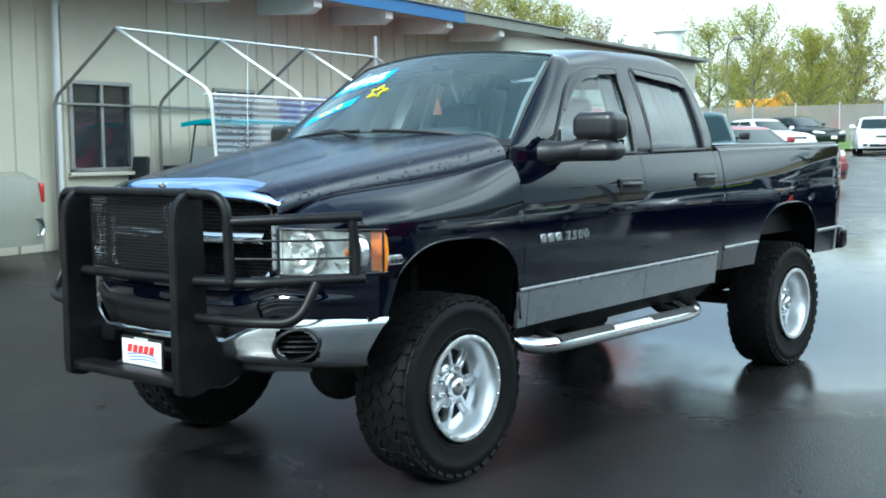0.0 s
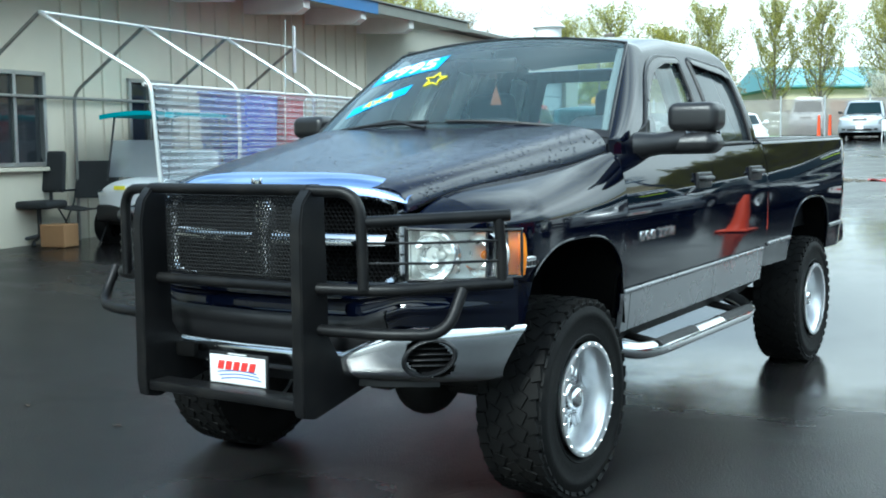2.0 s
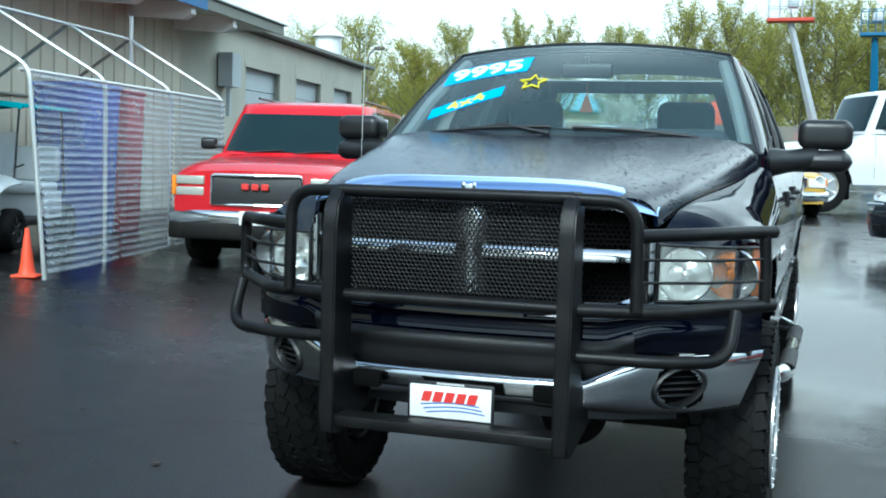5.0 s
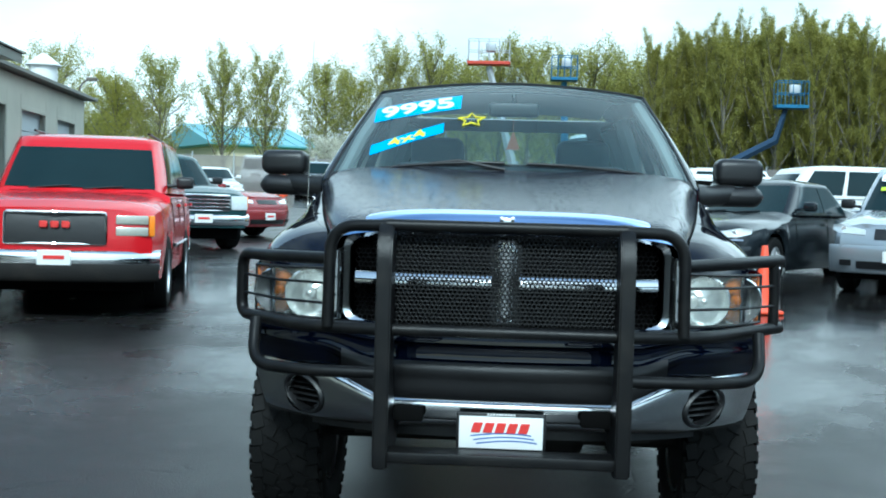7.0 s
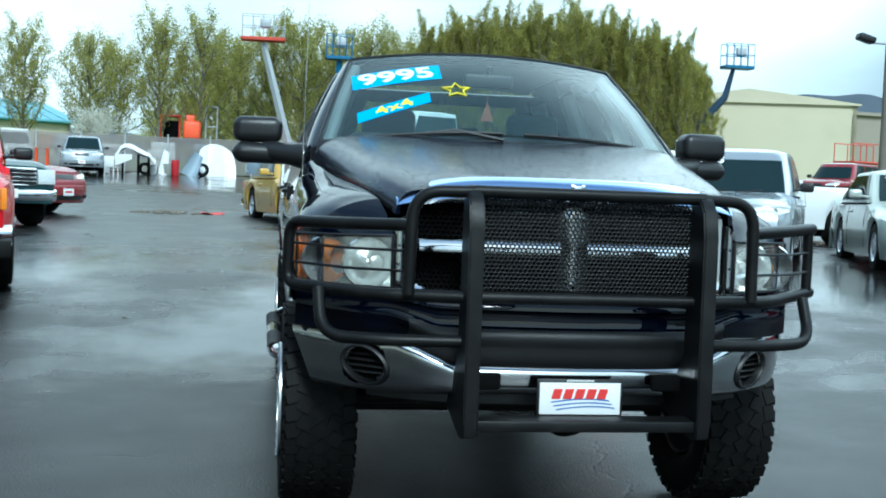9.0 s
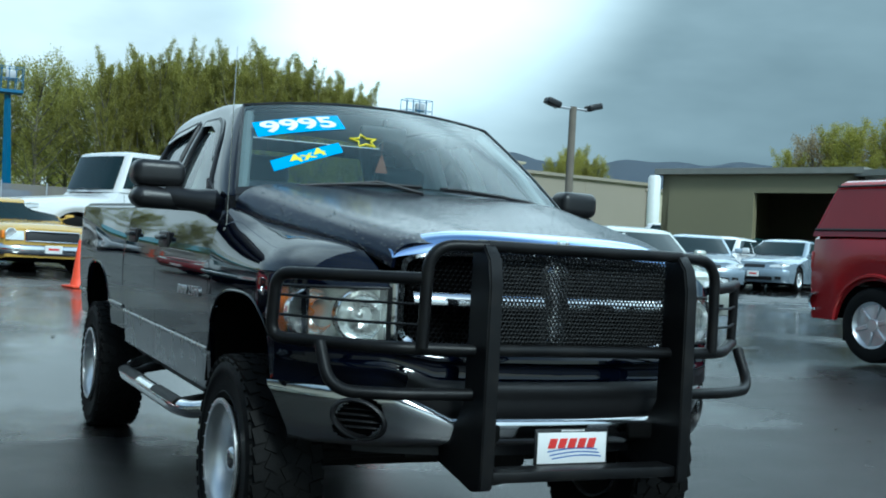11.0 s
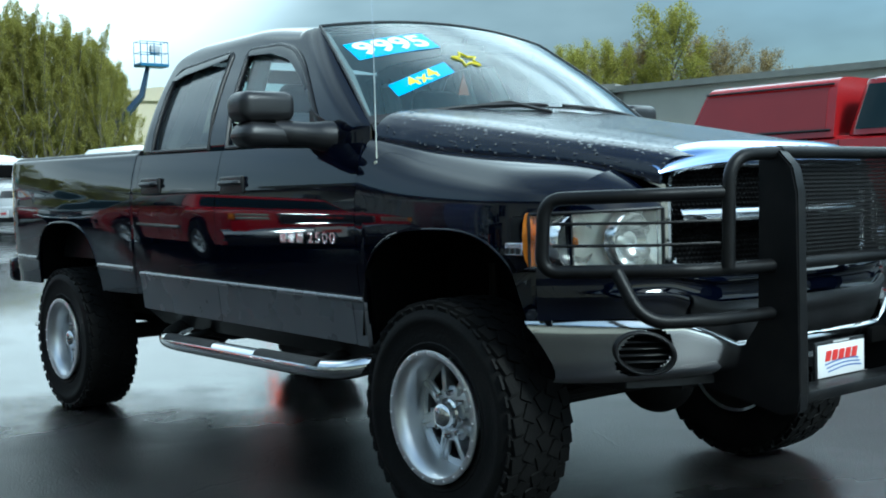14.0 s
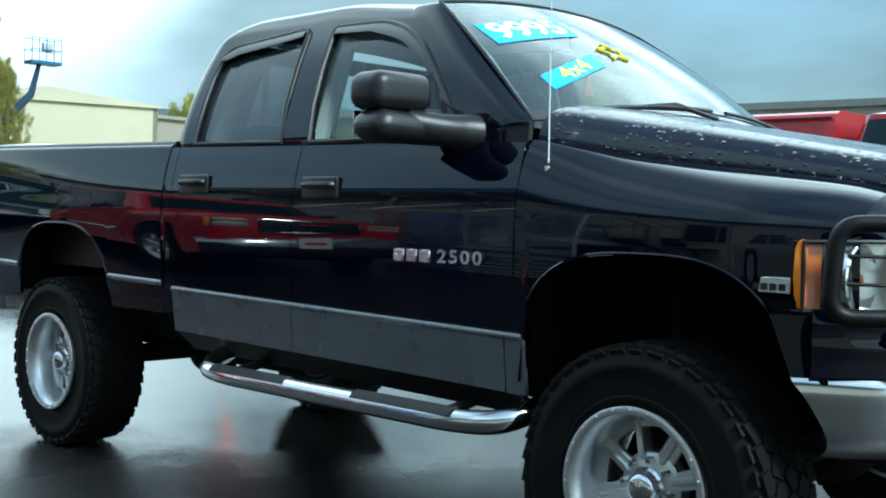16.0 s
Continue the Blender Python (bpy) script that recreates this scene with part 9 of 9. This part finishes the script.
def yard_machine():
    """A tall orange rough-terrain lift behind the fence."""
    f = empty("yard_lift", on_ground(-6.0, 60.9, 4), "orange rough-terrain lift with a grey mast behind the fence", "forklift")
    bm = bmesh.new()
    box(bm, (0.25, 0, 2.25), (0.95, 1.8, 1.0), 0.15, 3)
    box(bm, (0.15, 0, 2.85), (0.6, 1.2, 0.5), 0.12, 3)
    part("body", bm, M_LIFTHOT, f)
    bm = bmesh.new()
    box(bm, (-0.2, 0, 1.55), (2.4, 1.5, 0.35), 0.06, 2)
    part("chassis", bm, M_DARK, f)
    bm = bmesh.new()
    box(bm, (-0.85, 0.1, 2.3), (0.9, 1.1, 0.9), 0.06, 2)
    part("engine", bm, M_DARK, f)
    for x in (-1.42, -0.42):
        for y in (-0.6, 0.6):
            bm = bmesh.new()
            tube(bm, [(x, y, 1.7), (x, y, 3.0)], 0.05, 6)
            part("guard_post", bm, M_LIFTRED, f)
    bm = bmesh.new()
    box(bm, (-0.92, 0, 3.0), (1.15, 1.4, 0.09), 0.03, 1)
    part("guard_roof", bm, M_LIFTRED, f)
    for x in (1.0, 1.62):
        bm = bmesh.new()
        tube(bm, [(x, -0.2, 0.6), (x, -0.2, 3.65)], 0.045, 6)
        part("mast", bm, M_LIFTGREY, f)
    for z in (1.4, 2.5, 3.62):
        bm = bmesh.new()
        tube(bm, [(1.0, -0.2, z), (1.62, -0.2, z)], 0.04, 6)
        part("mast_rung", bm, M_LIFTGREY, f)
    for x in (-1.0, 0.7):
        for y in (-0.75, 0.75):
            bm = bmesh.new()
            revolve(bm, [(0.25, -0.18), (0.60, -0.18), (0.66, -0.10), (0.66, 0.10), (0.60, 0.18), (0.25, 0.18)], 24, "y", (x, y, 0.66))
            part("tyre", bm, M_RUBBER, f)


def bucket(x, y, r, h, material, label):
    bm = bmesh.new()
    revolve(bm, [(0.001, 0.0), (r * 0.82, 0.0), (r * 0.85, 0.01), (r, h * 0.96), (r * 1.06, h * 0.96), (r * 1.06, h), (r * 0.97, h), (r * 0.82, h * 0.3), (0.001, h * 0.25)], 20, "z")
    tagged(part("bucket", bm, material, None, m=on_ground(x, y)), label, "bucket", "odds and ends by the fence")


def plastic_chair():
    c = empty("plastic_chair", on_ground(-8.2, 47.3, 160), "white plastic garden chair", "chair")
    bm = bmesh.new()
    box(bm, (0, 0, 0.42), (0.46, 0.45, 0.03), 0.012)
    part("seat", bm, M_PLASTWHT, c)
    bm = bmesh.new()
    box(bm, (0, 0.22, 0.66), (0.46, 0.03, 0.46), 0.012, 2)
    part("backrest", bm, M_PLASTWHT, c)
    for x in (-0.2, 0.2):
        for y in (-0.19, 0.2):
            bm = bmesh.new()
            tube(bm, [(x * 1.1, y * 1.1, 0), (x, y, 0.42)], 0.02, 6)
            part("leg", bm, M_PLASTWHT, c)


def stillage(x, y, rz, w, h, material, label):
    """A low stack of stored goods on a pallet."""
    c = empty("stored_goods", on_ground(x, y, rz), label, "stored goods", "goods by the fence")
    rng = random.Random(int(x * 10))
    bm = bmesh.new()
    box(bm, (0, 0, 0.07), (w, 1.0, 0.14), 0.01, 1)
    part("pallet", bm, M_WOODPOST, c)
    z = 0.14
    while z < h:
        q = rng.uniform(0.25, 0.5)
        bm = bmesh.new()
        box(bm, (rng.uniform(-.15, .15), 0, z + q / 2), (w * rng.uniform(0.5, 0.9), rng.uniform(0.6, 0.95), q), 0.05, 2)
        part("crate", bm, material, c)
        z += q


stillage(-20.9, 57.2, 10, 1.0, 1.3, P_RED, "red drums and crates stacked by the fence")
M_LIFTHOT = mat("bright_orange_enamel", (0.80, 0.10, 0.03), 0.5, 0.0, 0.12, 3)
M_FUELRED = mat("red_fuel_can", (0.45, 0.02, 0.03), 0.45, 0.0, 0.1, 5)
leaning_panel()
crumpled_shell()
yard_machine()
bucket(-6.84, 51.3, 0.20, 0.50, M_PLASTWHT, "white plastic bucket standing by scrap")
bucket(-6.25, 52.6, 0.24, 0.55, P_PALE, "pale plastic bucket standing by scrap")
bucket(-5.85, 51.9, 0.20, 0.75, M_FUELRED, "tall red can standing by scrap")
for x, y, w, h, tilt, pm, lab in ((-6.5, 52.4, 0.42, 1.25, 8, P_WHITE, "white car wing stood on its end"), (-5.25, 52.1, 0.75, 1.25, 24, P_BLUEGREY, "blue-grey door panel leaning at scrap"), (-9.0, 50.6, 0.6, 0.9, -12, P_WHITE, "white door skin leaning at scrap")):
    bm = bmesh.new()
    sheet(bm, lambda u, v: (w * (u - 0.5) * (1 - 0.35 * v * v), 0.25 * v + 0.08 * math.sin(u * 3.1), h * v - 0.12 * u * v), steps(0, 1, 10), steps(0, 1, 10))
    ob = thicken(part("body_panel", bm, pm, None, m=on_ground(x, y) @ Matrix.Rotation(radians(tilt), 4, "Y")), 0.035)
    tagged(ob, lab, "car part", "odds and ends by the fence")
for x, y, r in ((-7.2, 51.2, 0.30), (-4.6, 52.6, 0.32)):
    bm = bmesh.new()
    revolve(bm, [(r * 0.55, -0.09), (r * 0.9, -0.11), (r, -0.06), (r, 0.06), (r * 0.9, 0.11), (r * 0.55, 0.09)], 24, "y", (0, 0, r))
    tagged(part("loose_tyre", bm, M_RUBBER, None, m=on_ground(x, y, 20)), "worn loose tyre standing by scrap", "tyre", "odds and ends by the fence")
for x, y in ((-11.9, 49.9), (-11.45, 50.1)):
    bm = bmesh.new()
    revolve(bm, [(0.001, 0.0), (0.22, 0.0), (0.22, 0.04), (0.085, 0.07), (0.06, 1.05), (0.075, 1.07), (0.001, 1.10)], 18, "z")
    tagged(part("marker_post", bm, M_LIFTHOT, None, m=on_ground(x, y)), "orange plastic marker post on the lot", "bollard", "marker posts")
plastic_chair()
stillage(-13.0, 57.5, 15, 1.4, 1.7, M_CARDBOX, "brown cartons stacked high on a pallet")
stillage(-7.0, 58.0, 5, 1.9, 1.2, P_WHITE, "white appliances stacked on a pallet")
stillage(-4.9, 57.4, 20, 1.5, 1.4, P_BLUEGREY, "blue-grey crates stacked on a pallet")
stillage(-16.6, 58.0, 8, 1.7, 1.1, P_PALE, "pale green bins stacked on a pallet")
stillage(-9.2, 55.5, 10, 1.6, 1.3, M_PLASTWHT, "white drums and boxes stacked on a pallet")
stillage(-11.6, 56.0, 25, 1.8, 1.5, M_LIFTGREY, "grey boxes stacked on a pallet")

# a yellow loader far beyond the fence, white roofs beside it
ld = empty("loader", on_ground(-28.6, 63.5, 65), "orange-yellow loader parked beyond the fence", "loader")
M_LOADER = mat("loader_yellow", (0.80, 0.38, 0.04), 0.5, 0.0, 0.1, 3)
bm = bmesh.new()
box(bm, (0, 0, 1.75), (1.4, 3.2, 0.9), 0.15, 2)
part("body", bm, M_LOADER, ld)
bm = bmesh.new()
tube(bm, [(0, -1.0, 2.0), (0, -2.3, 2.5), (0, -3.1, 1.6)], 0.16, 6)
part("arm", bm, M_LOADER, ld)
bm = bmesh.new()
box(bm, (0, -3.3, 1.4), (1.5, 0.5, 0.6), 0.08, 2)
part("bucket", bm, M_LOADER, ld)
for s in (1, -1):
    for y in (-0.9, 1.0):
        bm = bmesh.new()
        revolve(bm, [(0.2, -0.2), (0.62, -0.2), (0.62, 0.2), (0.2, 0.2)], 20, "x", (s * 0.75, y, 0.62))
        part("tyre", bm, M_RUBBER, ld)

# red scissor lift in the far yard
sc = empty("scissor_lift", on_ground(*rayed(27.6, 66), 20), "red scissor lift standing in the far yard", "scissor lift")
bm = bmesh.new()
box(bm, (0, 0, 0.75), (3.0, 1.4, 0.8), 0.08, 2)
part("chassis", bm, M_LIFTRED, sc)
for s in (1, -1):
    for k in range(3):
        bm = bmesh.new()
        tube(bm, [(-1.3, s * 0.5, 1.1 + 0.16 * k), (1.3, s * 0.5, 1.3 + 0.16 * k)], 0.05, 5)
        part("scissor_arm", bm, M_LIFTRED, sc)
bm = bmesh.new()
box(bm, (0, 0, 1.75), (3.1, 1.4, 0.1), 0.03, 1)
part("platform", bm, M_LIFTRED, sc)
for x in (-1.5, -0.5, 0.5, 1.5):
    for s in (1, -1):
        bm = bmesh.new()
        tube(bm, [(x, s * 0.65, 1.8), (x, s * 0.65, 2.75)], 0.03, 5)
        part("post", bm, M_LIFTRED, sc)
for s in (1, -1):
    bm = bmesh.new()
    tube(bm, [(-1.5, s * 0.65, 2.75), (1.5, s * 0.65, 2.75)], 0.03, 5)
    part("rail", bm, M_LIFTRED, sc)

# scraps on the asphalt: leaves, twigs and a strip of bark
rng = random.Random(77)
M_SCRAP = mat("wet_brown_leaf", (0.05, 0.032, 0.018), 0.6, 0.0, 0.4, 30)
bm = bmesh.new()
for _ in range(150):
    x, y = rng.uniform(-7, 9), rng.uniform(-3.5, 22)
    if abs(x) < 1.3 and -1.3 < y < 5:
        continue
    z = ground_z(x, y) + 0.006
    a, ln, wd = rng.uniform(0, 6.28), rng.uniform(0.015, 0.05), rng.uniform(0.008, 0.018)
    c, q = math.cos(a), math.sin(a)
    vs = [bm.verts.new((x + c * i * ln - q * j * wd, y + q * i * ln + c * j * wd, z + k)) for i, j, k in ((-1, 0, 0.002), (0, -1, 0.006), (1, 0, 0.003), (0, 1, 0.008))]
    bm.faces.new(vs)
tagged(thicken(part("leaf_litter", bm, M_SCRAP), 0.002), "scattered wet brown leaves and scraps on asphalt", "leaves", kind="stuff")

# a low heap of rubble in a pot-hole, with a red scrap
rng = random.Random(3)
bm = bmesh.new()
for _ in range(90):
    a, r = rng.uniform(0, 6.28), rng.random() ** 0.5
    x, y = -3.35 + 0.85 * r * math.cos(a), 20.2 + 0.55 * r * math.sin(a)
    q = rng.uniform(0.02, 0.07) * (1.3 - r)
    box(bm, (0, 0, 0), (q * 2.2, q * 1.7, q), q * 0.25, 1, Matrix.Translation((x, y, ground_z(x, y) + q * 0.35)) @ Matrix.Rotation(a * 3, 4, "Z"))
tagged(part("rubble", bm, M_WOODPOST), "low heap of broken asphalt and soil", "rubble", kind="stuff")
bm = bmesh.new()
sheet(bm, lambda u, v: (0.5 * u, 0.16 * v + 0.05 * math.sin(u * 5), 0.03 + 0.025 * math.sin(u * 7 + v * 3)), steps(0, 1, 8), steps(0, 1, 4))
tagged(thicken(part("cloth", bm, M_RED, None, m=on_ground(-2.6, 20.1, 10)), 0.006), "scrap of red cloth lying on asphalt", "cloth")
